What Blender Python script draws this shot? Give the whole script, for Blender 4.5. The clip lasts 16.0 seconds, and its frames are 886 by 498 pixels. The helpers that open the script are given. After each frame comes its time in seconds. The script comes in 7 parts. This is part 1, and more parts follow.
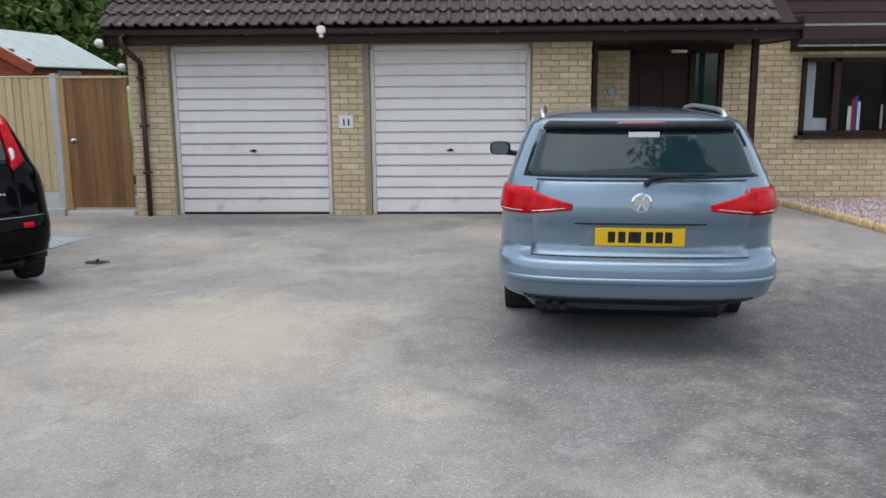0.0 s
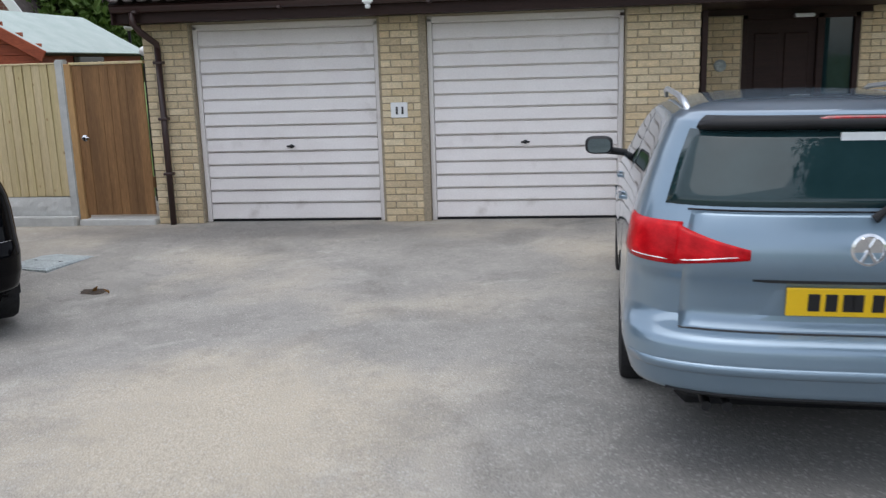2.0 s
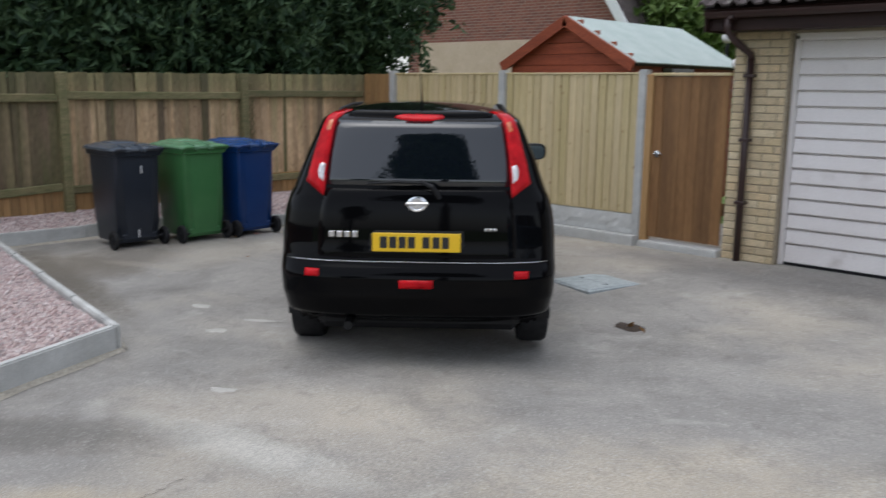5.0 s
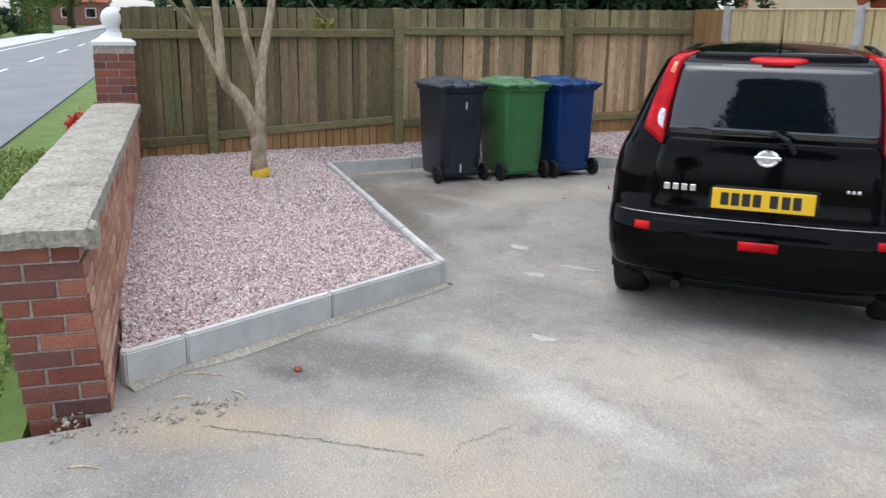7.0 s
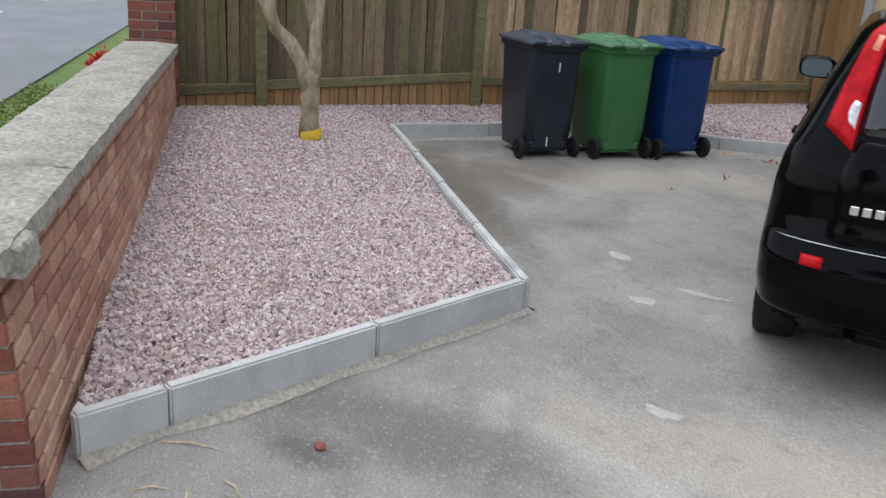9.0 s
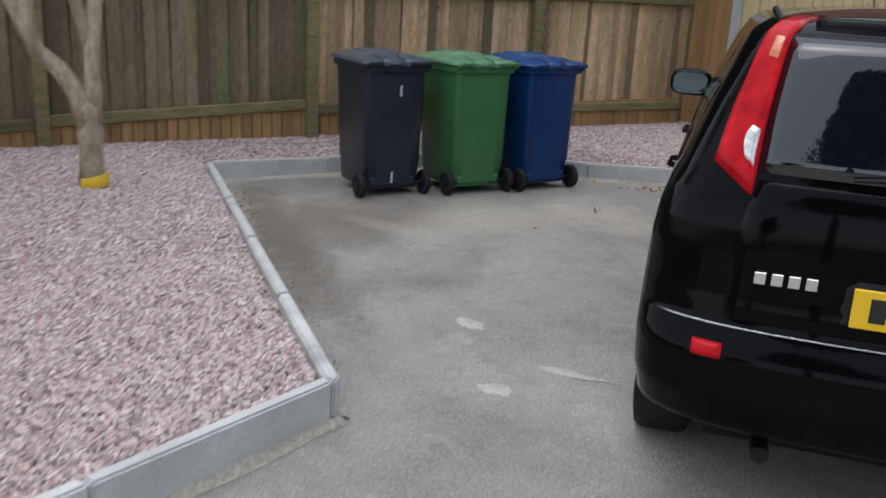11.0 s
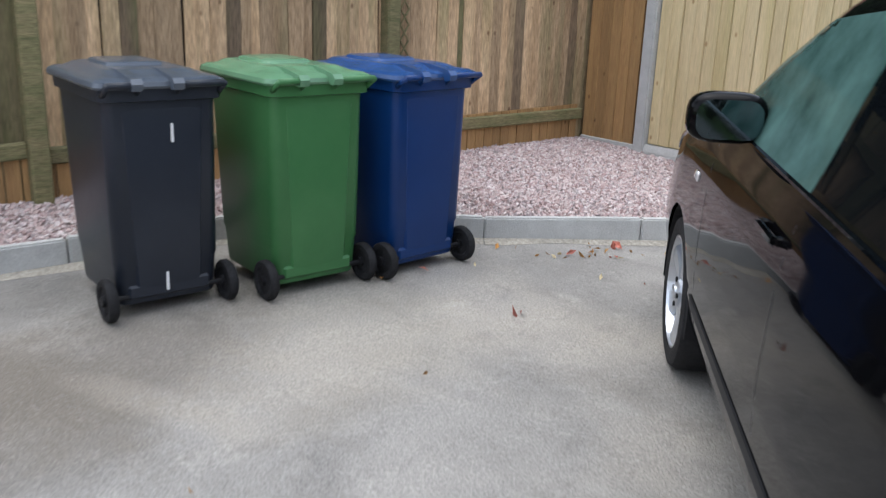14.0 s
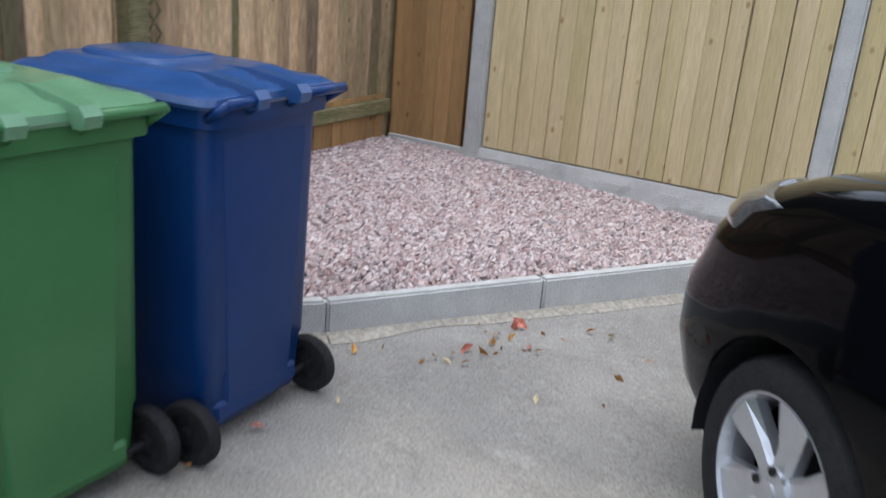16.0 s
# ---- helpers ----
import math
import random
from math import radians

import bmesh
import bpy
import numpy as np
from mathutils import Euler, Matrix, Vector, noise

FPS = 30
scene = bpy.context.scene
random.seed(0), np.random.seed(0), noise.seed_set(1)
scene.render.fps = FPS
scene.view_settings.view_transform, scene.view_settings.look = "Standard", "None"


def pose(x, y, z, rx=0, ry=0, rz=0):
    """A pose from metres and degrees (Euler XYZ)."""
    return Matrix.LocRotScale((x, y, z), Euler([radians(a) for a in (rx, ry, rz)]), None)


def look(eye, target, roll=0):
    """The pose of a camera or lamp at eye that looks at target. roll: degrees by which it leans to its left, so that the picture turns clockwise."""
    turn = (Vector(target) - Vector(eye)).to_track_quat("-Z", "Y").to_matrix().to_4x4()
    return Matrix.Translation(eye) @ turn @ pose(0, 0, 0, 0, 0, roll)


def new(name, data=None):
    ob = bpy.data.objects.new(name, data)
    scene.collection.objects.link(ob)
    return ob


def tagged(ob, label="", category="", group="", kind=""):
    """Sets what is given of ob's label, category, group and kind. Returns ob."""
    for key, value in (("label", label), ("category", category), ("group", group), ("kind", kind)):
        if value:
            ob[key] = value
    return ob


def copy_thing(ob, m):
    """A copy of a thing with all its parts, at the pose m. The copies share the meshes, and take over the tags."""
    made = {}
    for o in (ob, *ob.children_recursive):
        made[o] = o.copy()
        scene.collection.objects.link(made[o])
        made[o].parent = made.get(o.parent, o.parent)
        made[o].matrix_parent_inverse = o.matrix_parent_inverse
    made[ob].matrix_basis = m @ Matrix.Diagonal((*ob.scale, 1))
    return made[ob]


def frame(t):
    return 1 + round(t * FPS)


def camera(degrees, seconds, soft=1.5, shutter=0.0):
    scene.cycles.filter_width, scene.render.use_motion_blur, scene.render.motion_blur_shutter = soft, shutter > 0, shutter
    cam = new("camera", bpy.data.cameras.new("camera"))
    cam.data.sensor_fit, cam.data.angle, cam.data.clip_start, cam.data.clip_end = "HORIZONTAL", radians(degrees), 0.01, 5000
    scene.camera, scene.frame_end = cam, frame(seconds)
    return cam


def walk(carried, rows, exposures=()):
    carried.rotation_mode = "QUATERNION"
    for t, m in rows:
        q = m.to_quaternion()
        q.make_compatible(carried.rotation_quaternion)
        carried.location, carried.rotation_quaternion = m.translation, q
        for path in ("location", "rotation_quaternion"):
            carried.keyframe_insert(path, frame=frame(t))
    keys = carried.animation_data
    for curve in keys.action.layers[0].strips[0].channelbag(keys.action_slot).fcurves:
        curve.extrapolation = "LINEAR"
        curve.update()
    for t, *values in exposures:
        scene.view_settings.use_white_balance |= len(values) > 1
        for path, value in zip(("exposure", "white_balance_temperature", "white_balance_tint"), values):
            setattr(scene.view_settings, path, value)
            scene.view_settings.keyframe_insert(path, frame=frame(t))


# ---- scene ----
cam = camera(54.0, 16.0, soft=1.3, shutter=0.5)
PATH = [
    (0, (0.911, 0.829, 1.68), (0.823, 2.792, 1.304), -0.4),
    (0.5, (0.837, 1.296, 1.682), (0.789, 3.247, 1.248), -1.4),
    (1, (0.846, 1.833, 1.669), (0.693, 3.782, 1.249), 1.1),
    (1.5, (0.778, 2.289, 1.667), (0.617, 4.243, 1.272), 0.0),
    (2, (0.693, 2.719, 1.677), (0.465, 4.661, 1.258), -1.7),
    (2.5, (0.648, 3.121, 1.652), (0.264, 5.043, 1.251), 0.4),
    (3, (0.528, 3.455, 1.638), (-0.096, 5.321, 1.279), -0.7),
    (3.5, (0.504, 3.716, 1.64), (-0.356, 5.487, 1.288), 0.3),
    (4, (0.462, 3.886, 1.653), (-0.637, 5.517, 1.292), 0.8),
    (4.5, (0.461, 3.859, 1.637), (-0.793, 5.386, 1.328), -0.2),
    (4.7, (0.345, 3.888, 1.624), (-0.946, 5.38, 1.296), 0.2),
    (6.8, (0.073, 3.797, 1.651), (-1.639, 4.701, 1.147), 0.6),
    (7, (-0.045, 3.864, 1.643), (-1.769, 4.738, 1.128), 0.9),
    (7.5, (-0.331, 3.995, 1.636), (-2.075, 4.821, 1.112), 2.4),
    (8, (-0.7, 4.096, 1.627), (-2.416, 4.982, 1.104), 2.3),
    (8.2, (-0.827, 4.135, 1.622), (-2.542, 4.983, 1.037), 2.9),
    (10.3, (-1.795, 4.8, 1.537), (-3.586, 5.451, 0.932), 3.5),
    (10.5, (-1.854, 4.877, 1.511), (-3.597, 5.654, 0.912), 4.4),
    (11, (-2.138, 5.139, 1.499), (-3.792, 6.107, 0.929), 3.1),
    (11.5, (-2.465, 5.316, 1.517), (-4.098, 6.36, 1.022), 0.6),
    (12, (-2.809, 5.565, 1.495), (-4.453, 6.623, 1.074), 1.3),
    (12.5, (-3.17, 5.778, 1.475), (-4.78, 6.883, 1.043), 0.5),
    (13, (-3.514, 6.012, 1.449), (-5.028, 7.21, 0.927), -0.4),
    (13.5, (-3.874, 6.291, 1.413), (-5.413, 7.456, 0.888), 1.9),
    (14, (-4.312, 6.547, 1.409), (-5.766, 7.792, 0.828), 2.2),
    (14.5, (-4.699, 6.807, 1.387), (-6.131, 8.107, 0.878), 2.4),
    (15, (-5.126, 7.057, 1.364), (-6.44, 8.419, 0.717), 5.3),
    (15.5, (-5.56, 7.237, 1.374), (-6.673, 8.757, 0.703), 4.7),
    (16, (-5.993, 7.488, 1.37), (-6.922, 9.138, 0.728), 4.8),
]
EXPO, KELVIN, SKY, SUN = 0.85, 6150, 0.155, 0.6
LIGHTEN = [(0, -0.05), (2.5, -0.05), (4.5, -0.25), (7, 0.25), (7.5, 0.1), (8, 0.0), (10.5, -0.02), (11.5, -0.22), (12.5, 0.03), (13.5, 0.44), (14.5, 0.52), (16, 0.40)]
walk(cam, [(t, look(eye, target, roll)) for t, eye, target, roll in PATH], exposures=[(t, EXPO + e, KELVIN - (200 if t > 14 else 0), 10) for t, e in LIGHTEN])

# ---- sky and sun: bright overcast ----
world = bpy.data.worlds.new("overcast_sky")
scene.world = world
world.use_nodes = True
wn = world.node_tree.nodes
wl = world.node_tree.links
sky = wn.new("ShaderNodeTexSky")
sky.sky_type = 'NISHITA'
sky.sun_disc = False
sky.sun_elevation = radians(80)
sky.sun_rotation = radians(225)
sky.air_density, sky.dust_density, sky.ozone_density = 1.0, 1.5, 1.0
wash = wn.new("ShaderNodeHueSaturation")
wash.inputs["Saturation"].default_value = 0.3
wl.new(sky.outputs[0], wash.inputs["Color"])
wl.new(wash.outputs[0], wn["Background"].inputs["Color"])
wn["Background"].inputs["Strength"].default_value = SKY
sun_data = bpy.data.lights.new("sun", 'SUN')
sun_data.energy, sun_data.angle, sun_data.color = SUN, radians(65), (1.0, 0.96, 0.9)
sun = new("sun", sun_data)
sun.matrix_world = look((-2.2, 3.8, 18), (0, 6, 0))

# ---- materials ----


def mat(name, c1, c2=None, scale=4.0, rough=0.6, metal=0.0, bump=0.0, bump_scale=60.0, rnd=0.0, coat=0.0, fine=0.35, spec=0.5, stretch=(1, 1, 1), stain=None, stain_scale=1.0, stain_at=(0.5, 0.62), knots=None):
    m = bpy.data.materials.new(name)
    m.use_nodes = True
    n, k = m.node_tree.nodes, m.node_tree.links
    b = n["Principled BSDF"]
    b.inputs["Roughness"].default_value = rough
    b.inputs["Metallic"].default_value = metal
    b.inputs["Coat Weight"].default_value = coat
    b.inputs["Coat Roughness"].default_value = 0.04
    b.inputs["Specular IOR Level"].default_value = spec
    tc = n.new("ShaderNodeTexCoord")
    info = n.new("ShaderNodeObjectInfo")
    mp = n.new("ShaderNodeMapping")
    mp.inputs["Scale"].default_value = stretch
    k.new(tc.outputs["Object"], mp.inputs["Vector"])
    sh = n.new("ShaderNodeVectorMath")
    sh.operation = 'MULTIPLY_ADD'
    k.new(info.outputs["Random"], sh.inputs[0])
    sh.inputs[1].default_value = (17.0, 31.0, 23.0) if rnd else (0, 0, 0)
    k.new(mp.outputs[0], sh.inputs[2])
    no = n.new("ShaderNodeTexNoise")
    no.inputs["Scale"].default_value = scale
    no.inputs["Detail"].default_value = 6
    no.inputs["Roughness"].default_value = 0.62
    k.new(sh.outputs[0], no.inputs["Vector"])
    f2 = n.new("ShaderNodeTexNoise")
    f2.inputs["Scale"].default_value = bump_scale
    f2.inputs["Detail"].default_value = 4
    k.new(sh.outputs[0], f2.inputs["Vector"])
    ramp = n.new("ShaderNodeValToRGB")
    ramp.color_ramp.elements[0].position, ramp.color_ramp.elements[1].position = 0.34, 0.68
    ramp.color_ramp.elements[0].color = (*c1, 1)
    ramp.color_ramp.elements[1].color = (*(c2 or c1), 1)
    k.new(no.outputs["Fac"], ramp.inputs["Fac"])
    out = ramp.outputs["Color"]
    if stain:
        s = n.new("ShaderNodeTexNoise")
        s.inputs["Scale"].default_value = stain_scale
        s.inputs["Detail"].default_value = 5
        k.new(sh.outputs[0], s.inputs["Vector"])
        sr = n.new("ShaderNodeMapRange")
        sr.inputs["From Min"].default_value, sr.inputs["From Max"].default_value = stain_at
        k.new(s.outputs["Fac"], sr.inputs["Value"])
        mx = n.new("ShaderNodeMix")
        mx.data_type = 'RGBA'
        k.new(sr.outputs[0], mx.inputs["Factor"])
        k.new(out, mx.inputs[6])
        mx.inputs[7].default_value = (*stain, 1)
        out = mx.outputs[2]
    if knots:
        km = n.new("ShaderNodeMapping")
        km.inputs["Scale"].default_value = (1.0, 1.0, 0.62)
        k.new(tc.outputs["Object"], km.inputs["Vector"])
        kv = n.new("ShaderNodeVectorMath")
        kv.operation = 'MULTIPLY_ADD'
        k.new(info.outputs["Random"], kv.inputs[0])
        kv.inputs[1].default_value = (3.0, 19.0, 57.0)
        k.new(km.outputs[0], kv.inputs[2])
        vo = n.new("ShaderNodeTexVoronoi")
        vo.inputs["Scale"].default_value = 9.0
        k.new(kv.outputs[0], vo.inputs["Vector"])
        kr = n.new("ShaderNodeMapRange")
        kr.inputs["From Min"].default_value, kr.inputs["From Max"].default_value = 0.05, 0.13
        kr.inputs["To Min"].default_value, kr.inputs["To Max"].default_value = 0.85, 0.0
        k.new(vo.outputs["Distance"], kr.inputs["Value"])
        km2 = n.new("ShaderNodeMix")
        km2.data_type = 'RGBA'
        k.new(kr.outputs[0], km2.inputs["Factor"])
        k.new(out, km2.inputs[6])
        km2.inputs[7].default_value = (*knots, 1)
        out = km2.outputs[2]
    val = n.new("ShaderNodeMapRange")
    val.inputs["To Min"].default_value, val.inputs["To Max"].default_value = 1 - fine, 1 + fine
    val.inputs["From Min"].default_value, val.inputs["From Max"].default_value = 0.25, 0.75
    k.new(f2.outputs["Fac"], val.inputs["Value"])
    rv = n.new("ShaderNodeMapRange")
    rv.inputs["To Min"].default_value, rv.inputs["To Max"].default_value = 1 - rnd, 1 + rnd
    k.new(info.outputs["Random"], rv.inputs["Value"])
    mul = n.new("ShaderNodeMath")
    mul.operation = 'MULTIPLY'
    k.new(val.outputs[0], mul.inputs[0])
    k.new(rv.outputs[0], mul.inputs[1])
    hs = n.new("ShaderNodeHueSaturation")
    k.new(mul.outputs[0], hs.inputs["Value"])
    k.new(out, hs.inputs["Color"])
    k.new(hs.outputs[0], b.inputs["Base Color"])
    if bump:
        bp = n.new("ShaderNodeBump")
        bp.inputs["Strength"].default_value = bump
        bp.inputs["Distance"].default_value = 0.01
        k.new(f2.outputs["Fac"], bp.inputs["Height"])
        k.new(bp.outputs[0], b.inputs["Normal"])
    return m


def island_mat(name, colours, rough=0.8, value=0.3):
    """Loose small pieces: colour by piece."""
    m = bpy.data.materials.new(name)
    m.use_nodes = True
    n, k = m.node_tree.nodes, m.node_tree.links
    g = n.new("ShaderNodeNewGeometry")
    r = n.new("ShaderNodeValToRGB")
    r.color_ramp.interpolation = 'CONSTANT' if len(colours) > 3 else 'LINEAR'
    while len(r.color_ramp.elements) < len(colours):
        r.color_ramp.elements.new(0.5)
    for i, c in enumerate(colours):
        r.color_ramp.elements[i].position = i / len(colours)
        r.color_ramp.elements[i].color = (*c, 1)
    k.new(g.outputs["Random Per Island"], r.inputs["Fac"])
    k.new(r.outputs[0], n["Principled BSDF"].inputs["Base Color"])
    n["Principled BSDF"].inputs["Roughness"].default_value = rough
    n["Principled BSDF"].inputs["Specular IOR Level"].default_value = value
    return m


def brick_mat(name, colours):
    m = mat(name, (0.5, 0.5, 0.5), (0.62, 0.6, 0.58), scale=14, rough=0.9, bump=0.5, bump_scale=90, fine=0.22, rnd=0.02)
    n, k = m.node_tree.nodes, m.node_tree.links
    info = n.new("ShaderNodeObjectInfo")
    r = n.new("ShaderNodeValToRGB")
    while len(r.color_ramp.elements) < len(colours):
        r.color_ramp.elements.new(0.5)
    for i, c in enumerate(colours):
        r.color_ramp.elements[i].position = i / (len(colours) - 1)
        r.color_ramp.elements[i].color = (*c, 1)
    k.new(info.outputs["Random"], r.inputs["Fac"])
    hs = [x for x in n if x.bl_idname == "ShaderNodeHueSaturation"][0]
    base = hs.inputs["Color"].links[0].from_socket
    mx = n.new("ShaderNodeMix")
    mx.data_type, mx.blend_type = 'RGBA', 'MULTIPLY'
    mx.inputs["Factor"].default_value = 1.0
    k.new(base, mx.inputs[6])
    k.new(r.outputs[0], mx.inputs[7])
    gain = n.new("ShaderNodeMix")
    gain.data_type, gain.blend_type = 'RGBA', 'MULTIPLY'
    gain.inputs["Factor"].default_value = 1.0
    k.new(mx.outputs[2], gain.inputs[6])
    gain.inputs[7].default_value = (1.8, 1.8, 1.8, 1)
    k.new(gain.outputs[2], hs.inputs["Color"])
    return m


def asphalt_mat():
    m = mat("weathered_tarmac", (0.235, 0.223, 0.205), (0.335, 0.316, 0.288), scale=1.3, rough=0.92, bump=0.8, bump_scale=110, fine=0.33,
            stain=(0.46, 0.41, 0.335), stain_scale=0.55, stain_at=(0.47, 0.72))
    n, k = m.node_tree.nodes, m.node_tree.links
    hs = [x for x in n if x.bl_idname == "ShaderNodeHueSaturation"][0]
    base = hs.inputs["Color"].links[0].from_socket
    tc = n.new("ShaderNodeTexCoord")
    # pale scuffed patches, and dark damp ones
    for scale, lo, hi, colour, amount, off in ((2.6, 0.60, 0.72, (0.50, 0.48, 0.44), 0.32, 3.0), (0.9, 0.56, 0.72, (0.14, 0.132, 0.122), 0.6, 11.0), (7.0, 0.55, 0.70, (0.15, 0.14, 0.128), 0.3, 5.0), (16.0, 0.60, 0.72, (0.47, 0.44, 0.39), 0.25, 7.0)):
        mp = n.new("ShaderNodeMapping")
        mp.inputs["Location"].default_value = (off, off * 2, 0)
        mp.inputs["Scale"].default_value = (1.0, 1.0, 1.0)
        k.new(tc.outputs["Object"], mp.inputs["Vector"])
        s = n.new("ShaderNodeTexNoise")
        s.inputs["Scale"].default_value = scale
        s.inputs["Detail"].default_value = 7
        s.inputs["Distortion"].default_value = 0.6
        k.new(mp.outputs[0], s.inputs["Vector"])
        sr = n.new("ShaderNodeMapRange")
        sr.inputs["From Min"].default_value, sr.inputs["From Max"].default_value = lo, hi
        sr.inputs["To Max"].default_value = amount
        k.new(s.outputs["Fac"], sr.inputs["Value"])
        mx = n.new("ShaderNodeMix")
        mx.data_type = 'RGBA'
        k.new(sr.outputs[0], mx.inputs["Factor"])
        k.new(base, mx.inputs[6])
        mx.inputs[7].default_value = (*colour, 1)
        base = mx.outputs[2]
    # stains of their own shape and painted car shade: place, half sizes, turn, colour, strength
    # dark ellipses at x 2 to 5 paint estate-car shade over darker tarmac
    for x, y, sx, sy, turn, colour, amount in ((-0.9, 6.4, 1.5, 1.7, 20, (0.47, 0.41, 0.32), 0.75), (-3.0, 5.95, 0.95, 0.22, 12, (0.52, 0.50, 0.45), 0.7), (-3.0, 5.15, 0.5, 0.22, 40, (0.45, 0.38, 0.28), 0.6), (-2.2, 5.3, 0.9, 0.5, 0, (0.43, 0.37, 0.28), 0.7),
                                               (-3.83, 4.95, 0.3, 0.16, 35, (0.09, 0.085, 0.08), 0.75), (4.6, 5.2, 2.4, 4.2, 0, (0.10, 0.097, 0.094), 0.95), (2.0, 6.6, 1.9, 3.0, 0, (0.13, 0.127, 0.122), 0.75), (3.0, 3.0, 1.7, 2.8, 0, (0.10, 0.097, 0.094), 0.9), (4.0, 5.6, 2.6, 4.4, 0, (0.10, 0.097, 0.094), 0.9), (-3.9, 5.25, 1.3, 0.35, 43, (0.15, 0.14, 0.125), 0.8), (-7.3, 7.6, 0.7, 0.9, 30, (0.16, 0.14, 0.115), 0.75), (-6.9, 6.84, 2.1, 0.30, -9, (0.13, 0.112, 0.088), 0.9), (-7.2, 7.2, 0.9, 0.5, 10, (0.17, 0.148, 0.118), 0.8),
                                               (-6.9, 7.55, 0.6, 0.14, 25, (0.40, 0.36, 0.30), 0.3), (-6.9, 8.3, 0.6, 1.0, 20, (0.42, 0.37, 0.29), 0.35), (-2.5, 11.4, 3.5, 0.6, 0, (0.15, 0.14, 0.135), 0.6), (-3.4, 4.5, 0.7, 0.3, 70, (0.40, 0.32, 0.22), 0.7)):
        mp = n.new("ShaderNodeMapping")
        mp.vector_type = 'TEXTURE'
        mp.inputs["Location"].default_value = (x, y, 0)
        mp.inputs["Rotation"].default_value = (0, 0, radians(turn))
        mp.inputs["Scale"].default_value = (sx, sy, 1)
        k.new(tc.outputs["Object"], mp.inputs["Vector"])
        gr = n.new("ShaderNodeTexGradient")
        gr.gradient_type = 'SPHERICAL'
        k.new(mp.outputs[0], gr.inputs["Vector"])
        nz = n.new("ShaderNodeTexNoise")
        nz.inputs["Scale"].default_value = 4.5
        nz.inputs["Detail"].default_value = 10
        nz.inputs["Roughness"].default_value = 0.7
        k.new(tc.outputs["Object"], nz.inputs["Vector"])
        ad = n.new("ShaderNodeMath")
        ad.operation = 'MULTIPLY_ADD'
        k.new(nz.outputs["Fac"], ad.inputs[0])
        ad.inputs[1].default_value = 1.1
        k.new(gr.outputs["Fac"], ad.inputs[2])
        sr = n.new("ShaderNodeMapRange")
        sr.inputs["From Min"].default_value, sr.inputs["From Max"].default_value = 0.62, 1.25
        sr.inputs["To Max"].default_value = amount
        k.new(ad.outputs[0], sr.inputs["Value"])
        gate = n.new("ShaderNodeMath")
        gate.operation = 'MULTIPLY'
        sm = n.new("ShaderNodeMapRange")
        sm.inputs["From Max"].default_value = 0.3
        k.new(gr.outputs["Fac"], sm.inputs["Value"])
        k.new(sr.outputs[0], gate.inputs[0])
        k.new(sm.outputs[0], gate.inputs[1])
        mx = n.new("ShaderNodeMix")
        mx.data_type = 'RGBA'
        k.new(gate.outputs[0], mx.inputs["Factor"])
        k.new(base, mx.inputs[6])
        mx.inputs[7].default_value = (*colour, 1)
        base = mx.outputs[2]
    # chippings showing through
    v = n.new("ShaderNodeTexVoronoi")
    v.inputs["Scale"].default_value = 85
    k.new(tc.outputs["Object"], v.inputs["Vector"])
    sep = n.new("ShaderNodeSeparateColor")
    k.new(v.outputs["Color"], sep.inputs[0])
    cr = n.new("ShaderNodeMapRange")
    cr.inputs["From Min"].default_value, cr.inputs["From Max"].default_value = 0.84, 0.96
    cr.inputs["To Max"].default_value = 0.3
    k.new(sep.outputs[0], cr.inputs["Value"])
    mx = n.new("ShaderNodeMix")
    mx.data_type = 'RGBA'
    sx = n.new("ShaderNodeSeparateXYZ")
    k.new(tc.outputs["Object"], sx.inputs[0])
    worn = n.new("ShaderNodeMapRange")
    worn.inputs["From Min"].default_value, worn.inputs["From Max"].default_value = -6.0, -2.5
    worn.inputs["To Min"].default_value, worn.inputs["To Max"].default_value = 0.35, 1.0
    k.new(sx.outputs["X"], worn.inputs["Value"])
    grit = n.new("ShaderNodeMath")
    grit.operation = 'MULTIPLY'
    k.new(cr.outputs[0], grit.inputs[0])
    k.new(worn.outputs[0], grit.inputs[1])
    k.new(grit.outputs[0], mx.inputs["Factor"])
    k.new(base, mx.inputs[6])
    mx.inputs[7].default_value = (0.5, 0.49, 0.46, 1)
    k.new(mx.outputs[2], hs.inputs["Color"])
    return m


M = {}
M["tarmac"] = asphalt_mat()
M["road"] = mat("road_asphalt", (0.17, 0.177, 0.185), (0.215, 0.222, 0.23), scale=0.8, rough=0.9, bump=0.4, bump_scale=90)
M["grass_soil"] = mat("short_grass", (0.09, 0.15, 0.03), (0.15, 0.22, 0.05), scale=3, rough=0.95, bump=1.0, bump_scale=120, stain=(0.14, 0.12, 0.05), stain_scale=1.5, stain_at=(0.6, 0.75))
M["grass"] = island_mat("grass_blades", [(0.09, 0.17, 0.03), (0.17, 0.26, 0.055), (0.26, 0.28, 0.10)], 0.7)
M["mortar_buff"] = mat("buff_mortar", (0.29, 0.24, 0.17), (0.37, 0.31, 0.225), scale=20, rough=0.95, bump=0.4)
M["mortar_grey"] = mat("grey_mortar", (0.33, 0.30, 0.26), (0.46, 0.42, 0.37), scale=20, rough=0.95, bump=0.5)
M["buff"] = brick_mat("buff_brick", [(0.56, 0.45, 0.28), (0.64, 0.53, 0.35), (0.50, 0.40, 0.26), (0.68, 0.58, 0.40), (0.60, 0.47, 0.29)])
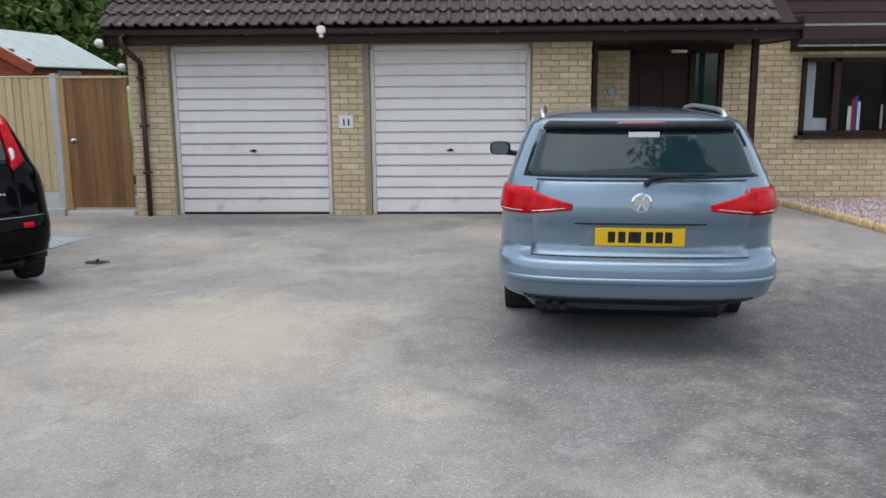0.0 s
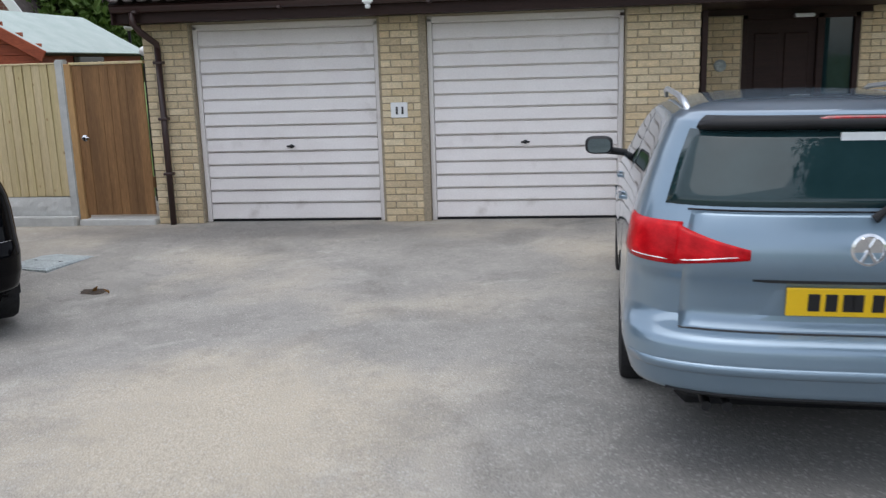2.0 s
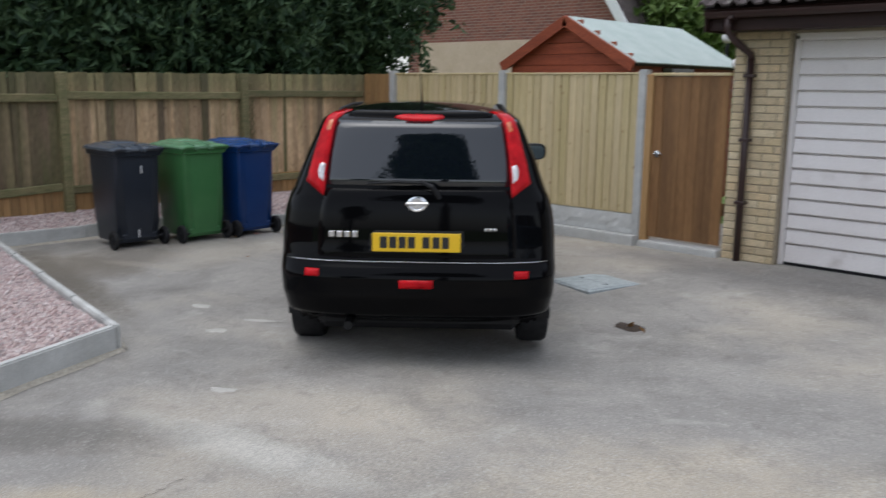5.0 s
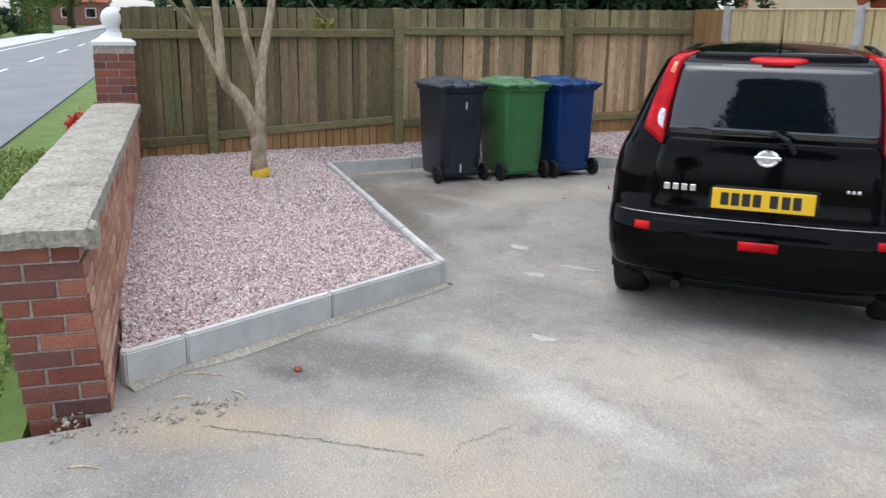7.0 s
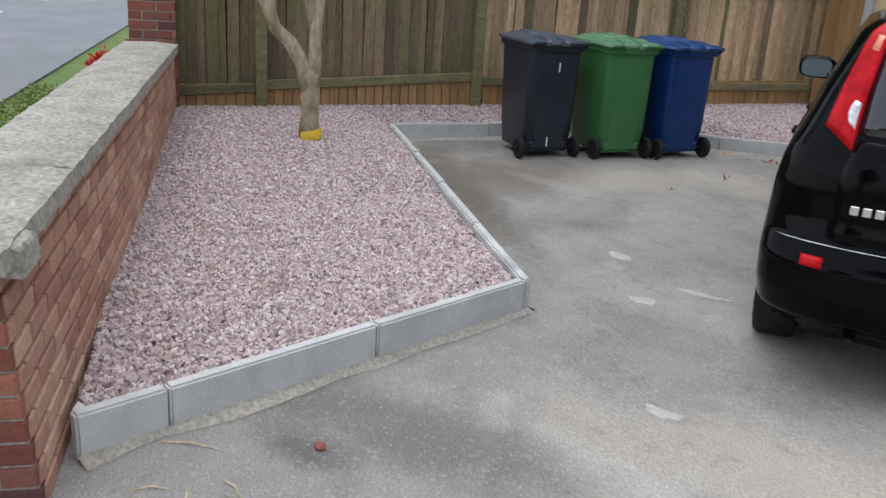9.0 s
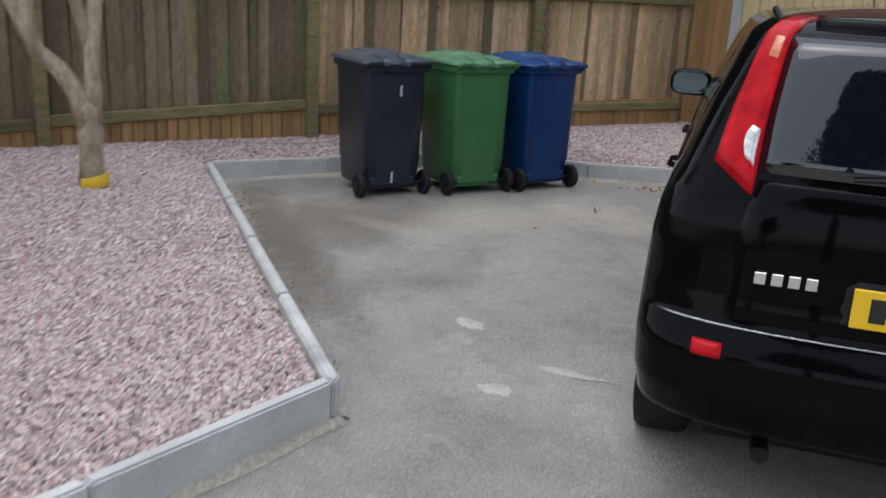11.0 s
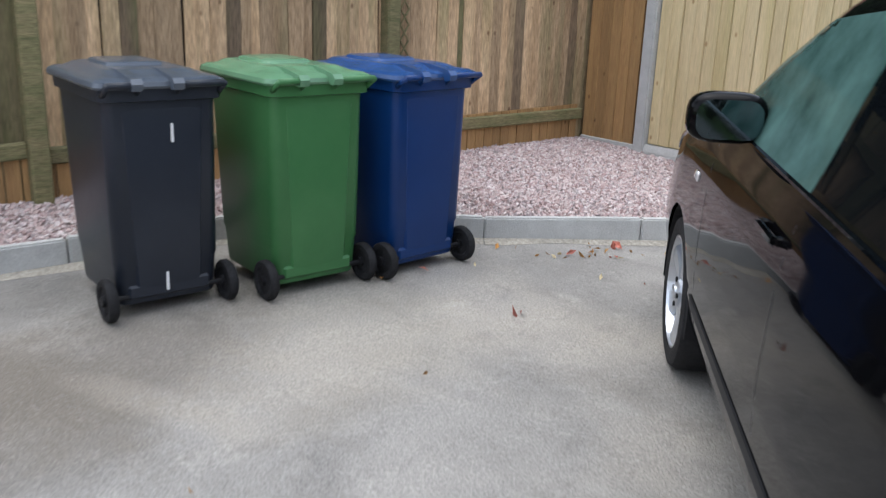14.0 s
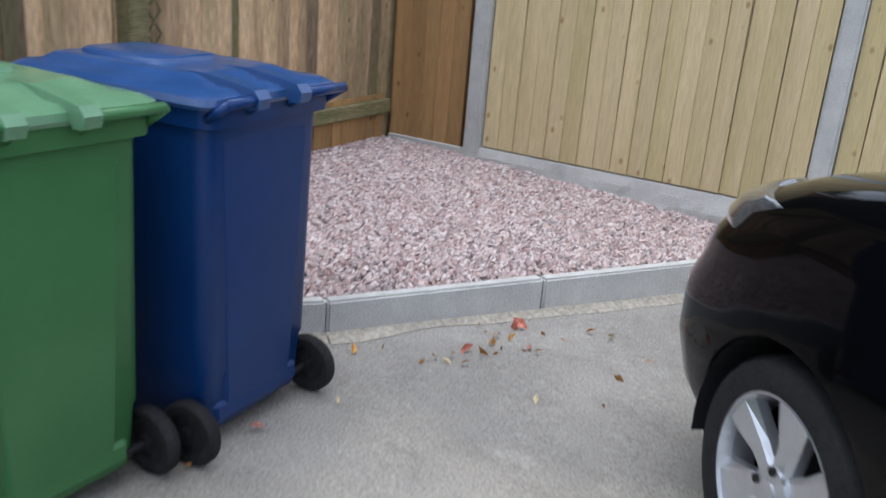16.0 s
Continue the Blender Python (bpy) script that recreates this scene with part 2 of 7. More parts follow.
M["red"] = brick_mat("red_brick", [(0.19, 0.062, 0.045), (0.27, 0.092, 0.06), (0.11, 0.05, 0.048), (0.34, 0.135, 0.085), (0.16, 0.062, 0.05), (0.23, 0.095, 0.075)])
M["far_brick"] = None
M["door_white"] = mat("white_painted_steel", (0.75, 0.70, 0.68), (0.80, 0.76, 0.74), scale=2, rough=0.36, fine=0.05, bump=0.05, stain=(0.55, 0.5, 0.47), stain_scale=3, stain_at=(0.62, 0.8))
M["brown_wood"] = mat("brown_stained_timber", (0.020, 0.009, 0.008), (0.032, 0.014, 0.011), scale=6, rough=0.55, bump=0.2, stretch=(0.3, 4, 4), spec=0.25)
M["brown_plastic"] = mat("dark_brown_plastic", (0.032, 0.016, 0.014), (0.045, 0.022, 0.02), scale=5, rough=0.4, fine=0.1)
M["cladding"] = mat("brown_plank_cladding", (0.035, 0.012, 0.014), (0.05, 0.018, 0.018), scale=3, rough=0.5, bump=0.2, stretch=(0.3, 4, 6))
M["tile"] = mat("concrete_roof_tile", (0.055, 0.042, 0.042), (0.10, 0.08, 0.078), scale=9, rough=0.9, bump=0.6, bump_scale=70, rnd=0.25, stain=(0.45, 0.43, 0.38), stain_scale=11, stain_at=(0.66, 0.74))
M["kerb"] = mat("grey_concrete", (0.46, 0.46, 0.44), (0.58, 0.58, 0.56), scale=5, rough=0.9, bump=0.4, bump_scale=120, fine=0.12, rnd=0.06, stain=(0.2, 0.2, 0.2), stain_scale=2.5, stain_at=(0.62, 0.8))
M["concrete_post"] = mat("pale_concrete", (0.40, 0.40, 0.39), (0.52, 0.52, 0.5), scale=6, rough=0.85, bump=0.3, bump_scale=120, fine=0.1)
M["old_board"] = mat("mossy_weathered_board", (0.145, 0.10, 0.062), (0.235, 0.168, 0.105), scale=5, rough=0.85, bump=0.45, bump_scale=40, rnd=0.32, stretch=(3, 3, 0.35), stain=(0.13, 0.14, 0.05), stain_scale=1.3, stain_at=(0.45, 0.75), fine=0.35)
M["old_rail"] = mat("green_algae_rail", (0.115, 0.115, 0.05), (0.20, 0.165, 0.085), scale=7, rough=0.9, bump=0.4, bump_scale=50, rnd=0.2, stretch=(3, 0.5, 3))
M["old_board_pale"] = mat("weathered_brown_board", (0.35, 0.232, 0.128), (0.515, 0.365, 0.222), scale=5, rough=0.85, bump=0.45, bump_scale=40, rnd=0.32, stretch=(3, 3, 0.35), stain=(0.20, 0.19, 0.085), stain_scale=1.6, stain_at=(0.52, 0.78), fine=0.36, knots=(0.12, 0.06, 0.03))
M["new_board"] = mat("new_treated_board", (0.54, 0.43, 0.245), (0.64, 0.525, 0.32), scale=4, rough=0.7, bump=0.3, bump_scale=45, rnd=0.07, stretch=(3, 3, 0.25), stain=(0.47, 0.385, 0.18), stain_scale=1.2, stain_at=(0.45, 0.75), fine=0.14, knots=(0.30, 0.17, 0.07))
M["orange_board"] = mat("fresh_orange_board", (0.30, 0.17, 0.07), (0.40, 0.24, 0.10), scale=4, rough=0.75, bump=0.3, bump_scale=45, rnd=0.2, stretch=(3, 3, 0.25), fine=0.2, knots=(0.13, 0.06, 0.02))
M["gate_board"] = mat("brown_gate_board", (0.17, 0.085, 0.032), (0.25, 0.13, 0.05), scale=5, rough=0.7, bump=0.3, bump_scale=45, rnd=0.2, stretch=(3, 3, 0.25), fine=0.25)
M["gravel_bed"] = mat("gravel_underlay", (0.26, 0.195, 0.18), (0.42, 0.33, 0.305), scale=40, rough=0.95, bump=1.0, bump_scale=90)
M["gravel"] = island_mat("pink_granite_chippings", [(0.52, 0.405, 0.385), (0.59, 0.50, 0.48), (0.41, 0.295, 0.28), (0.65, 0.58, 0.56), (0.54, 0.42, 0.39), (0.36, 0.305, 0.30), (0.59, 0.49, 0.465)], 0.85)
M["stone"] = mat("weathered_coping_stone", (0.29, 0.27, 0.225), (0.42, 0.395, 0.335), scale=8, rough=0.95, bump=1.0, bump_scale=45, fine=0.4, stain=(0.20, 0.19, 0.15), stain_scale=4, stain_at=(0.52, 0.75))
M["white"] = mat("white_masonry_paint", (0.74, 0.75, 0.75), (0.8, 0.8, 0.8), scale=4, rough=0.6, fine=0.04)
M["bark"] = mat("pale_smooth_bark", (0.33, 0.26, 0.17), (0.47, 0.39, 0.28), scale=7, rough=0.9, bump=0.6, bump_scale=40, stretch=(1, 1, 0.4), stain=(0.2, 0.17, 0.1), stain_scale=5)
M["dark_bark"] = mat("dark_bark", (0.05, 0.04, 0.03), (0.09, 0.07, 0.05), scale=7, rough=0.95, bump=0.8, bump_scale=30)
M["yellow"] = mat("yellow_tape", (0.75, 0.50, 0.03), (0.82, 0.56, 0.05), rough=0.5, fine=0.08)
M["conifer"] = island_mat("dark_conifer_needles", [(0.007, 0.018, 0.008), (0.014, 0.033, 0.014), (0.038, 0.072, 0.03)], 0.7)
M["conifer_near"] = island_mat("conifer_sprays", [(0.012, 0.030, 0.013), (0.028, 0.062, 0.026), (0.075, 0.125, 0.055)], 0.6)
M["leaf"] = island_mat("green_leaves", [(0.05, 0.09, 0.018), (0.09, 0.15, 0.03), (0.15, 0.22, 0.06)], 0.6)
M["yellow_leaf"] = island_mat("yellow_green_leaves", [(0.14, 0.19, 0.03), (0.25, 0.24, 0.04), (0.12, 0.16, 0.03)], 0.6)
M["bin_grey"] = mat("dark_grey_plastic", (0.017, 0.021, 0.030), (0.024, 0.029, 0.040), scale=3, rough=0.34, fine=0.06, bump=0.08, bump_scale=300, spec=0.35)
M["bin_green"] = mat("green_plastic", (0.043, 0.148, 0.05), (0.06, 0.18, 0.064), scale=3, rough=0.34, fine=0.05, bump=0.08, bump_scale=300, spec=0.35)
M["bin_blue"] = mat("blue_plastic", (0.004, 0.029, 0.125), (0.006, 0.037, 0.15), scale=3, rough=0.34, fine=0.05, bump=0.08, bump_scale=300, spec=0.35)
# lids paler than the bodies: reflected sky is mixed into their colour
M["lid_grey"] = mat("sky_paled_grey_plastic", (0.06, 0.075, 0.098), (0.085, 0.10, 0.125), scale=5, rough=0.22, fine=0.12, bump=0.1, bump_scale=200, spec=0.7)
M["lid_green"] = mat("sky_paled_green_plastic", (0.10, 0.225, 0.12), (0.15, 0.29, 0.165), scale=5, rough=0.22, fine=0.1, bump=0.1, bump_scale=200, spec=0.7)
M["lid_blue"] = mat("sky_paled_blue_plastic", (0.016, 0.055, 0.17), (0.03, 0.08, 0.23), scale=5, rough=0.22, fine=0.1, bump=0.1, bump_scale=200, spec=0.7)
M["rubber"] = mat("black_rubber", (0.012, 0.012, 0.013), (0.022, 0.022, 0.024), scale=20, rough=0.75, bump=0.3, bump_scale=120, spec=0.25)
M["black_trim"] = mat("black_plastic_trim", (0.010, 0.010, 0.011), (0.016, 0.016, 0.018), rough=0.5, fine=0.05, spec=0.25)
M["black_paint"] = mat("black_gloss_paint", (0.0025, 0.0025, 0.003), rough=0.05, spec=0.25, fine=0.02)
M["blue_paint"] = mat("pale_metallic_blue_paint", (0.175, 0.25, 0.325), (0.19, 0.265, 0.34), rough=0.28, metal=0.42, coat=1.0, fine=0.05, bump_scale=900)
M["dark_glass"] = mat("dark_tinted_glass", (0.004, 0.006, 0.009), rough=0.03, fine=0.0, spec=1.0)
M["teal_glass"] = mat("green_tinted_glass", (0.008, 0.022, 0.025), (0.02, 0.045, 0.05), scale=1.5, rough=0.03, fine=0.0, spec=0.45)
M["window_glass"] = mat("window_glass", (0.008, 0.009, 0.01), (0.02, 0.018, 0.018), scale=2, rough=0.04, fine=0.0, spec=0.6)
M["red_lens"] = mat("red_lamp_lens", (0.34, 0.002, 0.006), (0.62, 0.010, 0.016), scale=14, rough=0.12, coat=0.0, spec=0.15, fine=0.1, bump=0.15, bump_scale=160)
M["dark_red_lens"] = mat("deep_red_lamp_lens", (0.20, 0.004, 0.008), (0.3, 0.006, 0.012), scale=18, rough=0.12, coat=1.0)
M["clear_lens"] = mat("clear_lamp_lens", (0.62, 0.60, 0.60), (0.75, 0.72, 0.72), scale=30, rough=0.1, coat=1.0, metal=0.4)
M["amber_lens"] = mat("amber_pink_lens", (0.62, 0.16, 0.05), rough=0.1, coat=1.0)
M["chrome"] = mat("chrome", (0.75, 0.76, 0.78), rough=0.12, metal=1.0, fine=0.02)
M["alloy"] = mat("silver_alloy", (0.55, 0.57, 0.6), (0.6, 0.62, 0.65), rough=0.3, metal=0.8, fine=0.04)
M["plate_yellow"] = mat("yellow_plate", (0.80, 0.50, 0.008), rough=0.35, fine=0.02)
M["side_glass"] = mat("dark_side_glass", (0.003, 0.004, 0.005), rough=0.03, fine=0.0, spec=0.12)
M["mirror_glass"] = mat("bluish_mirror_glass", (0.16, 0.21, 0.235), rough=0.03, metal=1.0, fine=0.0)
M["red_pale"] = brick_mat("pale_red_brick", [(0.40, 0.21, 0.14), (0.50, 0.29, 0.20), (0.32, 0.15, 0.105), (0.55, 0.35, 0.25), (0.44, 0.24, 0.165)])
M["ink"] = mat("black_ink", (0.01, 0.01, 0.012), rough=0.4, fine=0.02)
M["metal_cover"] = mat("galvanised_cover", (0.30, 0.34, 0.35), (0.42, 0.46, 0.47), scale=9, rough=0.6, metal=0.2, bump=0.3)
M["shed_red"] = mat("red_cedar_stain", (0.24, 0.052, 0.022), (0.33, 0.075, 0.03), scale=4, rough=0.65, bump=0.25, bump_scale=50, rnd=0.12, stretch=(0.3, 3, 4))
M["shed_felt"] = mat("pale_green_felt", (0.40, 0.47, 0.44), (0.48, 0.54, 0.51), scale=4, rough=0.9, bump=0.4, bump_scale=150, fine=0.1)
M["render_pink"] = mat("pale_render", (0.50, 0.38, 0.28), (0.58, 0.45, 0.35), scale=2, rough=0.9)
M["curtain"] = mat("white_curtain", (0.6, 0.63, 0.66), (0.68, 0.7, 0.72), rough=0.9, fine=0.04)
# earth of the pothole, and painted shade behind the old fence's gaps
M["soil"] = mat("dark_soil_and_gap_shade", (0.03, 0.022, 0.017), (0.07, 0.05, 0.035), scale=30, rough=1.0, bump=1.0)
M["earth"] = island_mat("earth_crumbs", [(0.10, 0.075, 0.05), (0.17, 0.13, 0.09), (0.26, 0.20, 0.13)], 0.95)
M["dust"] = mat("pale_cement_dust", (0.40, 0.385, 0.35), (0.48, 0.46, 0.42), scale=9, rough=0.95, bump=0.5, bump_scale=110)
M["crack"] = mat("crack_grit", (0.05, 0.045, 0.04), (0.09, 0.08, 0.07), scale=30, rough=1.0)
M["sand"] = mat("sandy_mortar_fillet", (0.32, 0.295, 0.245), (0.41, 0.375, 0.315), scale=9, rough=0.95, bump=0.6)
M["edging"] = mat("cream_edging_stone", (0.50, 0.36, 0.18), (0.60, 0.46, 0.26), scale=12, rough=0.9, bump=0.4, rnd=0.1)
M["flower_red"] = mat("red_petals", (0.55, 0.01, 0.012), (0.7, 0.02, 0.02), scale=30, rough=0.6)
M["dry_leaf"] = mat("dry_leaf", (0.28, 0.12, 0.03), (0.42, 0.22, 0.05), scale=30, rough=0.8, rnd=0.4)
M["red_leaf"] = mat("faded_red_leaf", (0.35, 0.10, 0.07), (0.45, 0.16, 0.11), scale=30, rough=0.8, rnd=0.3)
M["straw"] = mat("dry_straw", (0.50, 0.40, 0.22), (0.60, 0.50, 0.30), scale=30, rough=0.8)
M["flag_red"] = mat("red_cloth", (0.4, 0.02, 0.03), rough=0.9)
M["flag_blue"] = mat("blue_cloth", (0.03, 0.05, 0.25), rough=0.9)
M["dark_void"] = mat("room_shade", (0.012, 0.011, 0.011), (0.02, 0.018, 0.017), rough=0.9)
M["clear_pane"] = mat("clear_window_pane", (0.9, 0.93, 0.92), rough=0.02, fine=0.0)
M["clear_pane"].node_tree.nodes["Principled BSDF"].inputs["Transmission Weight"].default_value = 1.0
M["clear_pane"].node_tree.nodes["Principled BSDF"].inputs["IOR"].default_value = 1.15
M["head_lens"] = mat("dim_lamp_lens", (0.05, 0.055, 0.06), (0.09, 0.095, 0.10), scale=12, rough=0.08, coat=1.0)
# mint patches paint the lit cabin onto opaque glass
M["mint_glass"] = mat("mint_cabin_glass", (0.02, 0.045, 0.04), (0.08, 0.15, 0.135), scale=3.0, rough=0.03, fine=0.0, spec=0.12)
M["lead"] = mat("grey_lead_flashing", (0.30, 0.31, 0.32), (0.4, 0.41, 0.42), scale=5, rough=0.6)

for name_, n_ in (("side_glass", 1.22), ("mint_glass", 1.22), ("black_paint", 1.30)):
    M[name_].node_tree.nodes["Principled BSDF"].inputs["IOR"].default_value = n_


def algae(m, z0, z1, colour, amount):
    """Green algae along the weathered tops of boards."""
    n, k = m.node_tree.nodes, m.node_tree.links
    hs = [x for x in n if x.bl_idname == "ShaderNodeHueSaturation"][0]
    base = hs.inputs["Color"].links[0].from_socket
    tc = n.new("ShaderNodeTexCoord")
    sep = n.new("ShaderNodeSeparateXYZ")
    k.new(tc.outputs["Object"], sep.inputs[0])
    nz = n.new("ShaderNodeTexNoise")
    nz.inputs["Scale"].default_value = 5.0
    k.new(tc.outputs["Object"], nz.inputs["Vector"])
    ad = n.new("ShaderNodeMath")
    ad.operation = 'MULTIPLY_ADD'
    k.new(nz.outputs["Fac"], ad.inputs[0])
    ad.inputs[1].default_value = 0.3
    k.new(sep.outputs["Z"], ad.inputs[2])
    mr = n.new("ShaderNodeMapRange")
    mr.inputs["From Min"].default_value, mr.inputs["From Max"].default_value = z0 + 0.15, z1 + 0.15
    mr.inputs["To Max"].default_value = amount
    k.new(ad.outputs[0], mr.inputs["Value"])
    mx = n.new("ShaderNodeMix")
    mx.data_type = 'RGBA'
    k.new(mr.outputs[0], mx.inputs["Factor"])
    k.new(base, mx.inputs[6])
    mx.inputs[7].default_value = (*colour, 1)
    k.new(mx.outputs[2], hs.inputs["Color"])


algae(M["old_board"], 1.1, 1.45, (0.135, 0.13, 0.062), 0.75)
algae(M["old_board_pale"], 1.12, 1.42, (0.165, 0.155, 0.07), 0.8)


def far_brick_mat():
    m = bpy.data.materials.new("far_red_brickwork")
    m.use_nodes = True
    n, k = m.node_tree.nodes, m.node_tree.links
    tc = n.new("ShaderNodeTexCoord")
    mp = n.new("ShaderNodeMapping")
    mp.inputs["Rotation"].default_value = (radians(90), 0, 0)
    k.new(tc.outputs["Object"], mp.inputs["Vector"])
    b = n.new("ShaderNodeTexBrick")
    b.inputs["Scale"].default_value = 1.0
    b.inputs["Brick Width"].default_value, b.inputs["Row Height"].default_value = 0.225, 0.075
    b.inputs["Mortar Size"].default_value = 0.008
    b.inputs["Color1"].default_value = (0.23, 0.085, 0.06, 1)
    b.inputs["Color2"].default_value = (0.11, 0.045, 0.042, 1)
    b.inputs["Mortar"].default_value = (0.3, 0.22, 0.18, 1)
    b.inputs["Bias"].default_value = -0.45
    k.new(mp.outputs[0], b.inputs["Vector"])
    k.new(b.outputs["Color"], n["Principled BSDF"].inputs["Base Color"])
    n["Principled BSDF"].inputs["Roughness"].default_value = 0.9
    return m


M["far_brick"] = far_brick_mat()

# ---- building helpers ----


def thing(name, label, category, m=None, group="", kind=""):
    ob = new(name)
    ob.empty_display_size = 0.1
    if m is not None:
        ob.matrix_basis = m
    return tagged(ob, label, category, group, kind)


def finish(name, bm, material, parent=None, label="", smooth=False):
    me = bpy.data.meshes.new(name)
    bm.normal_update()
    bm.to_mesh(me)
    bm.free()
    me.materials.append(material)
    if smooth:
        for p in me.polygons:
            p.use_smooth = True
    ob = new(name, me)
    if parent is not None:
        ob.parent = parent
    if label:
        ob["label"] = label
    return ob


def part(name, bm, material, parent, label="", smooth=False):
    return finish(name, bm, material, parent, label, smooth)


def raw(name, verts, faces, material, parent=None, label="", smooth=False):
    me = bpy.data.meshes.new(name)
    me.from_pydata([tuple(map(float, v)) for v in verts], [], faces)
    me.materials.append(material)
    if smooth:
        for p in me.polygons:
            p.use_smooth = True
    ob = new(name, me)
    if parent is not None:
        ob.parent = parent
    if label:
        ob["label"] = label
    return ob


def box(bm, x0, x1, y0, y1, z0, z1, bevel=0.0, m=None, seg=1):
    r = bmesh.ops.create_cube(bm, size=1.0)
    vs = r["verts"]
    for v in vs:
        v.co = Vector(((x0 + x1) / 2 + v.co.x * (x1 - x0), (y0 + y1) / 2 + v.co.y * (y1 - y0), (z0 + z1) / 2 + v.co.z * (z1 - z0)))
        if m is not None:
            v.co = m @ v.co
    if bevel:
        es = list({e for v in vs for e in v.link_edges})
        bmesh.ops.bevel(bm, geom=es, offset=bevel, segments=seg, affect='EDGES', clamp_overlap=True)
    return bm


def boxed(x0, x1, y0, y1, z0, z1, bevel=0.0, m=None, seg=1):
    return box(bmesh.new(), x0, x1, y0, y1, z0, z1, bevel, m, seg)


def rod(bm, a, b, r0, r1=None, n=10):
    a, b = Vector(a), Vector(b)
    r1 = r0 if r1 is None else r1
    q = (b - a).to_track_quat('Z', 'Y').to_matrix()
    ring = []
    for c, r in ((a, r0), (b, r1)):
        ring.append([bm.verts.new(c + q @ Vector((r * math.cos(2 * math.pi * i / n), r * math.sin(2 * math.pi * i / n), 0))) for i in range(n)])
    for i in range(n):
        bm.faces.new((ring[0][i], ring[0][(i + 1) % n], ring[1][(i + 1) % n], ring[1][i]))
    bm.faces.new(ring[0][::-1])
    bm.faces.new(ring[1])
    return bm


def tube(bm, pts, radii, n=8):
    """A bent, tapered tube through points."""
    rings = []
    for i, p in enumerate(pts):
        p = Vector(p)
        d = Vector(pts[min(i + 1, len(pts) - 1)]) - Vector(pts[max(i - 1, 0)])
        q = d.to_track_quat('Z', 'Y').to_matrix()
        rings.append([bm.verts.new(p + q @ Vector((radii[i] * math.cos(2 * math.pi * j / n), radii[i] * math.sin(2 * math.pi * j / n), 0))) for j in range(n)])
    for a, b in zip(rings, rings[1:]):
        for j in range(n):
            bm.faces.new((a[j], a[(j + 1) % n], b[(j + 1) % n], b[j]))
    bm.faces.new(rings[0][::-1])
    bm.faces.new(rings[-1])
    return bm


def lathe(bm, profile, n=24, m=None, caps=True):
    """Turns (radius, height) pairs round z."""
    rings = []
    for r, z in profile:
        rings.append([bm.verts.new(Vector((r * math.cos(2 * math.pi * j / n), r * math.sin(2 * math.pi * j / n), z))) for j in range(n)])
    for a, b in zip(rings, rings[1:]):
        for j in range(n):
            bm.faces.new((a[j], a[(j + 1) % n], b[(j + 1) % n], b[j]))
    if caps:
        bm.faces.new(rings[0][::-1])
        bm.faces.new(rings[-1])
    if m is not None:
        for v in bm.verts:
            v.co = m @ v.co
    return bm


def shared(name, bm, material, smooth=False):
    me = bpy.data.meshes.new(name)
    bm.normal_update()
    bm.to_mesh(me)
    bm.free()
    me.materials.append(material)
    if smooth:
        for p in me.polygons:
            p.use_smooth = True
    return me


def piece(name, me, parent, m):
    ob = new(name, me)
    ob.parent = parent
    ob.matrix_local = m
    return ob


def leaves(name, centres, size, material, parent=None, seed=1, label="", droop=0.0, long=1.0, count=1, spread=0.0):
    """Many small folded leaves round the given centres, in one mesh."""
    rng = np.random.default_rng(seed)
    c = np.repeat(np.asarray(centres, float), count, axis=0)
    n = len(c)
    c = c + rng.normal(0, 1, (n, 3)) * spread
    a = rng.normal(0, 1, (n, 3))
    a[:, 2] -= droop
    a /= np.linalg.norm(a, axis=1)[:, None]
    b = np.cross(a, rng.normal(0, 1, (n, 3)))
    b /= np.linalg.norm(b, axis=1)[:, None]
    s = size * rng.uniform(0.6, 1.3, (n, 1))
    up = np.cross(a, b) * s * 0.25
    v = np.stack([c - a * s * long, c + b * s * 0.5 + up, c + a * s * long, c - b * s * 0.5 + up], 1).reshape(-1, 3)
    i = np.arange(n)[:, None] * 4
    f = np.concatenate([i + [0, 1, 2], i + [0, 2, 3]], 0)
    me = bpy.data.meshes.new(name)
    me.from_pydata(v.tolist(), [], f.tolist())
    me.materials.append(material)
    ob = new(name, me)
    if parent is not None:
        ob.parent = parent
    if label:
        ob["label"] = label
    return ob


def crown_points(n, centre, radius, seed, lumps=14):
    """Places on the skins of overlapping uneven lumps: an open, ragged crown."""
    rng = np.random.default_rng(seed)
    d = rng.normal(0, 1, (lumps, 3))
    d /= np.linalg.norm(d, axis=1)[:, None]
    lc = np.asarray(centre) + d * np.asarray(radius) * rng.uniform(0.25, 0.8, (lumps, 1))
    lr = rng.uniform(0.28, 0.5, (lumps, 1)) * np.asarray(radius)
    k = rng.integers(0, lumps, n)
    e = rng.normal(0, 1, (n, 3))
    e /= np.linalg.norm(e, axis=1)[:, None]
    return lc[k] + e * lr[k] * rng.uniform(0.55, 1.05, (n, 1))


def hump(x, y, cx, cy, sx, sy, h):
    return h * math.exp(-((x - cx) / sx) ** 2 - ((y - cy) / sy) ** 2)


def ground_z(x, y):
    """The drive dips a little before the garage corner and rises by the bins."""
    return hump(x, y, -3.2, 8.9, 1.5, 1.6, -0.09) + hump(x, y, -7.6, 8.6, 1.4, 2.6, 0.05) + hump(x, y, 1.9, 7.4, 2.0, 2.4, 0.05)

# ---- ground, drive, road ----
bm = boxed(-400, 400, -400, 400, -0.6, -0.15)
tagged(finish("ground", bm, M["grass_soil"]), "short green grass over level soil", "ground", kind="structure")

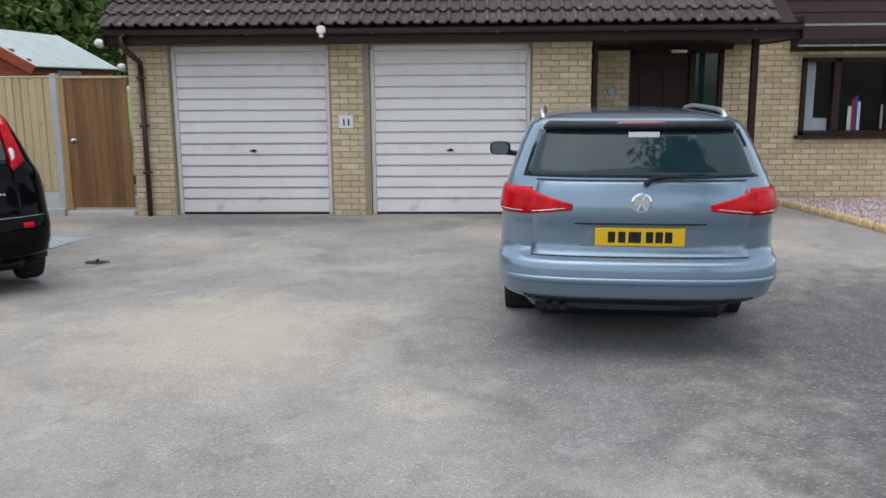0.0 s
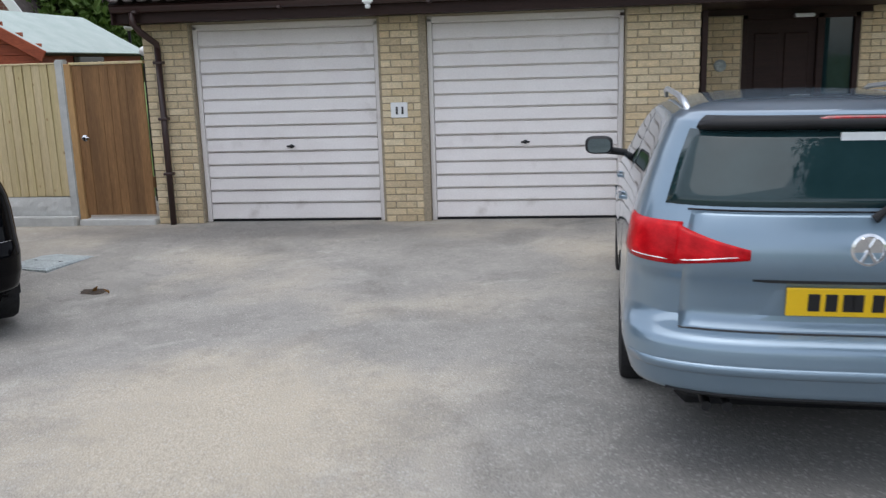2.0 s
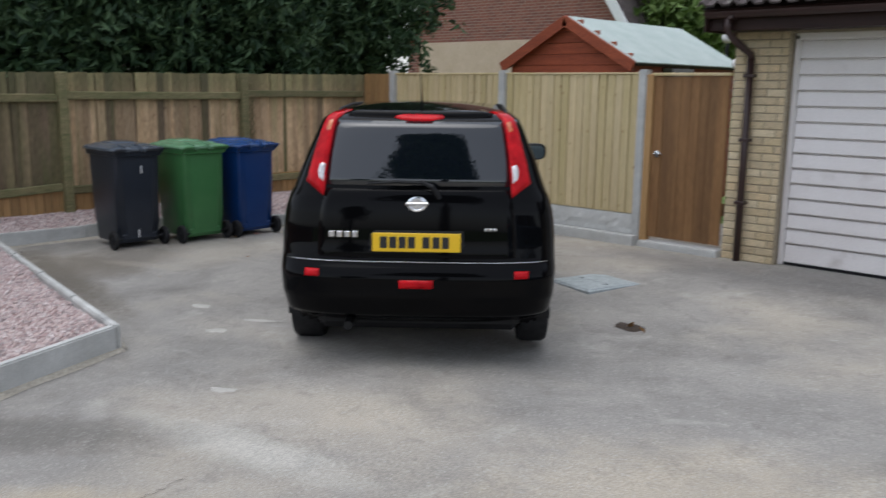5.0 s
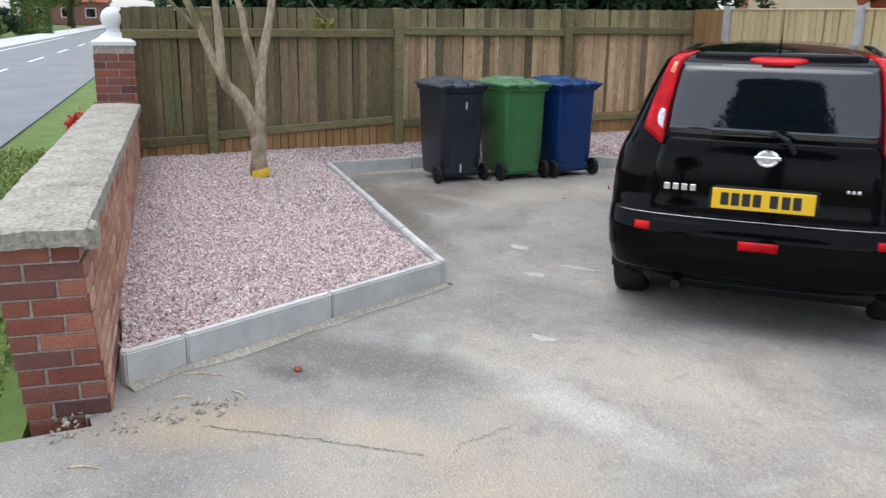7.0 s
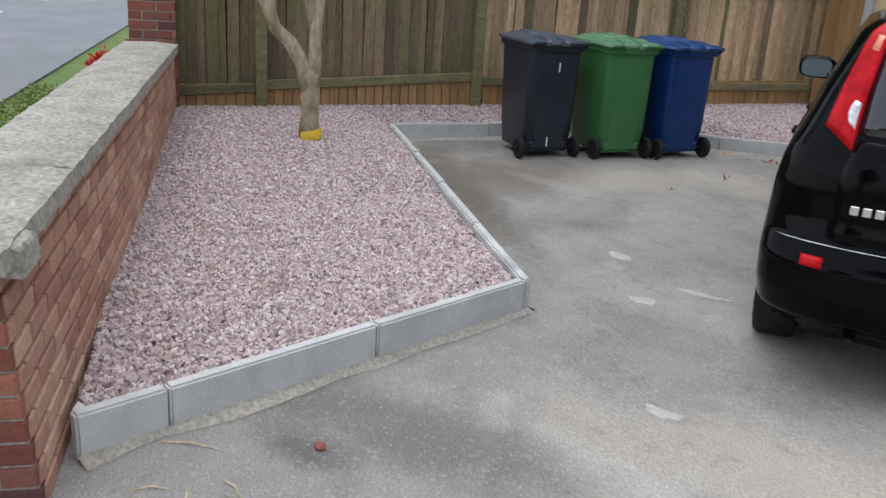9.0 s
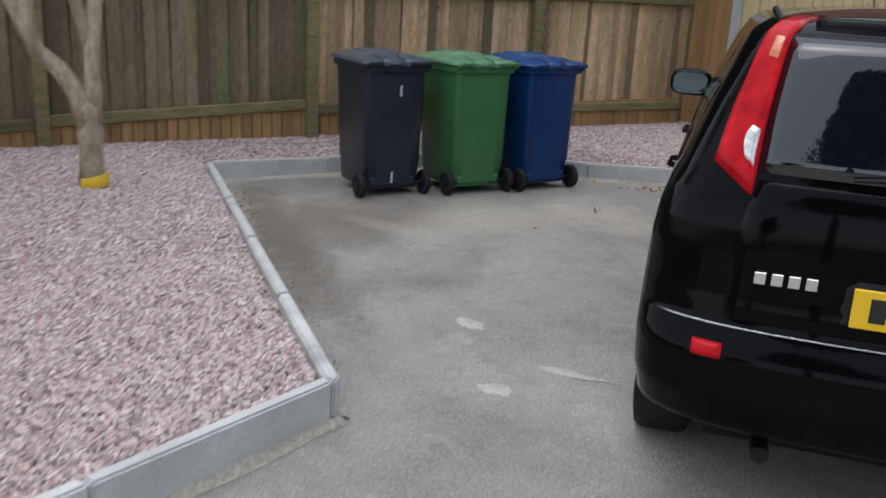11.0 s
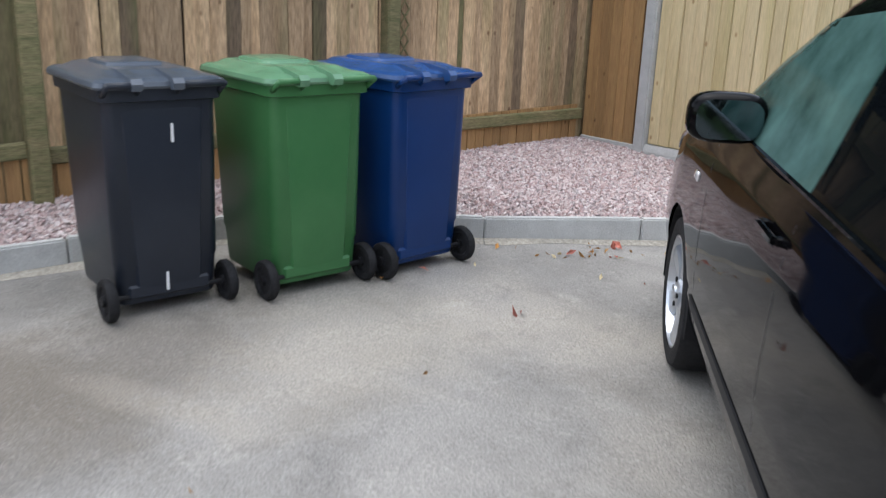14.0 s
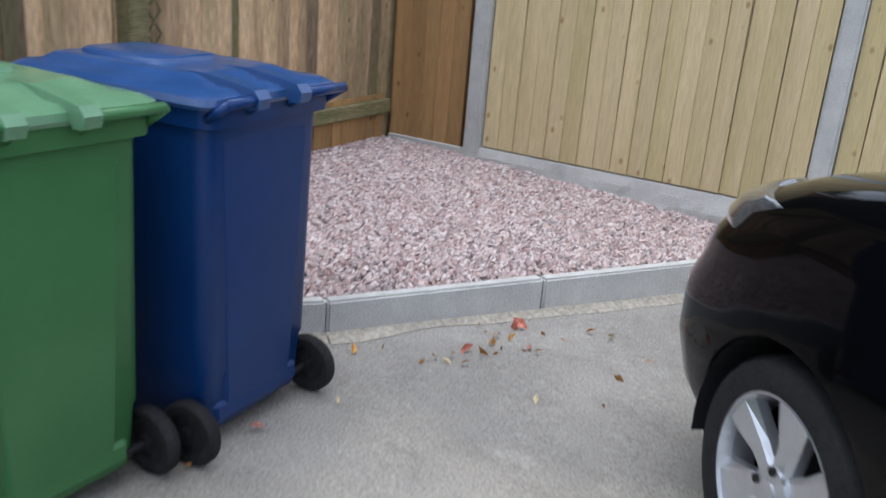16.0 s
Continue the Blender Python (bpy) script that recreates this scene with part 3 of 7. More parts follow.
xs = np.concatenate([np.linspace(-9.3, 9.0, 94)])
ys = np.concatenate([np.linspace(-9.0, 3.5, 26)[:-1], np.linspace(3.5, 14.0, 76)])
vs = [(x, y, ground_z(x, y)) for y in ys for x in xs]
nx = len(xs)
fs = [(j * nx + i, j * nx + i + 1, (j + 1) * nx + i + 1, (j + 1) * nx + i) for j in range(len(ys) - 1) for i in range(nx - 1)
      if not (ys[j] < 4.0 and xs[i] < -3.75)]
tagged(raw("drive", vs, fs, M["tarmac"], smooth=True), "worn grey tarmac drive with sandy stains and painted car shade", "driveway", kind="structure")

# the street runs along this line, past the low wall
SD = Vector((-0.984, 0.18, 0)).normalized()
SN = Vector((-SD.y, SD.x, 0)) * -1
if SN.y > 0:
    SN = -SN
STREET = Matrix(((SD.x, SN.x, 0, -3.7), (SD.y, SN.y, 0, 4.0), (0, 0, 1, 0), (0, 0, 0, 1)))


def strip(name, a0, a1, b0, b1, z0, z1, material, label, category):
    bm = boxed(a0, a1, b0, b1, z0, z1, 0.0, STREET)
    bmesh.ops.recalc_face_normals(bm, faces=bm.faces)
    return tagged(finish(name, bm, material), label, category, kind="structure")


strip("verge", -0.1, 300, 0.2, 1.76, -0.3, -0.05, M["grass_soil"], "mown grass verge between wall and street", "verge")
strip("road", 3.0, 300, 1.75, 7.2, -0.3, -0.02, M["road"], "grey asphalt street with white dashes", "road")
strip("pavement", 3.0, 300, 7.3, 9.6, -0.3, 0.03, M["kerb"], "pale pinkish pavement beyond the street", "pavement")
for i in range(9):
    strip("road_marking" if i == 0 else "road_marking", 14 + i * 7.5, 17.5 + i * 7.5, 4.4, 4.5, -0.02, -0.014, M["white"], "white painted dash on the street", "road marking")
strip("road_edge_line", 22, 60, 6.85, 6.95, -0.02, -0.014, M["white"], "white painted edge line on the street", "road marking")

# blades of grass along the verge
rng = np.random.default_rng(5)
g = []
for _ in range(9000):
    a, b = rng.uniform(-0.2, 8) ** 1.0, rng.uniform(0.36, 1.7)
    p = STREET @ Vector((a, b, -0.05))
    g.append((p.x, p.y, p.z + 0.02))
tagged(leaves("grass_verge", g, 0.022, M["grass"], seed=3, droop=0, long=1.0, count=2, spread=0.03), "tufted green grass verge by the brick wall", "grass", kind="stuff")

# ---- gravel bed with kerb ----
KERB = [(-3.93, 4.24), (-4.74, 6.27), (-8.56, 6.86), (-8.48, 8.92), (-7.72, 9.76), (-6.34, 11.93)]
BED = KERB + [(-9.06, 11.95), (-9.06, 4.80)]


def inside(poly, x, y):
    c = False
    for (x0, y0), (x1, y1) in zip(poly, poly[1:] + poly[:1]):
        if (y0 > y) != (y1 > y) and x < (x1 - x0) * (y - y0) / (y1 - y0) + x0:
            c = not c
    return c


def near_kerb(x, y):
    best = 9.0
    for (x0, y0), (x1, y1) in zip(KERB, KERB[1:]):
        dx, dy = x1 - x0, y1 - y0
        t = min(1, max(0, ((x - x0) * dx + (y - y0) * dy) / (dx * dx + dy * dy)))
        best = min(best, math.hypot(x - x0 - dx * t, y - y0 - dy * t))
    return best


def bed_z(x, y):
    t = min(1, max(0, (-6.4 - x) / 2.2))
    return min(0.125 + 0.13 * t, 0.13 + 0.3 * near_kerb(x, y)) + 0.010 * noise.noise((x * 1.7, y * 1.7, 0))


bm = bmesh.new()
cell = 0.05
grid_v = {}
for i in range(int(5.3 / cell)):
    for j in range(int(8.0 / cell)):
        cx, cy = -9.1 + (i + 0.5) * cell, 4.1 + (j + 0.5) * cell
        if inside(BED, cx, cy):
            q = []
            for di, dj in ((0, 0), (1, 0), (1, 1), (0, 1)):
                k = (i + di, j + dj)
                if k not in grid_v:
                    x, y = -9.1 + k[0] * cell, 4.1 + k[1] * cell
                    grid_v[k] = bm.verts.new((x, y, bed_z(x, y) - 0.012))
                q.append(grid_v[k])
            if near_kerb(cx, cy) > 0.04:
                bm.faces.new(q)
tagged(finish("gravel_bed", bm, M["gravel_bed"], smooth=True), "bed of pinkish gravel behind a concrete kerb", "gravel bed", kind="structure")


def stones(name, count, x0, x1, y0, y1, poly, zf, lo, hi, material, label, seed):
    rng = np.random.default_rng(seed)
    px, py = rng.uniform(x0, x1, count * 3), rng.uniform(y0, y1, count * 3)
    keep = [(x, y) for x, y in zip(px, py) if inside(poly, x, y) and near_kerb(x, y) > 0.072][:count]
    n = len(keep)
    c = np.array([(x, y, zf(x, y)) for x, y in keep])
    base = np.array([(1, 0, 0), (-1, 0, 0), (0, 1, 0), (0, -1, 0), (0, 0, 1), (0, 0, -1)], float)
    tri = np.array([(0, 2, 4), (2, 1, 4), (1, 3, 4), (3, 0, 4), (2, 0, 5), (1, 2, 5), (3, 1, 5), (0, 3, 5)])
    s = rng.uniform(lo, hi, (n, 1, 1)) * rng.uniform(0.55, 1.3, (n, 1, 3))
    p = base[None] * s + rng.normal(0, 0.22, (n, 6, 3)) * s
    q, _ = np.linalg.qr(rng.normal(0, 1, (n, 3, 3)))
    p = np.einsum('nij,nkj->nki', q, p) + c[:, None] + np.stack([np.zeros(n), np.zeros(n), rng.uniform(-0.008, 0.008, n)], 1)[:, None]
    f = (tri[None] + np.arange(n)[:, None, None] * 6).reshape(-1, 3)
    det = np.linalg.det(q)
    f = f.reshape(n, 8, 3)
    f[det < 0] = f[det < 0][:, :, ::-1]
    me = bpy.data.meshes.new(name)
    me.from_pydata(p.reshape(-1, 3).tolist(), [], f.reshape(-1, 3).tolist())
    me.materials.append(material)
    return tagged(new(name, me), label, "gravel", kind="stuff")


stones("gravel", 125000, -9.06, -3.8, 4.2, 12.0, BED, bed_z, 0.009, 0.017, M["gravel"], "loose pink and grey granite chippings", 11)


def kerb_line(points, width=0.055, top=0.165, unit=0.915):
    """Upright concrete edging set end to end; the first is a cut one."""
    for (x0, y0), (x1, y1) in zip(points, points[1:]):
        a, b = Vector((x0, y0, 0)), Vector((x1, y1, 0))
        d = (b - a).normalized()
        n = Vector((d.y, -d.x, 0))
        at, total = 0.0, (b - a).length
        first = 0.32 if (x0, y0) == points[0] else unit
        while at < total - 0.02:
            ln = min(first if at == 0 else unit, total - at)
            m = Matrix(((d.x, n.x, 0, a.x + d.x * at), (d.y, n.y, 0, a.y + d.y * at), (0, 0, 1, 0), (0, 0, 0, 1)))
            z = ground_z(a.x + d.x * (at + ln / 2), a.y + d.y * (at + ln / 2))
            bm = boxed(0.003, ln - 0.003, -width, 0, -0.05, top + z * 0.4, 0.009, None, 2)
            bmesh.ops.recalc_face_normals(bm, faces=bm.faces)
            ob = finish("kerb_stone", bm, M["kerb"])
            ob.matrix_basis = m @ pose(0, 0, 0, random.uniform(-0.4, 0.4), random.uniform(-0.25, 0.25), 0)
            tagged(ob, "pale grey concrete edging kerb along the gravel", "kerb", "kerbs of the gravel bed", "structure")
            at += ln
        # sandy haunching at the foot
        bm = bmesh.new()
        pts = 24
        rows = [[], []]
        for i in range(pts + 1):
            p = a.lerp(b, i / pts)
            o = 0.03 + 0.045 * noise.noise((p.x * 3, p.y * 3, 4))
            for r, (k, z) in enumerate(((0.0, 0.022), (o + 0.02, 0.002))):
                w = p + n * k
                rows[r].append(bm.verts.new((w.x, w.y, z + ground_z(w.x, w.y))))
        for i in range(pts):
            bm.faces.new((rows[0][i], rows[0][i + 1], rows[1][i + 1], rows[1][i]))
        bmesh.ops.recalc_face_normals(bm, faces=bm.faces)
        if sum(f.normal.z for f in bm.faces) < 0:
            bmesh.ops.reverse_faces(bm, faces=bm.faces)
        tagged(finish("mortar_fillet", bm, M["sand"], smooth=True), "sandy mortar fillet along the kerb foot", "mortar", kind="structure")


kerb_line(KERB)

# ---- brickwork ----
BRICKS = {}


def brick_mesh(kind, length, material):
    key = (kind, round(length, 3))
    if key not in BRICKS:
        bm = boxed(0.0, length, -0.004, 0.05, 0.0, 0.065)
        es = [e for e in bm.edges if all(v.co.y < 0 for v in e.verts)]
        bmesh.ops.bevel(bm, geom=es, offset=0.005, segments=1, affect='EDGES')
        for v in bm.verts:
            v.co += Vector((random.uniform(-1, 1), random.uniform(-1, 1), random.uniform(-1, 1))) * 0.0012
        BRICKS[key] = shared("brick_" + kind, bm, material)
    return BRICKS[key]


def brick_face(parent, kind, material, m, width, z0, z1, holes=(), bond=0, proud=0.0):
    """Stretcher courses on a face: m maps (along, out of the face is -y, up)."""
    course = 0
    z = z0
    while z + 0.066 < z1 + 0.01:
        x = -0.1125 if (course + bond) % 2 else 0.0
        while x < width - 0.02:
            a, b = max(x, 0.0), min(x + 0.215, width)
            spans = [(a, b)]
            for hx0, hx1, hz0, hz1 in holes:
                if z + 0.06 > hz0 and z + 0.005 < hz1:
                    cut = []
                    for s, e in spans:
                        if e <= hx0 or s >= hx1:
                            cut.append((s, e))
                        else:
                            if s < hx0:
                                cut.append((s, hx0))
                            if e > hx1:
                                cut.append((hx1, e))
                    spans = cut
            for s, e in spans:
                ln = round((e - s) / 0.02) * 0.02 if (e - s) < 0.213 else 0.215
                if e - s > 0.03:
                    piece("brick", brick_mesh(kind, min(ln, e - s) if ln else e - s, material), parent, m @ Matrix.Translation((s, -proud + random.uniform(-0.0015, 0.0015), z)))
            x += 0.225
        z += 0.075
        course += 1


# ---- garage ----
GY = 11.93
D1, D2 = (-3.05, -1.02), (-0.50, 1.53)
DTOP = 2.13


def wall_block(name, x0, x1, y0, y1, z0, z1, label, material):
    return tagged(finish(name, boxed(x0, x1, y0, y1, z0, z1), material), label, "wall", kind="structure")


gw = thing("wall_garage", "buff brick garage front with two doors", "wall", kind="structure")
for x0, x1 in ((-3.58, D1[0]), (D1[1], D2[0]), (D2[1], 2.28)):
    part("mortar", boxed(x0 + 0.004, x1 - 0.004, GY + 0.004, GY + 0.30, -0.1, 2.3), M["mortar_buff"], gw)
part("lintel", boxed(-3.58, 2.28, GY + 0.02, GY + 0.28, DTOP + 0.02, 2.62), M["mortar_buff"], gw)
side = thing("wall_garage_side", "buff brick side wall of the garage", "wall", kind="structure")
part("mortar", boxed(-3.58, -3.3, GY + 0.3, 17.5, -0.1, 2.3), M["mortar_buff"], side)
wall_block("wall_garage_back", -3.3, 9.0, 17.3, 17.5, -0.1, 2.6, "plain rear wall closing the house", M["mortar_buff"])


def garage_door(x0, x1, label):
    t = thing("garage_door", label, "garage door", pose(x0, GY + 0.10, 0), "garage doors")
    w = x1 - x0
    fr = bmesh.new()
    box(fr, 0, 0.05, -0.02, 0.05, 0.0, DTOP, 0.006)
    box(fr, w - 0.05, w, -0.02, 0.05, 0.0, DTOP, 0.006)
    box(fr, 0, w, -0.02, 0.05, DTOP - 0.04, DTOP + 0.02, 0.006)
    part("frame", fr, M["door_white"], t)
    edges = [0.02, 0.205] + [0.205 + 0.1425 * (k + 1) for k in range(13)]
    edges[-1] = DTOP - 0.045
    for z, z2 in zip(edges, edges[1:]):
        bm = bmesh.new()
        prof = [(0.034, z + 0.004), (-0.008, z + 0.010), (-0.011, z + 0.016), (0.008, z2 - 0.014), (0.012, z2 - 0.010), (0.034, z2 - 0.004)]
        ends = [[bm.verts.new((x, py, pz)) for py, pz in prof] for x in (0.055, w - 0.055)]
        for k in range(len(prof) - 1):
            bm.faces.new((ends[0][k], ends[0][k + 1], ends[1][k + 1], ends[1][k]))
        bm.faces.new(ends[0])
        bm.faces.new(ends[1][::-1])
        bmesh.ops.recalc_face_normals(bm, faces=bm.faces)
        part("panel", bm, M["door_white"], t)
    part("backing", boxed(0.05, w - 0.05, 0.034, 0.045, 0.01, DTOP - 0.04), M["door_white"], t)
    hb = bmesh.new()
    lathe(hb, [(0.022, 0), (0.022, 0.012), (0.012, 0.016), (0.012, 0.04)], 14, pose(w / 2, 0, 0.83, 90))
    box(hb, w / 2 - 0.045, w / 2 + 0.045, -0.05, -0.036, 0.82, 0.842, 0.005)
    part("handle", hb, M["black_trim"], t, "small dark T handle")
    part("bottom_seal", boxed(0.05, w - 0.05, 0.0, 0.035, 0.0, 0.022), M["black_trim"], t)
    return t


garage_door(*D1, "white ribbed steel up-and-over garage door, scuffed")
garage_door(*D2, "white ribbed steel up-and-over garage door")

# eaves: soffit, fascia, gutter
eaves = thing("gutter", "dark brown half-round gutter under the tiles", "gutter")
gb = bmesh.new()
GX0, GX1, GYE, GZ = -3.66, 4.66, 11.46, 2.27
nseg = 10
for k in range(2):
    r = 0.058 - 0.006 * k
    rows = []
    for x in (GX0, GX1):
        rows.append([gb.verts.new((x, GYE + r * math.cos(math.pi + math.pi * i / nseg), GZ + 0.05 + r * math.sin(math.pi + math.pi * i / nseg))) for i in range(nseg + 1)])
    for i in range(nseg):
        gb.faces.new((rows[0][i], rows[0][i + 1], rows[1][i + 1], rows[1][i]))
part("channel", gb, M["brown_plastic"], eaves, smooth=True)
for x in (-3.4, -1.9, -0.4, 1.1, 2.6, 4.1):
    part("bracket", boxed(x - 0.02, x + 0.02, GYE - 0.064, GYE + 0.07, GZ - 0.016, GZ - 0.010 + 0.02, 0.004), M["brown_plastic"], eaves)
fas = thing("fascia", "dark brown stained fascia board under the eaves", "fascia")
part("board", boxed(GX0, GX1, GYE + 0.065, GYE + 0.09, 2.16, 2.36, 0.004), M["brown_wood"], fas)
part("soffit", boxed(GX0, GX1, GYE + 0.09, GY + 1.3, 2.17, 2.19), M["brown_wood"], fas)
part("end_board", boxed(GX0 - 0.02, GX0, GYE, GY + 0.4, 2.15, 2.36, 0.004), M["brown_wood"], fas)
part("end_board", boxed(GX1, GX1 + 0.02, GYE, GY + 1.2, 2.15, 2.42, 0.004), M["brown_wood"], fas)

dp = thing("downpipe", "dark brown plastic downpipe on the garage corner", "downpipe")
b = bmesh.new()
tube(b, [(-3.45, GYE, GZ), (-3.45, GYE, 2.16), (-3.42, GYE + 0.08, 2.08), (-3.40, GY - 0.06, 1.96), (-3.40, GY - 0.05, 1.9)], [0.034] * 5, 12)
part("swan_neck", b, M["brown_plastic"], dp, smooth=True)
part("pipe", rod(bmesh.new(), (-3.40, GY - 0.05, -0.02), (-3.40, GY - 0.05, 1.92), 0.034, None, 14), M["brown_plastic"], dp, smooth=True)
for z in (0.55, 1.15, 1.75):
    part("clip", boxed(-3.45, -3.35, GY - 0.09, GY, z, z + 0.03, 0.004), M["brown_plastic"], dp)

lamp = thing("security_light", "small white sensor light under the eaves", "light")
part("body", boxed(-1.04, -0.94, GYE - 0.14, GYE - 0.06, 2.26, 2.35, 0.015, None, 2), M["white"], lamp)
part("sensor", lathe(bmesh.new(), [(0.02, 0), (0.03, 0.02), (0.02, 0.045)], 14, pose(-0.99, GYE - 0.1, 2.215)), M["white"], lamp)
part("arm", boxed(-1.01, -0.97, GYE - 0.08, GYE + 0.09, 2.27, 2.30, 0.004), M["white"], lamp)

ns = thing("house_sign", "white number plaque with dark bars on the brick pillar", "sign")
part("plate", boxed(-0.90, -0.72, GY - 0.018, GY - 0.004, 1.12, 1.28, 0.004), M["white"], ns)
for x in (-0.845, -0.785):
    part("bar", boxed(x, x + 0.022, GY - 0.021, GY - 0.017, 1.155, 1.235, 0.001), M["ink"], ns)

# roof
roof = thing("roof_garage", "dark brown rolled concrete tiles with pale lichen", "roof", kind="structure")
PITCH = 32.0
RX0, RX1 = -3.72, 4.62
TW, TG = 0.30, 0.30
rows_n = 15
SL = Matrix.Translation((0, GYE - 0.02, 2.36)) @ pose(0, 0, 0, PITCH)
part("deck", boxed(RX0 + 0.03, RX1 - 0.03, 0.0, rows_n * TG + 0.1, -0.06, -0.02, 0, SL), M["brown_wood"], roof)


def tile_mesh():
    bm = bmesh.new()
    n = 13
    prof = []
    for i in range(n):
        u = i / (n - 1)
        prof.append((u * (TW + 0.012), 0.040 * max(0.0, math.sin(2 * math.pi * (u * 2 % 1.0))) if (u * 2 % 1.0) < 0.5 else 0.0))
    rr = []
    for y, lift in ((0.0, 0.040), (0.38, 0.0)):
        rr.append([bm.verts.new((x, y, z + lift)) for x, z in prof])
        rr.append([bm.verts.new((x, y, z + lift - 0.018)) for x, z in prof])
    for i in range(n - 1):
        bm.faces.new((rr[0][i], rr[0][i + 1], rr[2][i + 1], rr[2][i]))
        bm.faces.new((rr[1][i + 1], rr[1][i], rr[0][i], rr[0][i + 1])[::-1])
    bm.faces.new((rr[0][0], rr[2][0], rr[3][0], rr[1][0]))
    bm.faces.new((rr[0][-1], rr[1][-1], rr[3][-1], rr[2][-1]))
    bmesh.ops.recalc_face_normals(bm, faces=bm.faces)
    return shared("roof_tile", bm, M["tile"])


TILE = tile_mesh()
ncol = int((RX1 - RX0) / TW)
part("upper_slope", boxed(RX0 + 0.03, RX1 - 0.03, 9 * TG + 0.1, rows_n * TG + 0.1, -0.02, 0.03, 0, SL), M["tile"], roof)
roof_tiles = (TILE, ncol)

# porch and house front
PY = 13.2
pw = thing("wall_porch", "shaded buff brick wall at the back of the porch", "wall", kind="structure")
part("mortar", boxed(2.28, 2.96, PY + 0.004, PY + 0.3, -0.1, 2.4), M["mortar_buff"], pw)
part("mortar", boxed(4.24, 4.40, PY + 0.004, PY + 0.3, -0.1, 2.4), M["mortar_buff"], pw)
part("mortar", boxed(2.0, 2.276, GY + 0.3, PY + 0.3, -0.1, 2.3), M["mortar_buff"], pw)
part("lintel", boxed(2.0, 4.40, PY, PY + 0.3, 2.1, 2.5), M["brown_wood"], pw)
fd = thing("door_front", "dark brown timber front door with glazed side panel", "door", pose(2.96, PY + 0.05, 0.05))
f = bmesh.new()
for x0, x1, z0, z1 in ((0, 0.06, 0, 2.06), (0.82, 0.9, 0, 2.06), (1.22, 1.28, 0, 2.06), (0, 1.28, 2.0, 2.08), (0, 1.28, 0.0, 0.05)):
    box(f, x0, x1, -0.04, 0.06, z0, z1, 0.006)
part("frame", f, M["brown_wood"], fd)
leaf = part("leaf", boxed(0.06, 0.82, 0.0, 0.045, 0.05, 2.0, 0.004), M["brown_wood"], fd)
for x0, x1, z0, z1 in ((0.14, 0.41, 0.2, 0.85), (0.47, 0.74, 0.2, 0.85), (0.14, 0.41, 1.0, 1.85), (0.47, 0.74, 1.0, 1.85)):
    part("door_panel", boxed(x0, x1, -0.012, 0.01, z0, z1, 0.01), M["brown_wood"], leaf)
part("pane", boxed(0.9, 1.22, 0.01, 0.02, 0.05, 2.0), M["teal_glass"], fd, "dim glazed side light")
part("knob", lathe(bmesh.new(), [(0.02, 0), (0.012, 0.02), (0.03, 0.04), (0.02, 0.06)], 14, pose(0.75, 0, 1.0, 90)), M["chrome"], fd)
pl = thing("porch_light", "small pale lamp over the front door", "light")
part("diffuser", boxed(3.5, 3.72, PY - 0.1, PY - 0.002, 2.06, 2.1, 0.012, None, 2), M["white"], pl)
kn = thing("wall_plaque", "small round green plaque on the porch brick", "plaque")
part("disc", lathe(bmesh.new(), [(0.07, 0), (0.07, 0.015), (0.05, 0.025)], 20, pose(2.72, PY - 0.004, 1.55, 90)), M["metal_cover"], kn)
sw = thing("window_porch", "narrow dark window beside the garage return", "window")
part("window_frame", boxed(2.30, 2.36, GY + 0.05, GY + 0.45, 0.9, 2.12, 0.005), M["brown_wood"], sw)
po = thing("porch_post", "square dark brown timber post holding the porch roof", "post")
part("shaft", boxed(4.235, 4.315, GY - 0.02, GY + 0.06, 0.0, 2.2, 0.008), M["brown_wood"], po)
part("base", boxed(4.205, 4.345, GY - 0.035, GY + 0.105, -0.02, 0.06, 0.008), M["kerb"], po)

hw = thing("wall_house", "pale buff brick house front with a brown window", "wall", kind="structure")
HX0, HX1, HY = 4.36, 9.6, 13.2
WX0, WX1, WZ0, WZ1 = 5.30, 7.45, 0.93, 1.98
for x0, x1, z0, z1 in ((HX0, WX0, -0.1, 2.4), (WX1, HX1, -0.1, 2.4), (WX0, WX1, -0.1, WZ0), (WX0, WX1, WZ1, 2.4)):
    part("mortar", boxed(x0, x1, HY + 0.004, HY + 0.28, z0, z1), M["mortar_buff"], hw)
win = thing("window_front", "dark brown casement window with curtain behind", "window", pose(WX0, HY, WZ0))
ww, wh = WX1 - WX0, WZ1 - WZ0
f = bmesh.new()
for x0, x1, z0, z1 in ((0, 0.06, 0, wh), (ww - 0.06, ww, 0, wh), (0, ww, 0, 0.06), (0, ww, wh - 0.06, wh), (0.42, 0.52, 0.03, wh), (1.16, 1.24, 0.03, wh)):
    box(f, x0, x1, -0.05, 0.06, z0, z1, 0.006)
part("window_frame", f, M["brown_wood"], win)
part("window_sill", boxed(-0.05, ww + 0.05, -0.11, 0.05, -0.05, 0.0, 0.008), M["brown_wood"], win)
for x0, x1 in ((0.06, 0.42), (0.52, 1.16), (1.24, ww - 0.06)):
    p = part("pane", boxed(x0, x1, 0.018, 0.024, 0.06, wh - 0.06), M["clear_pane"], win)
    p.visible_shadow = False
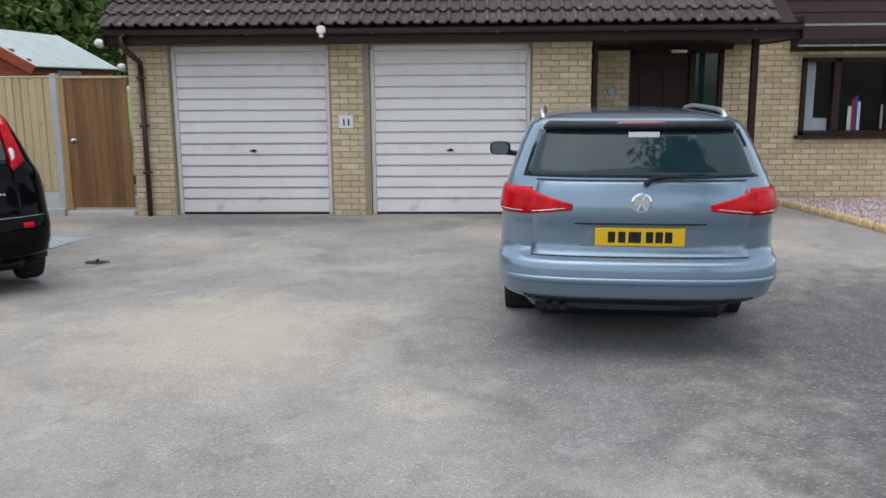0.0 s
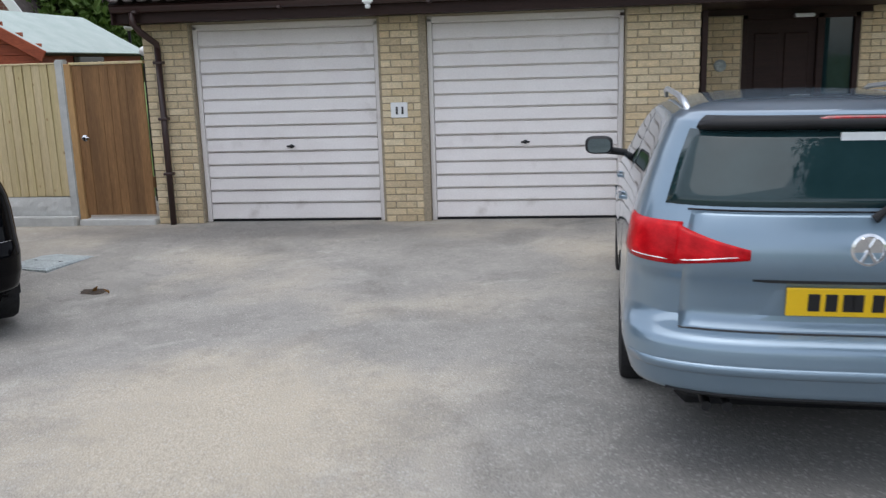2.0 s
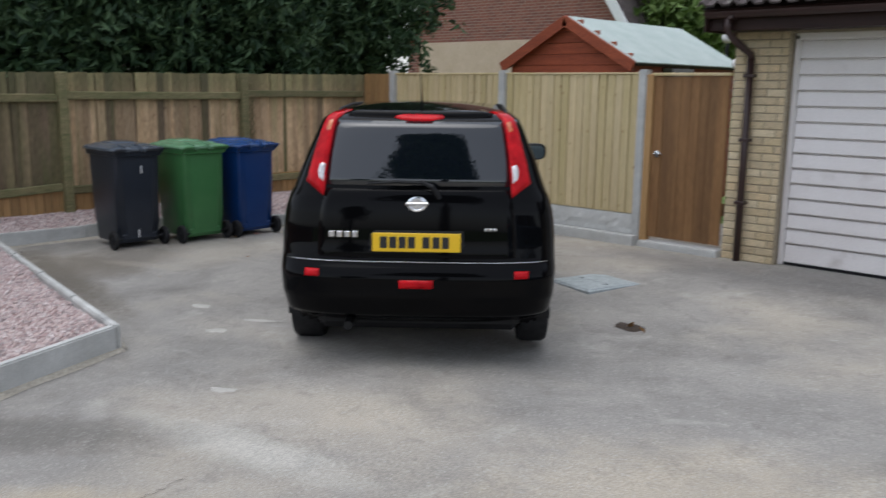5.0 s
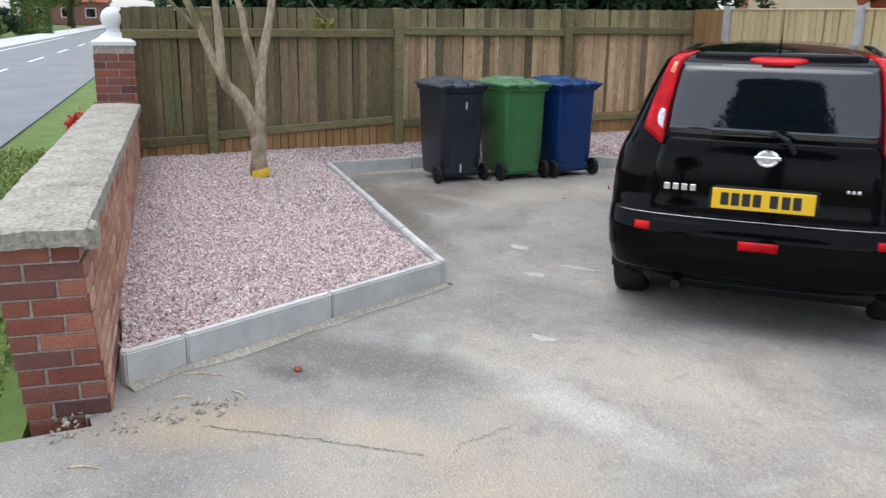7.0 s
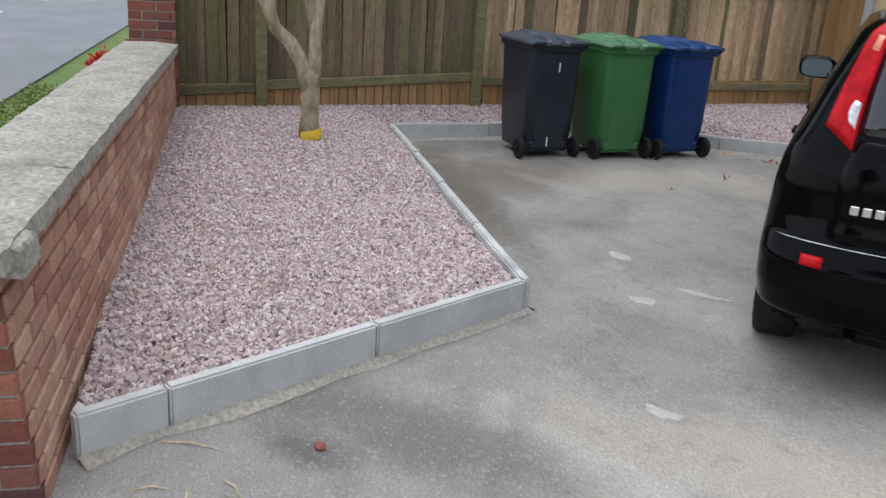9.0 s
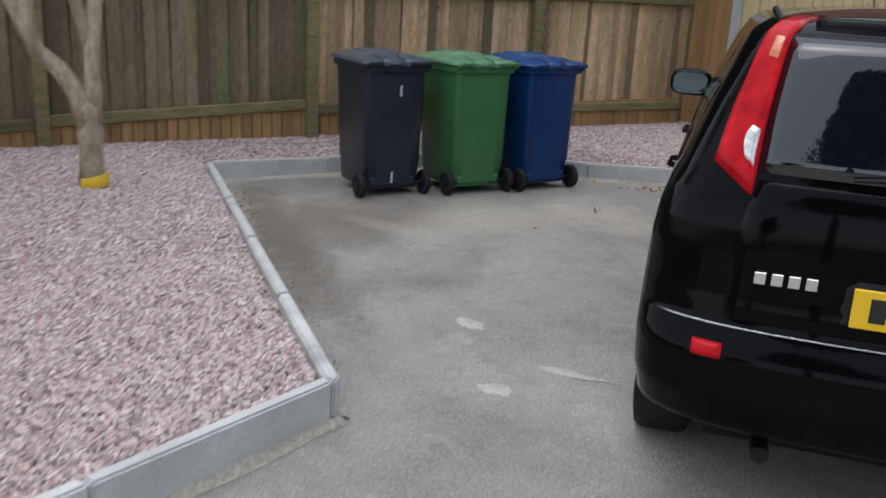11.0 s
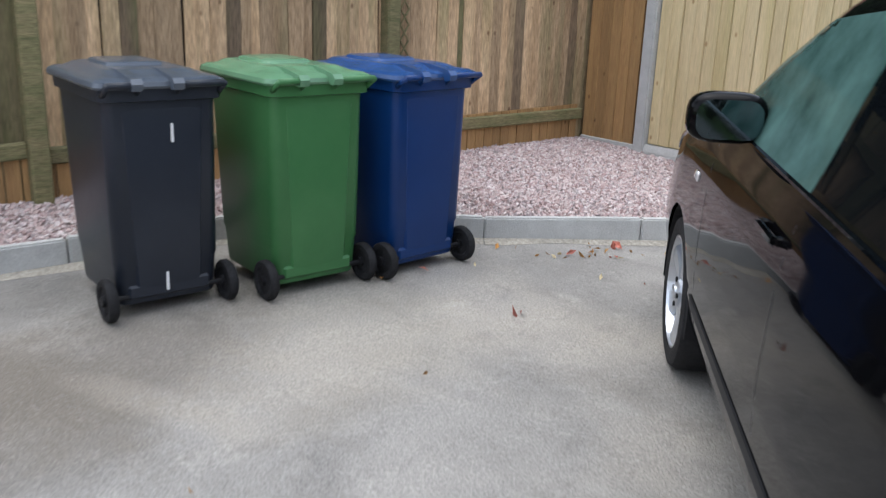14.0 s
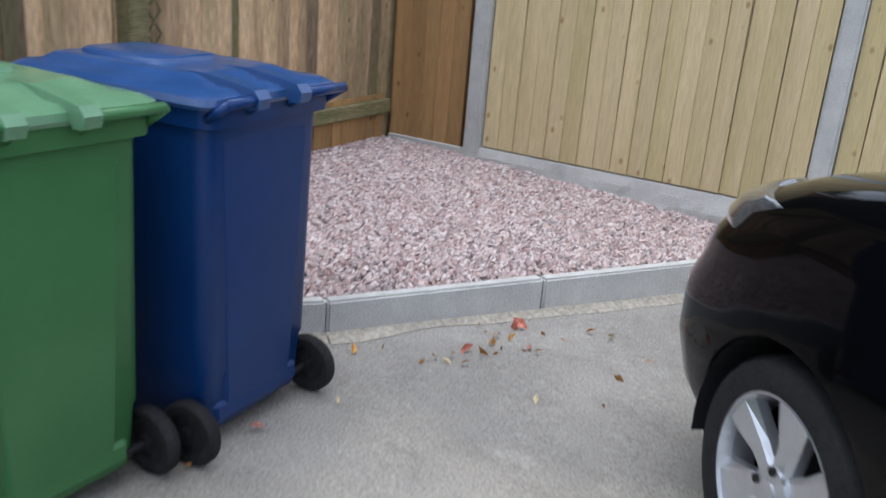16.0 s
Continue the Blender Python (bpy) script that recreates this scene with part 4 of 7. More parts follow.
# near-black box: the unlit room's shade is put into its colour
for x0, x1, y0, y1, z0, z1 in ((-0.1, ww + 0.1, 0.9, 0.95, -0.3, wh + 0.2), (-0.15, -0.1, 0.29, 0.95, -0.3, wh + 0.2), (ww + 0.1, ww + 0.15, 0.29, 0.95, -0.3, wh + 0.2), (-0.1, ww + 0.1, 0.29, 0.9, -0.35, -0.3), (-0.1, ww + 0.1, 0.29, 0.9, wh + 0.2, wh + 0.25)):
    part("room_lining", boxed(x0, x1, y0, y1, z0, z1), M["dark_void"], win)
cu = thing("curtain", "pale gathered curtain inside the window", "curtain", pose(WX0, HY, WZ0))
c = bmesh.new()
n = 40
top = [[c.verts.new((0.06 + 0.17 * i / n, 0.12 + 0.018 * math.sin(i * 1.1), z)) for i in range(n + 1)] for z in (0.03, wh - 0.03)]
for i in range(n):
    c.faces.new((top[0][i], top[0][i + 1], top[1][i + 1], top[1][i]))
part("cloth", c, M["curtain"], cu, smooth=True)
bx = thing("storage_box", "white box on the window ledge", "box")
part("carton", boxed(WX0 + 0.24, WX0 + 0.44, HY + 0.15, HY + 0.3, WZ0 + 0.02, WZ0 + 0.22, 0.004), M["curtain"], bx)
part("ledge", boxed(WX0, WX1, HY + 0.08, HY + 0.4, WZ0 - 0.02, WZ0 + 0.016), M["brown_wood"], bx)
fl = thing("bunting_flag", "red, white and blue cloth flag hung in the window", "flag", None, "flags in the window")
for x0, x1, ma in ((0.70, 0.75, "curtain"), (0.75, 0.79, "flag_red"), (0.79, 0.83, "flag_blue"), (0.83, 0.87, "curtain")):
    part("stripe", boxed(WX0 + x0, WX0 + x1, HY + 0.10, HY + 0.11, WZ0 + 0.06, WZ0 + 0.55 - abs(x0 - 0.78) * 2), M[ma], fl)
copy_thing(fl, pose(0.45, 0.0, 0.02))

# bay roof and cladding above the window
can = thing("canopy", "dark brown window canopy with grey lead flashing", "canopy")
c = bmesh.new()
prof = [(HY, 2.42), (HY - 0.34, 2.22), (HY - 0.34, 2.14), (HY, 2.06)]
rows = [[c.verts.new((x, y, z)) for y, z in prof] for x in (5.12, HX1)]
for i in range(3):
    c.faces.new((rows[0][i], rows[0][i + 1], rows[1][i + 1], rows[1][i]))
c.faces.new(rows[0])
c.faces.new(rows[1][::-1])
bmesh.ops.recalc_face_normals(c, faces=c.faces)
part("hood", c, M["brown_wood"], can)
part("flashing", boxed(5.1, HX1, HY - 0.36, HY - 0.335, 2.12, 2.135, 0.003), M["lead"], can)
part("flashing", boxed(5.1, HX1, HY - 0.05, HY - 0.01, 2.40, 2.425, 0.003), M["lead"], can)
clad = thing("wall_cladding", "dark brown horizontal boarding of the upper storey", "wall", kind="structure")
part("backing", boxed(4.3, HX1, HY + 0.0, HY + 0.3, 2.40, 5.4), M["brown_wood"], clad)
for i in range(19):
    z = 2.42 + i * 0.155
    part("plank", boxed(4.3, HX1, HY - 0.035, HY - 0.004, z, z + 0.148, 0.006), M["cladding"], clad)

# bed by the house with scalloped edging
bedge = [(5.46, 10.2), (5.38, 10.9), (5.22, 11.8), (5.0, 12.8), (4.9, 13.18)]
bm = bmesh.new()
bm.faces.new([bm.verts.new((x, y, 0.03)) for x, y in bedge + [(9.5, 13.18), (9.5, 10.2)]])
bmesh.ops.recalc_face_normals(bm, faces=bm.faces)
ob = finish("flower_bed", bm, M["gravel_bed"])
tagged(ob, "low bed of mauve gravel by the house", "flower bed", kind="structure")
HB = bedge + [(9.0, 13.15), (9.0, 10.2)]
stones("bed_gravel", 7000, 4.9, 8.0, 10.2, 13.15, HB, lambda x, y: 0.04, 0.014, 0.026, M["gravel"], "mauve grey chippings in the house bed", 4)
ed_me = shared("edging_stone", lathe(bmesh.new(), [(0.045, 0.0), (0.05, 0.04), (0.042, 0.09), (0.02, 0.11)], 10), M["edging"], True)
edg = thing("bed_edging", "cream scalloped edging stones along the bed", "edging")
for (x0, y0), (x1, y1) in zip(bedge, bedge[1:]):
    ln = math.hypot(x1 - x0, y1 - y0)
    for i in range(int(ln / 0.09)):
        t = i * 0.09 / ln
        piece("edging_stone", ed_me, edg, pose(x0 + (x1 - x0) * t, y0 + (y1 - y0) * t, -0.02))

# ---- new fence with concrete posts ----
FY = 11.98
FX = [-4.57, -6.47, -8.37]
nf = thing("fence_new", "new pale featheredge fence between concrete posts", "fence")


def board_mesh(name, w, h, material, t0=0.008, t1=0.018):
    bm = bmesh.new()
    v = [bm.verts.new(p) for p in ((0, 0, 0), (w, 0, 0), (w, -t1, 0), (0, -t0, 0), (0, 0, h), (w, 0, h), (w, -t1, h), (0, -t0, h))]
    for q in ((3, 2, 1, 0), (4, 5, 6, 7), (0, 1, 5, 4), (1, 2, 6, 5), (2, 3, 7, 6), (3, 0, 4, 7)):
        bm.faces.new([v[i] for i in q])
    bmesh.ops.recalc_face_normals(bm, faces=bm.faces)
    return shared(name, bm, material)


NB = board_mesh("new_fence_board", 0.0968, 1.46, M["new_board"], 0.012, 0.024)
for a, b in zip(FX, FX[1:]):
    x = b + 0.06
    while x < a - 0.13:
        piece("board", NB, nf, pose(x, FY + random.uniform(-0.003, 0.003), 0.32, 0, random.uniform(-0.3, 0.3), random.uniform(-1, 1)))
        x += 0.099
    # sheet added behind the boards so their gaps read as thin lines
    part("backing_board", boxed(b + 0.045, a - 0.045, FY + 0.014, FY + 0.024, 0.31, 1.775), M["new_board"], nf)
    part("cap", boxed(b + 0.05, a - 0.05, FY - 0.03, FY + 0.03, 1.78, 1.80, 0.004), M["new_board"], nf)
    part("rail", boxed(b + 0.05, a - 0.05, FY + 0.028, FY + 0.07, 0.6, 0.68), M["new_board"], nf)
    g = bmesh.new()
    n, k = 34, 7
    gr = [[g.verts.new((b + 0.05 + (a - b - 0.1) * i / n, FY - 0.03 - 0.022 * abs(noise.noise((i * 0.55, j * 0.9, b))) * (0 < j < k - 1), 0.0 + 0.31 * j / (k - 1))) for i in range(n + 1)] for j in range(k)]
    for j in range(k - 1):
        for i in range(n):
            g.faces.new((gr[j][i], gr[j][i + 1], gr[j + 1][i + 1], gr[j + 1][i]))
    g.faces.new([*gr[-1], g.verts.new((a - 0.05, FY + 0.02, 0.31)), g.verts.new((b + 0.05, FY + 0.02, 0.31))])
    part("gravel_board", g, M["kerb"], nf, "rock-faced concrete gravel board")
for x in FX:
    part("concrete_post", boxed(x - 0.05, x + 0.05, FY - 0.055, FY + 0.055, -0.1, 1.83, 0.012, None, 2), M["concrete_post"], nf, "pale concrete post")
cp = thing("fence_corner_panel", "orange brown boards closing the fence corner", "fence")
OB = board_mesh("corner_board", 0.112, 1.52, M["orange_board"])
x = -8.98
while x < -8.5:
    piece("board", OB, cp, pose(x, FY + 0.02, 0.27))
    x += 0.1
part("backing_board", boxed(-9.06, -8.40, FY + 0.062, FY + 0.08, 0.0, 1.78), M["orange_board"], cp)
part("gravel_board", boxed(-8.98, -8.42, FY - 0.01, FY + 0.018, 0.0, 0.285, 0.004), M["kerb"], cp)
part("rail", boxed(-8.98, -8.42, FY + 0.022, FY + 0.06, 1.3, 1.38), M["orange_board"], cp)
fk = thing("fence_kerb", "concrete kerb at the foot of the fence", "kerb", kind="structure")
part("kerb_stone", boxed(-6.3, -4.52, FY - 0.17, FY - 0.06, -0.08, 0.1, 0.012, None, 2), M["kerb"], fk)

# gate
gt = thing("side_gate", "closed brown boarded gate beside the garage", "gate", pose(-4.47, FY, 0))
GB = board_mesh("gate_board", 0.108, 1.66, M["gate_board"], 0.014, 0.018)
for i in range(8):
    piece("board", GB, gt, pose(0.03 + i * 0.1, random.uniform(-0.004, 0.002), 0.1))
part("capping", boxed(0.0, 0.86, -0.035, 0.03, 1.765, 1.795, 0.005), M["new_board"], gt)
part("gate_post", boxed(-0.05, 0.025, -0.05, 0.05, 0.0, 1.78, 0.005), M["orange_board"], gt)
part("ledge", boxed(0.03, 0.85, 0.004, 0.05, 0.4, 0.52), M["gate_board"], gt)
la = part("latch", lathe(bmesh.new(), [(0.035, 0), (0.035, 0.01), (0.015, 0.014), (0.015, 0.03)], 16, pose(0.10, -0.02, 0.97, 90)), M["chrome"], gt, "round metal latch")
part("latch_bar", boxed(0.07, 0.16, -0.05, -0.038, 0.962, 0.978, 0.003), M["chrome"], la)
th = thing("gate_threshold", "grey concrete step under the gate", "step", kind="structure")
part("slab", boxed(-4.5, -3.6, FY - 0.13, FY + 0.1, -0.08, 0.06, 0.012, None, 2), M["kerb"], th)

# ---- old fence ----
OX = -9.0
of = thing("fence_old", "weathered mossy board fence with posts and rails", "fence")
WIDTHS = (0.060, 0.072, 0.080, 0.090, 0.098)
OBM = [board_mesh("old_board", w, h, M["old_board"], 0.010, 0.022) for w in WIDTHS for h in (1.555, 1.562)]
PBM = [board_mesh("old_board_pale", w, h, M["old_board_pale"], 0.010, 0.022) for w in WIDTHS for h in (1.555, 1.562)]
KBM = board_mesh("kick_board", 0.0745, 0.30, M["orange_board"], 0.010, 0.014)
y = 4.95
i = 0
brd = random.Random(77)
while y < 12.0:
    k = brd.randrange(len(OBM))
    m = Matrix.Translation((OX - 0.03 + brd.uniform(-0.007, 0.006), y, 0.137 + brd.uniform(-0.003, 0.003) + 0.012 * (y - 5))) @ pose(0, 0, 0, 0, brd.uniform(-0.7, 0.7), 90 + brd.uniform(-3, 5))
    piece("board", (OBM if y < 7.78 or i % 7 == 3 else PBM)[k], of, m)
    piece("kick_board", KBM, of, Matrix.Translation((OX - 0.004 + brd.uniform(-0.003, 0.003), 4.95 + i * 0.084, 0.15 + 0.012 * (y - 5))) @ pose(0, 0, 0, 0, 0, 90))
    y += WIDTHS[k // 2] + brd.uniform(0.0, 0.006)
    i += 1
# near-black sheet added: it paints the shade between the boards
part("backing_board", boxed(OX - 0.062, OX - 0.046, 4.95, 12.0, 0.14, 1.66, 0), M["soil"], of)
for z in (0.47, 1.40):
    for a, b in ((4.95, 5.70), (5.80, 7.75), (7.85, 9.97), (10.07, 11.95)):
        zz = z + 0.012 * ((a + b) / 2 - 5)
        if z < 1:
            zz -= 0.0 if a < 7 else (0.065 if a < 9 else 0.125)
        rl = boxed(OX - 0.005, OX + 0.045, a, b, zz, zz + 0.085, 0.008)
        if z < 1 and a < 7:
            for v in rl.verts:
                v.co.z -= 0.045 * (7.75 - v.co.y)
        part("rail", rl, M["old_rail"], of)
for y in (5.75, 7.80, 10.02):
    part("fence_post", boxed(OX - 0.03, OX + 0.075, y - 0.05, y + 0.05, 0.1, 1.70 + 0.012 * (y - 5), 0.01), M["old_rail"], of)
tr = thing("trellis_strip", "narrow green diamond trellis on the fence", "trellis")
for s in (-1, 1):
    for i in range(9):
        z = 0.75 + i * 0.1
        b = bmesh.new()
        rod(b, (OX + 0.03, 10.13 - s * 0.035, z), (OX + 0.03, 10.13 + s * 0.035, z + 0.1), 0.006, None, 6)
        part("lath", b, M["old_rail"], tr)

# ---- low brick wall with pier ----
W0 = Vector((-3.70, 4.15, 0))
WD = Vector((-0.983, 0.165, 0)).normalized()
WN = Vector((-WD.y, WD.x, 0))
if WN.y < 0:
    WN = -WN
WM = Matrix(((WD.x, -WN.x, 0, W0.x), (WD.y, -WN.y, 0, W0.y), (0, 0, 1, 0), (0, 0, 0, 1)))
WLEN, WT, WH = 5.25, 0.33, 0.74
lw = thing("wall_low", "low red brick boundary wall with stone coping", "wall", WM, kind="structure")
core = boxed(0.006, WLEN, 0.006, WT - 0.006, -0.1, WH, 0.0)
bmesh.ops.recalc_face_normals(core, faces=core.faces)
part("mortar", core, M["mortar_grey"], lw)


def coping(x0, x1, y0, y1, z0, z1, seed):
    """One worn, slightly peaked stone slab."""
    bm = bmesh.new()
    nx, ny = 30, 14
    up = []
    for i in range(nx + 1):
        row = []
        for j in range(ny + 1):
            u, v = i / nx, j / ny
            e = min(1, 14 * min(u, 1 - u) * (x1 - x0) / 0.3, 9 * min(v, 1 - v))
            p = Vector((x0 + (x1 - x0) * u, y0 + (y1 - y0) * v, z0 + (z1 - z0) * (0.80 + 0.10 * e ** 0.5 + 0.10 * (1 - abs(2 * v - 1)))))
            p += Vector((noise.noise(p * 9 + Vector((seed, 0, 0))), noise.noise(p * 9 + Vector((0, seed, 0))), noise.noise(p * 11 + Vector((0, 0, seed))))) * 0.006
            p.z += 0.004 * noise.noise(p * 34 + Vector((seed, seed, 0)))
            row.append(bm.verts.new(p))
        up.append(row)
    for i in range(nx):
        for j in range(ny):
            bm.faces.new((up[i][j], up[i + 1][j], up[i + 1][j + 1], up[i][j + 1]))
    rim = [up[i][0] for i in range(nx + 1)] + [up[nx][j] for j in range(1, ny + 1)] + [up[i][ny] for i in range(nx - 1, -1, -1)] + [up[0][j] for j in range(ny - 1, 0, -1)]
    low = [bm.verts.new((v.co.x, v.co.y, z0 + random.uniform(-0.004, 0.004))) for v in rim]
    for i in range(len(rim)):
        bm.faces.new((rim[i], rim[(i + 1) % len(rim)], low[(i + 1) % len(rim)], low[i]))
    bm.faces.new(low)
    bmesh.ops.recalc_face_normals(bm, faces=bm.faces)
    return bm


x = -0.045
k = 0
for ln in (0.95, 0.62, 0.90, 0.88, 0.92, 0.90):
    part("coping_stone", coping(x, min(x + ln - 0.006, WLEN), -0.045, WT + 0.05, WH + 0.004, WH + 0.082, k * 3.7), M["stone"], lw)
    x += ln
    k += 1
frag = coping(0.04, 0.22, -0.07, -0.012, WH - 0.03, WH + 0.06, 50)
part("broken_coping", frag, M["stone"], lw, "broken chip of coping on the inner edge")

PX = 5.28
gp = thing("gate_pier", "tall red brick pier with white ball finial", "pier", WM @ Matrix.Translation((PX, -0.02, 0)))
pb = boxed(0.006, 0.364, 0.006, 0.364, -0.1, 1.34)
bmesh.ops.recalc_face_normals(pb, faces=pb.faces)
part("mortar", pb, M["mortar_grey"], gp)
cap = bmesh.new()
rr = []
for s, z in ((0.40, 1.34), (0.40, 1.375), (0.27, 1.41), (0.17, 1.45), (0.12, 1.47), (0.12, 1.50)):
    rr.append([cap.verts.new((0.185 + dx * s / 2, 0.185 + dy * s / 2, z)) for dx, dy in ((-1, -1), (1, -1), (1, 1), (-1, 1))])
for a, b in zip(rr, rr[1:]):
    for j in range(4):
        cap.faces.new((a[j], a[(j + 1) % 4], b[(j + 1) % 4], b[j]))
cap.faces.new(rr[0][::-1])
cap.faces.new(rr[-1])
bmesh.ops.recalc_face_normals(cap, faces=cap.faces)
part("cap", cap, M["white"], gp, "white painted pyramid cap")
ball = bmesh.new()
bmesh.ops.create_uvsphere(ball, u_segments=28, v_segments=16, radius=0.108, matrix=Matrix.Translation((0.185, 0.185, 1.585)))
part("ball", ball, M["white"], gp, "white painted ball", smooth=True)

# red flowers behind the wall
for i, (fx_, fy_) in enumerate(((-9.02, 4.60), (-8.22, 4.36), (-8.40, 4.42))):
    p = Vector((fx_, fy_, 0))
    fw = thing("red_geranium", "red flowers on thin stems behind the wall", "flower", pose(p.x, p.y, -0.05), "flowers by the wall")
    st = bmesh.new()
    for j in range(3):
        tube(st, [(0, 0, 0), (0.02 * j, 0.02, 0.35), (0.05 * (j - 1), 0.03 * j, 0.70 + 0.04 * j)], [0.008, 0.006, 0.004], 6)
    part("stem", st, M["leaf"], fw)
    lt = leaves("leaf_tuft", [(random.uniform(-0.1, 0.1), random.uniform(-0.1, 0.1), random.uniform(0.3, 0.62)) for _ in range(40)], 0.035, M["leaf"], fw, seed=i)
    lt["kind"] = "stuff"
    lt = leaves("bloom", [(0.05 * (j - 1) + random.gauss(0, 0.015), 0.03 * j + random.gauss(0, 0.015), 0.74 + 0.04 * j + random.gauss(0, 0.018)) for j in range(3) for _ in range(26)], 0.018, M["flower_red"], fw, seed=i + 9)
    lt["kind"] = "stuff"

# ---- young tree in the gravel ----
TX, TY = -7.81, 5.91
yt = thing("young_tree", "bare pale-barked young tree with yellow tape", "tree", pose(TX, TY, 0.165))
b = bmesh.new()
tube(b, [(0, 0, -0.1), (0.0, -0.005, 0.1), (0.01, 0.0, 0.38), (0.0, 0.005, 0.54), (0.0, 0.006, 0.60)], [0.092, 0.085, 0.077, 0.072, 0.045], 14)
part("trunk", b, M["bark"], yt, smooth=True)
limbs = [
    [(0, -0.01, 0.40), (-0.01, -0.06, 0.62), (-0.02, -0.15, 0.77), (0.0, -0.27, 0.88), (0.0, -0.30, 1.0), (0.01, -0.31, 1.35), (0.0, -0.34, 1.8), (0.05, -0.30, 2.4), (0.0, -0.4, 3.1)],
    [(0, 0.015, 0.40), (0.01, 0.03, 0.65), (0.01, 0.035, 0.90), (0.0, 0.07, 1.14), (0.0, 0.13, 1.38), (0.03, 0.17, 1.65), (0.06, 0.2, 2.1), (0.1, 0.2, 2.8)],
    [(0.0, -0.28, 0.90), (-0.03, -0.36, 1.10), (0.0, -0.48, 1.38), (0.0, -0.62, 1.72), (0.05, -0.85, 2.4), (0.0, -1.0, 3.0)],
    [(0.0, 0.03, 0.86), (0.0, -0.02, 1.10), (0.0, -0.08, 1.30), (-0.02, -0.10, 1.5), (-0.06, -0.17, 1.75), (-0.1, -0.2, 2.4)],
    [(0.0, -0.46, 1.33), (0.03, -0.60, 1.46), (0.06, -0.76, 1.62), (0.1, -1.1, 1.9)],
]
for i, pts in enumerate(limbs):
    b = bmesh.new()
    r0 = (0.062, 0.058, 0.042, 0.042, 0.020)[i]
    tube(b, pts, [r0 * (1 - 0.62 * j / (len(pts) - 1)) for j in range(len(pts))], 10)
    part("limb", b, M["bark"], yt, smooth=True)
tp = bmesh.new()
rows = []
for z, r in ((0.045, 0.092), (0.05, 0.0945), (0.122, 0.0925), (0.127, 0.090)):
    rows.append([tp.verts.new((r * math.cos(radians(a)), r * math.sin(radians(a)), z + 0.02 * math.sin(radians(a)))) for a in range(-60, 91, 15)])
for a, b in zip(rows, rows[1:]):
    for k in range(len(a) - 1):
        tp.faces.new((a[k], a[k + 1], b[k + 1], b[k]))
part("tape", tp, M["yellow"], yt, "yellow tape on the foot of the trunk", smooth=True)
leaves("crown", crown_points(1500, (0, -0.2, 3.2), (1.5, 1.5, 0.8), 8, 16), 0.05, M["yellow_leaf"], yt, seed=2)
leaves("leaf_spray", crown_points(60, (0.1, 0.62, 1.42), (0.12, 0.14, 0.1), 3, 5), 0.035, M["yellow_leaf"], yt, seed=4)
b = bmesh.new()
tube(b, [(0.0, 0.12, 1.6), (0.05, 0.35, 1.75), (0.1, 0.62, 1.45)], [0.008, 0.006, 0.003], 6)
part("twig", b, M["bark"], yt)

# ---- wheeled bins ----


def rounded(bm, stations, r=0.05, seg=4):
    """Stacks rounded rectangles (z, half depth, half width, shift)."""
    rings = []
    for z, hx, hy, sx in stations:
        ring = []
        for cx, cy, a0 in ((1, 1, 0), (-1, 1, 90), (-1, -1, 180), (1, -1, 270)):
            for k in range(seg + 1):
                a = radians(a0 + 90 * k / seg)
                ring.append(bm.verts.new((sx + cx * (hx - r) + r * math.cos(a), cy * (hy - r) + r * math.sin(a), z)))
        rings.append(ring)
    n = len(rings[0])
    for a, b in zip(rings, rings[1:]):
        for j in range(n):
            bm.faces.new((a[j], a[(j + 1) % n], b[(j + 1) % n], b[j]))
    bm.faces.new(rings[0][::-1])
    bm.faces.new(rings[-1])
    return bm


def smooth_by(ob, angle=35):
    for p in ob.data.polygons:
        p.use_smooth = True
    ob.data.set_sharp_from_angle(angle=radians(angle))
    return ob


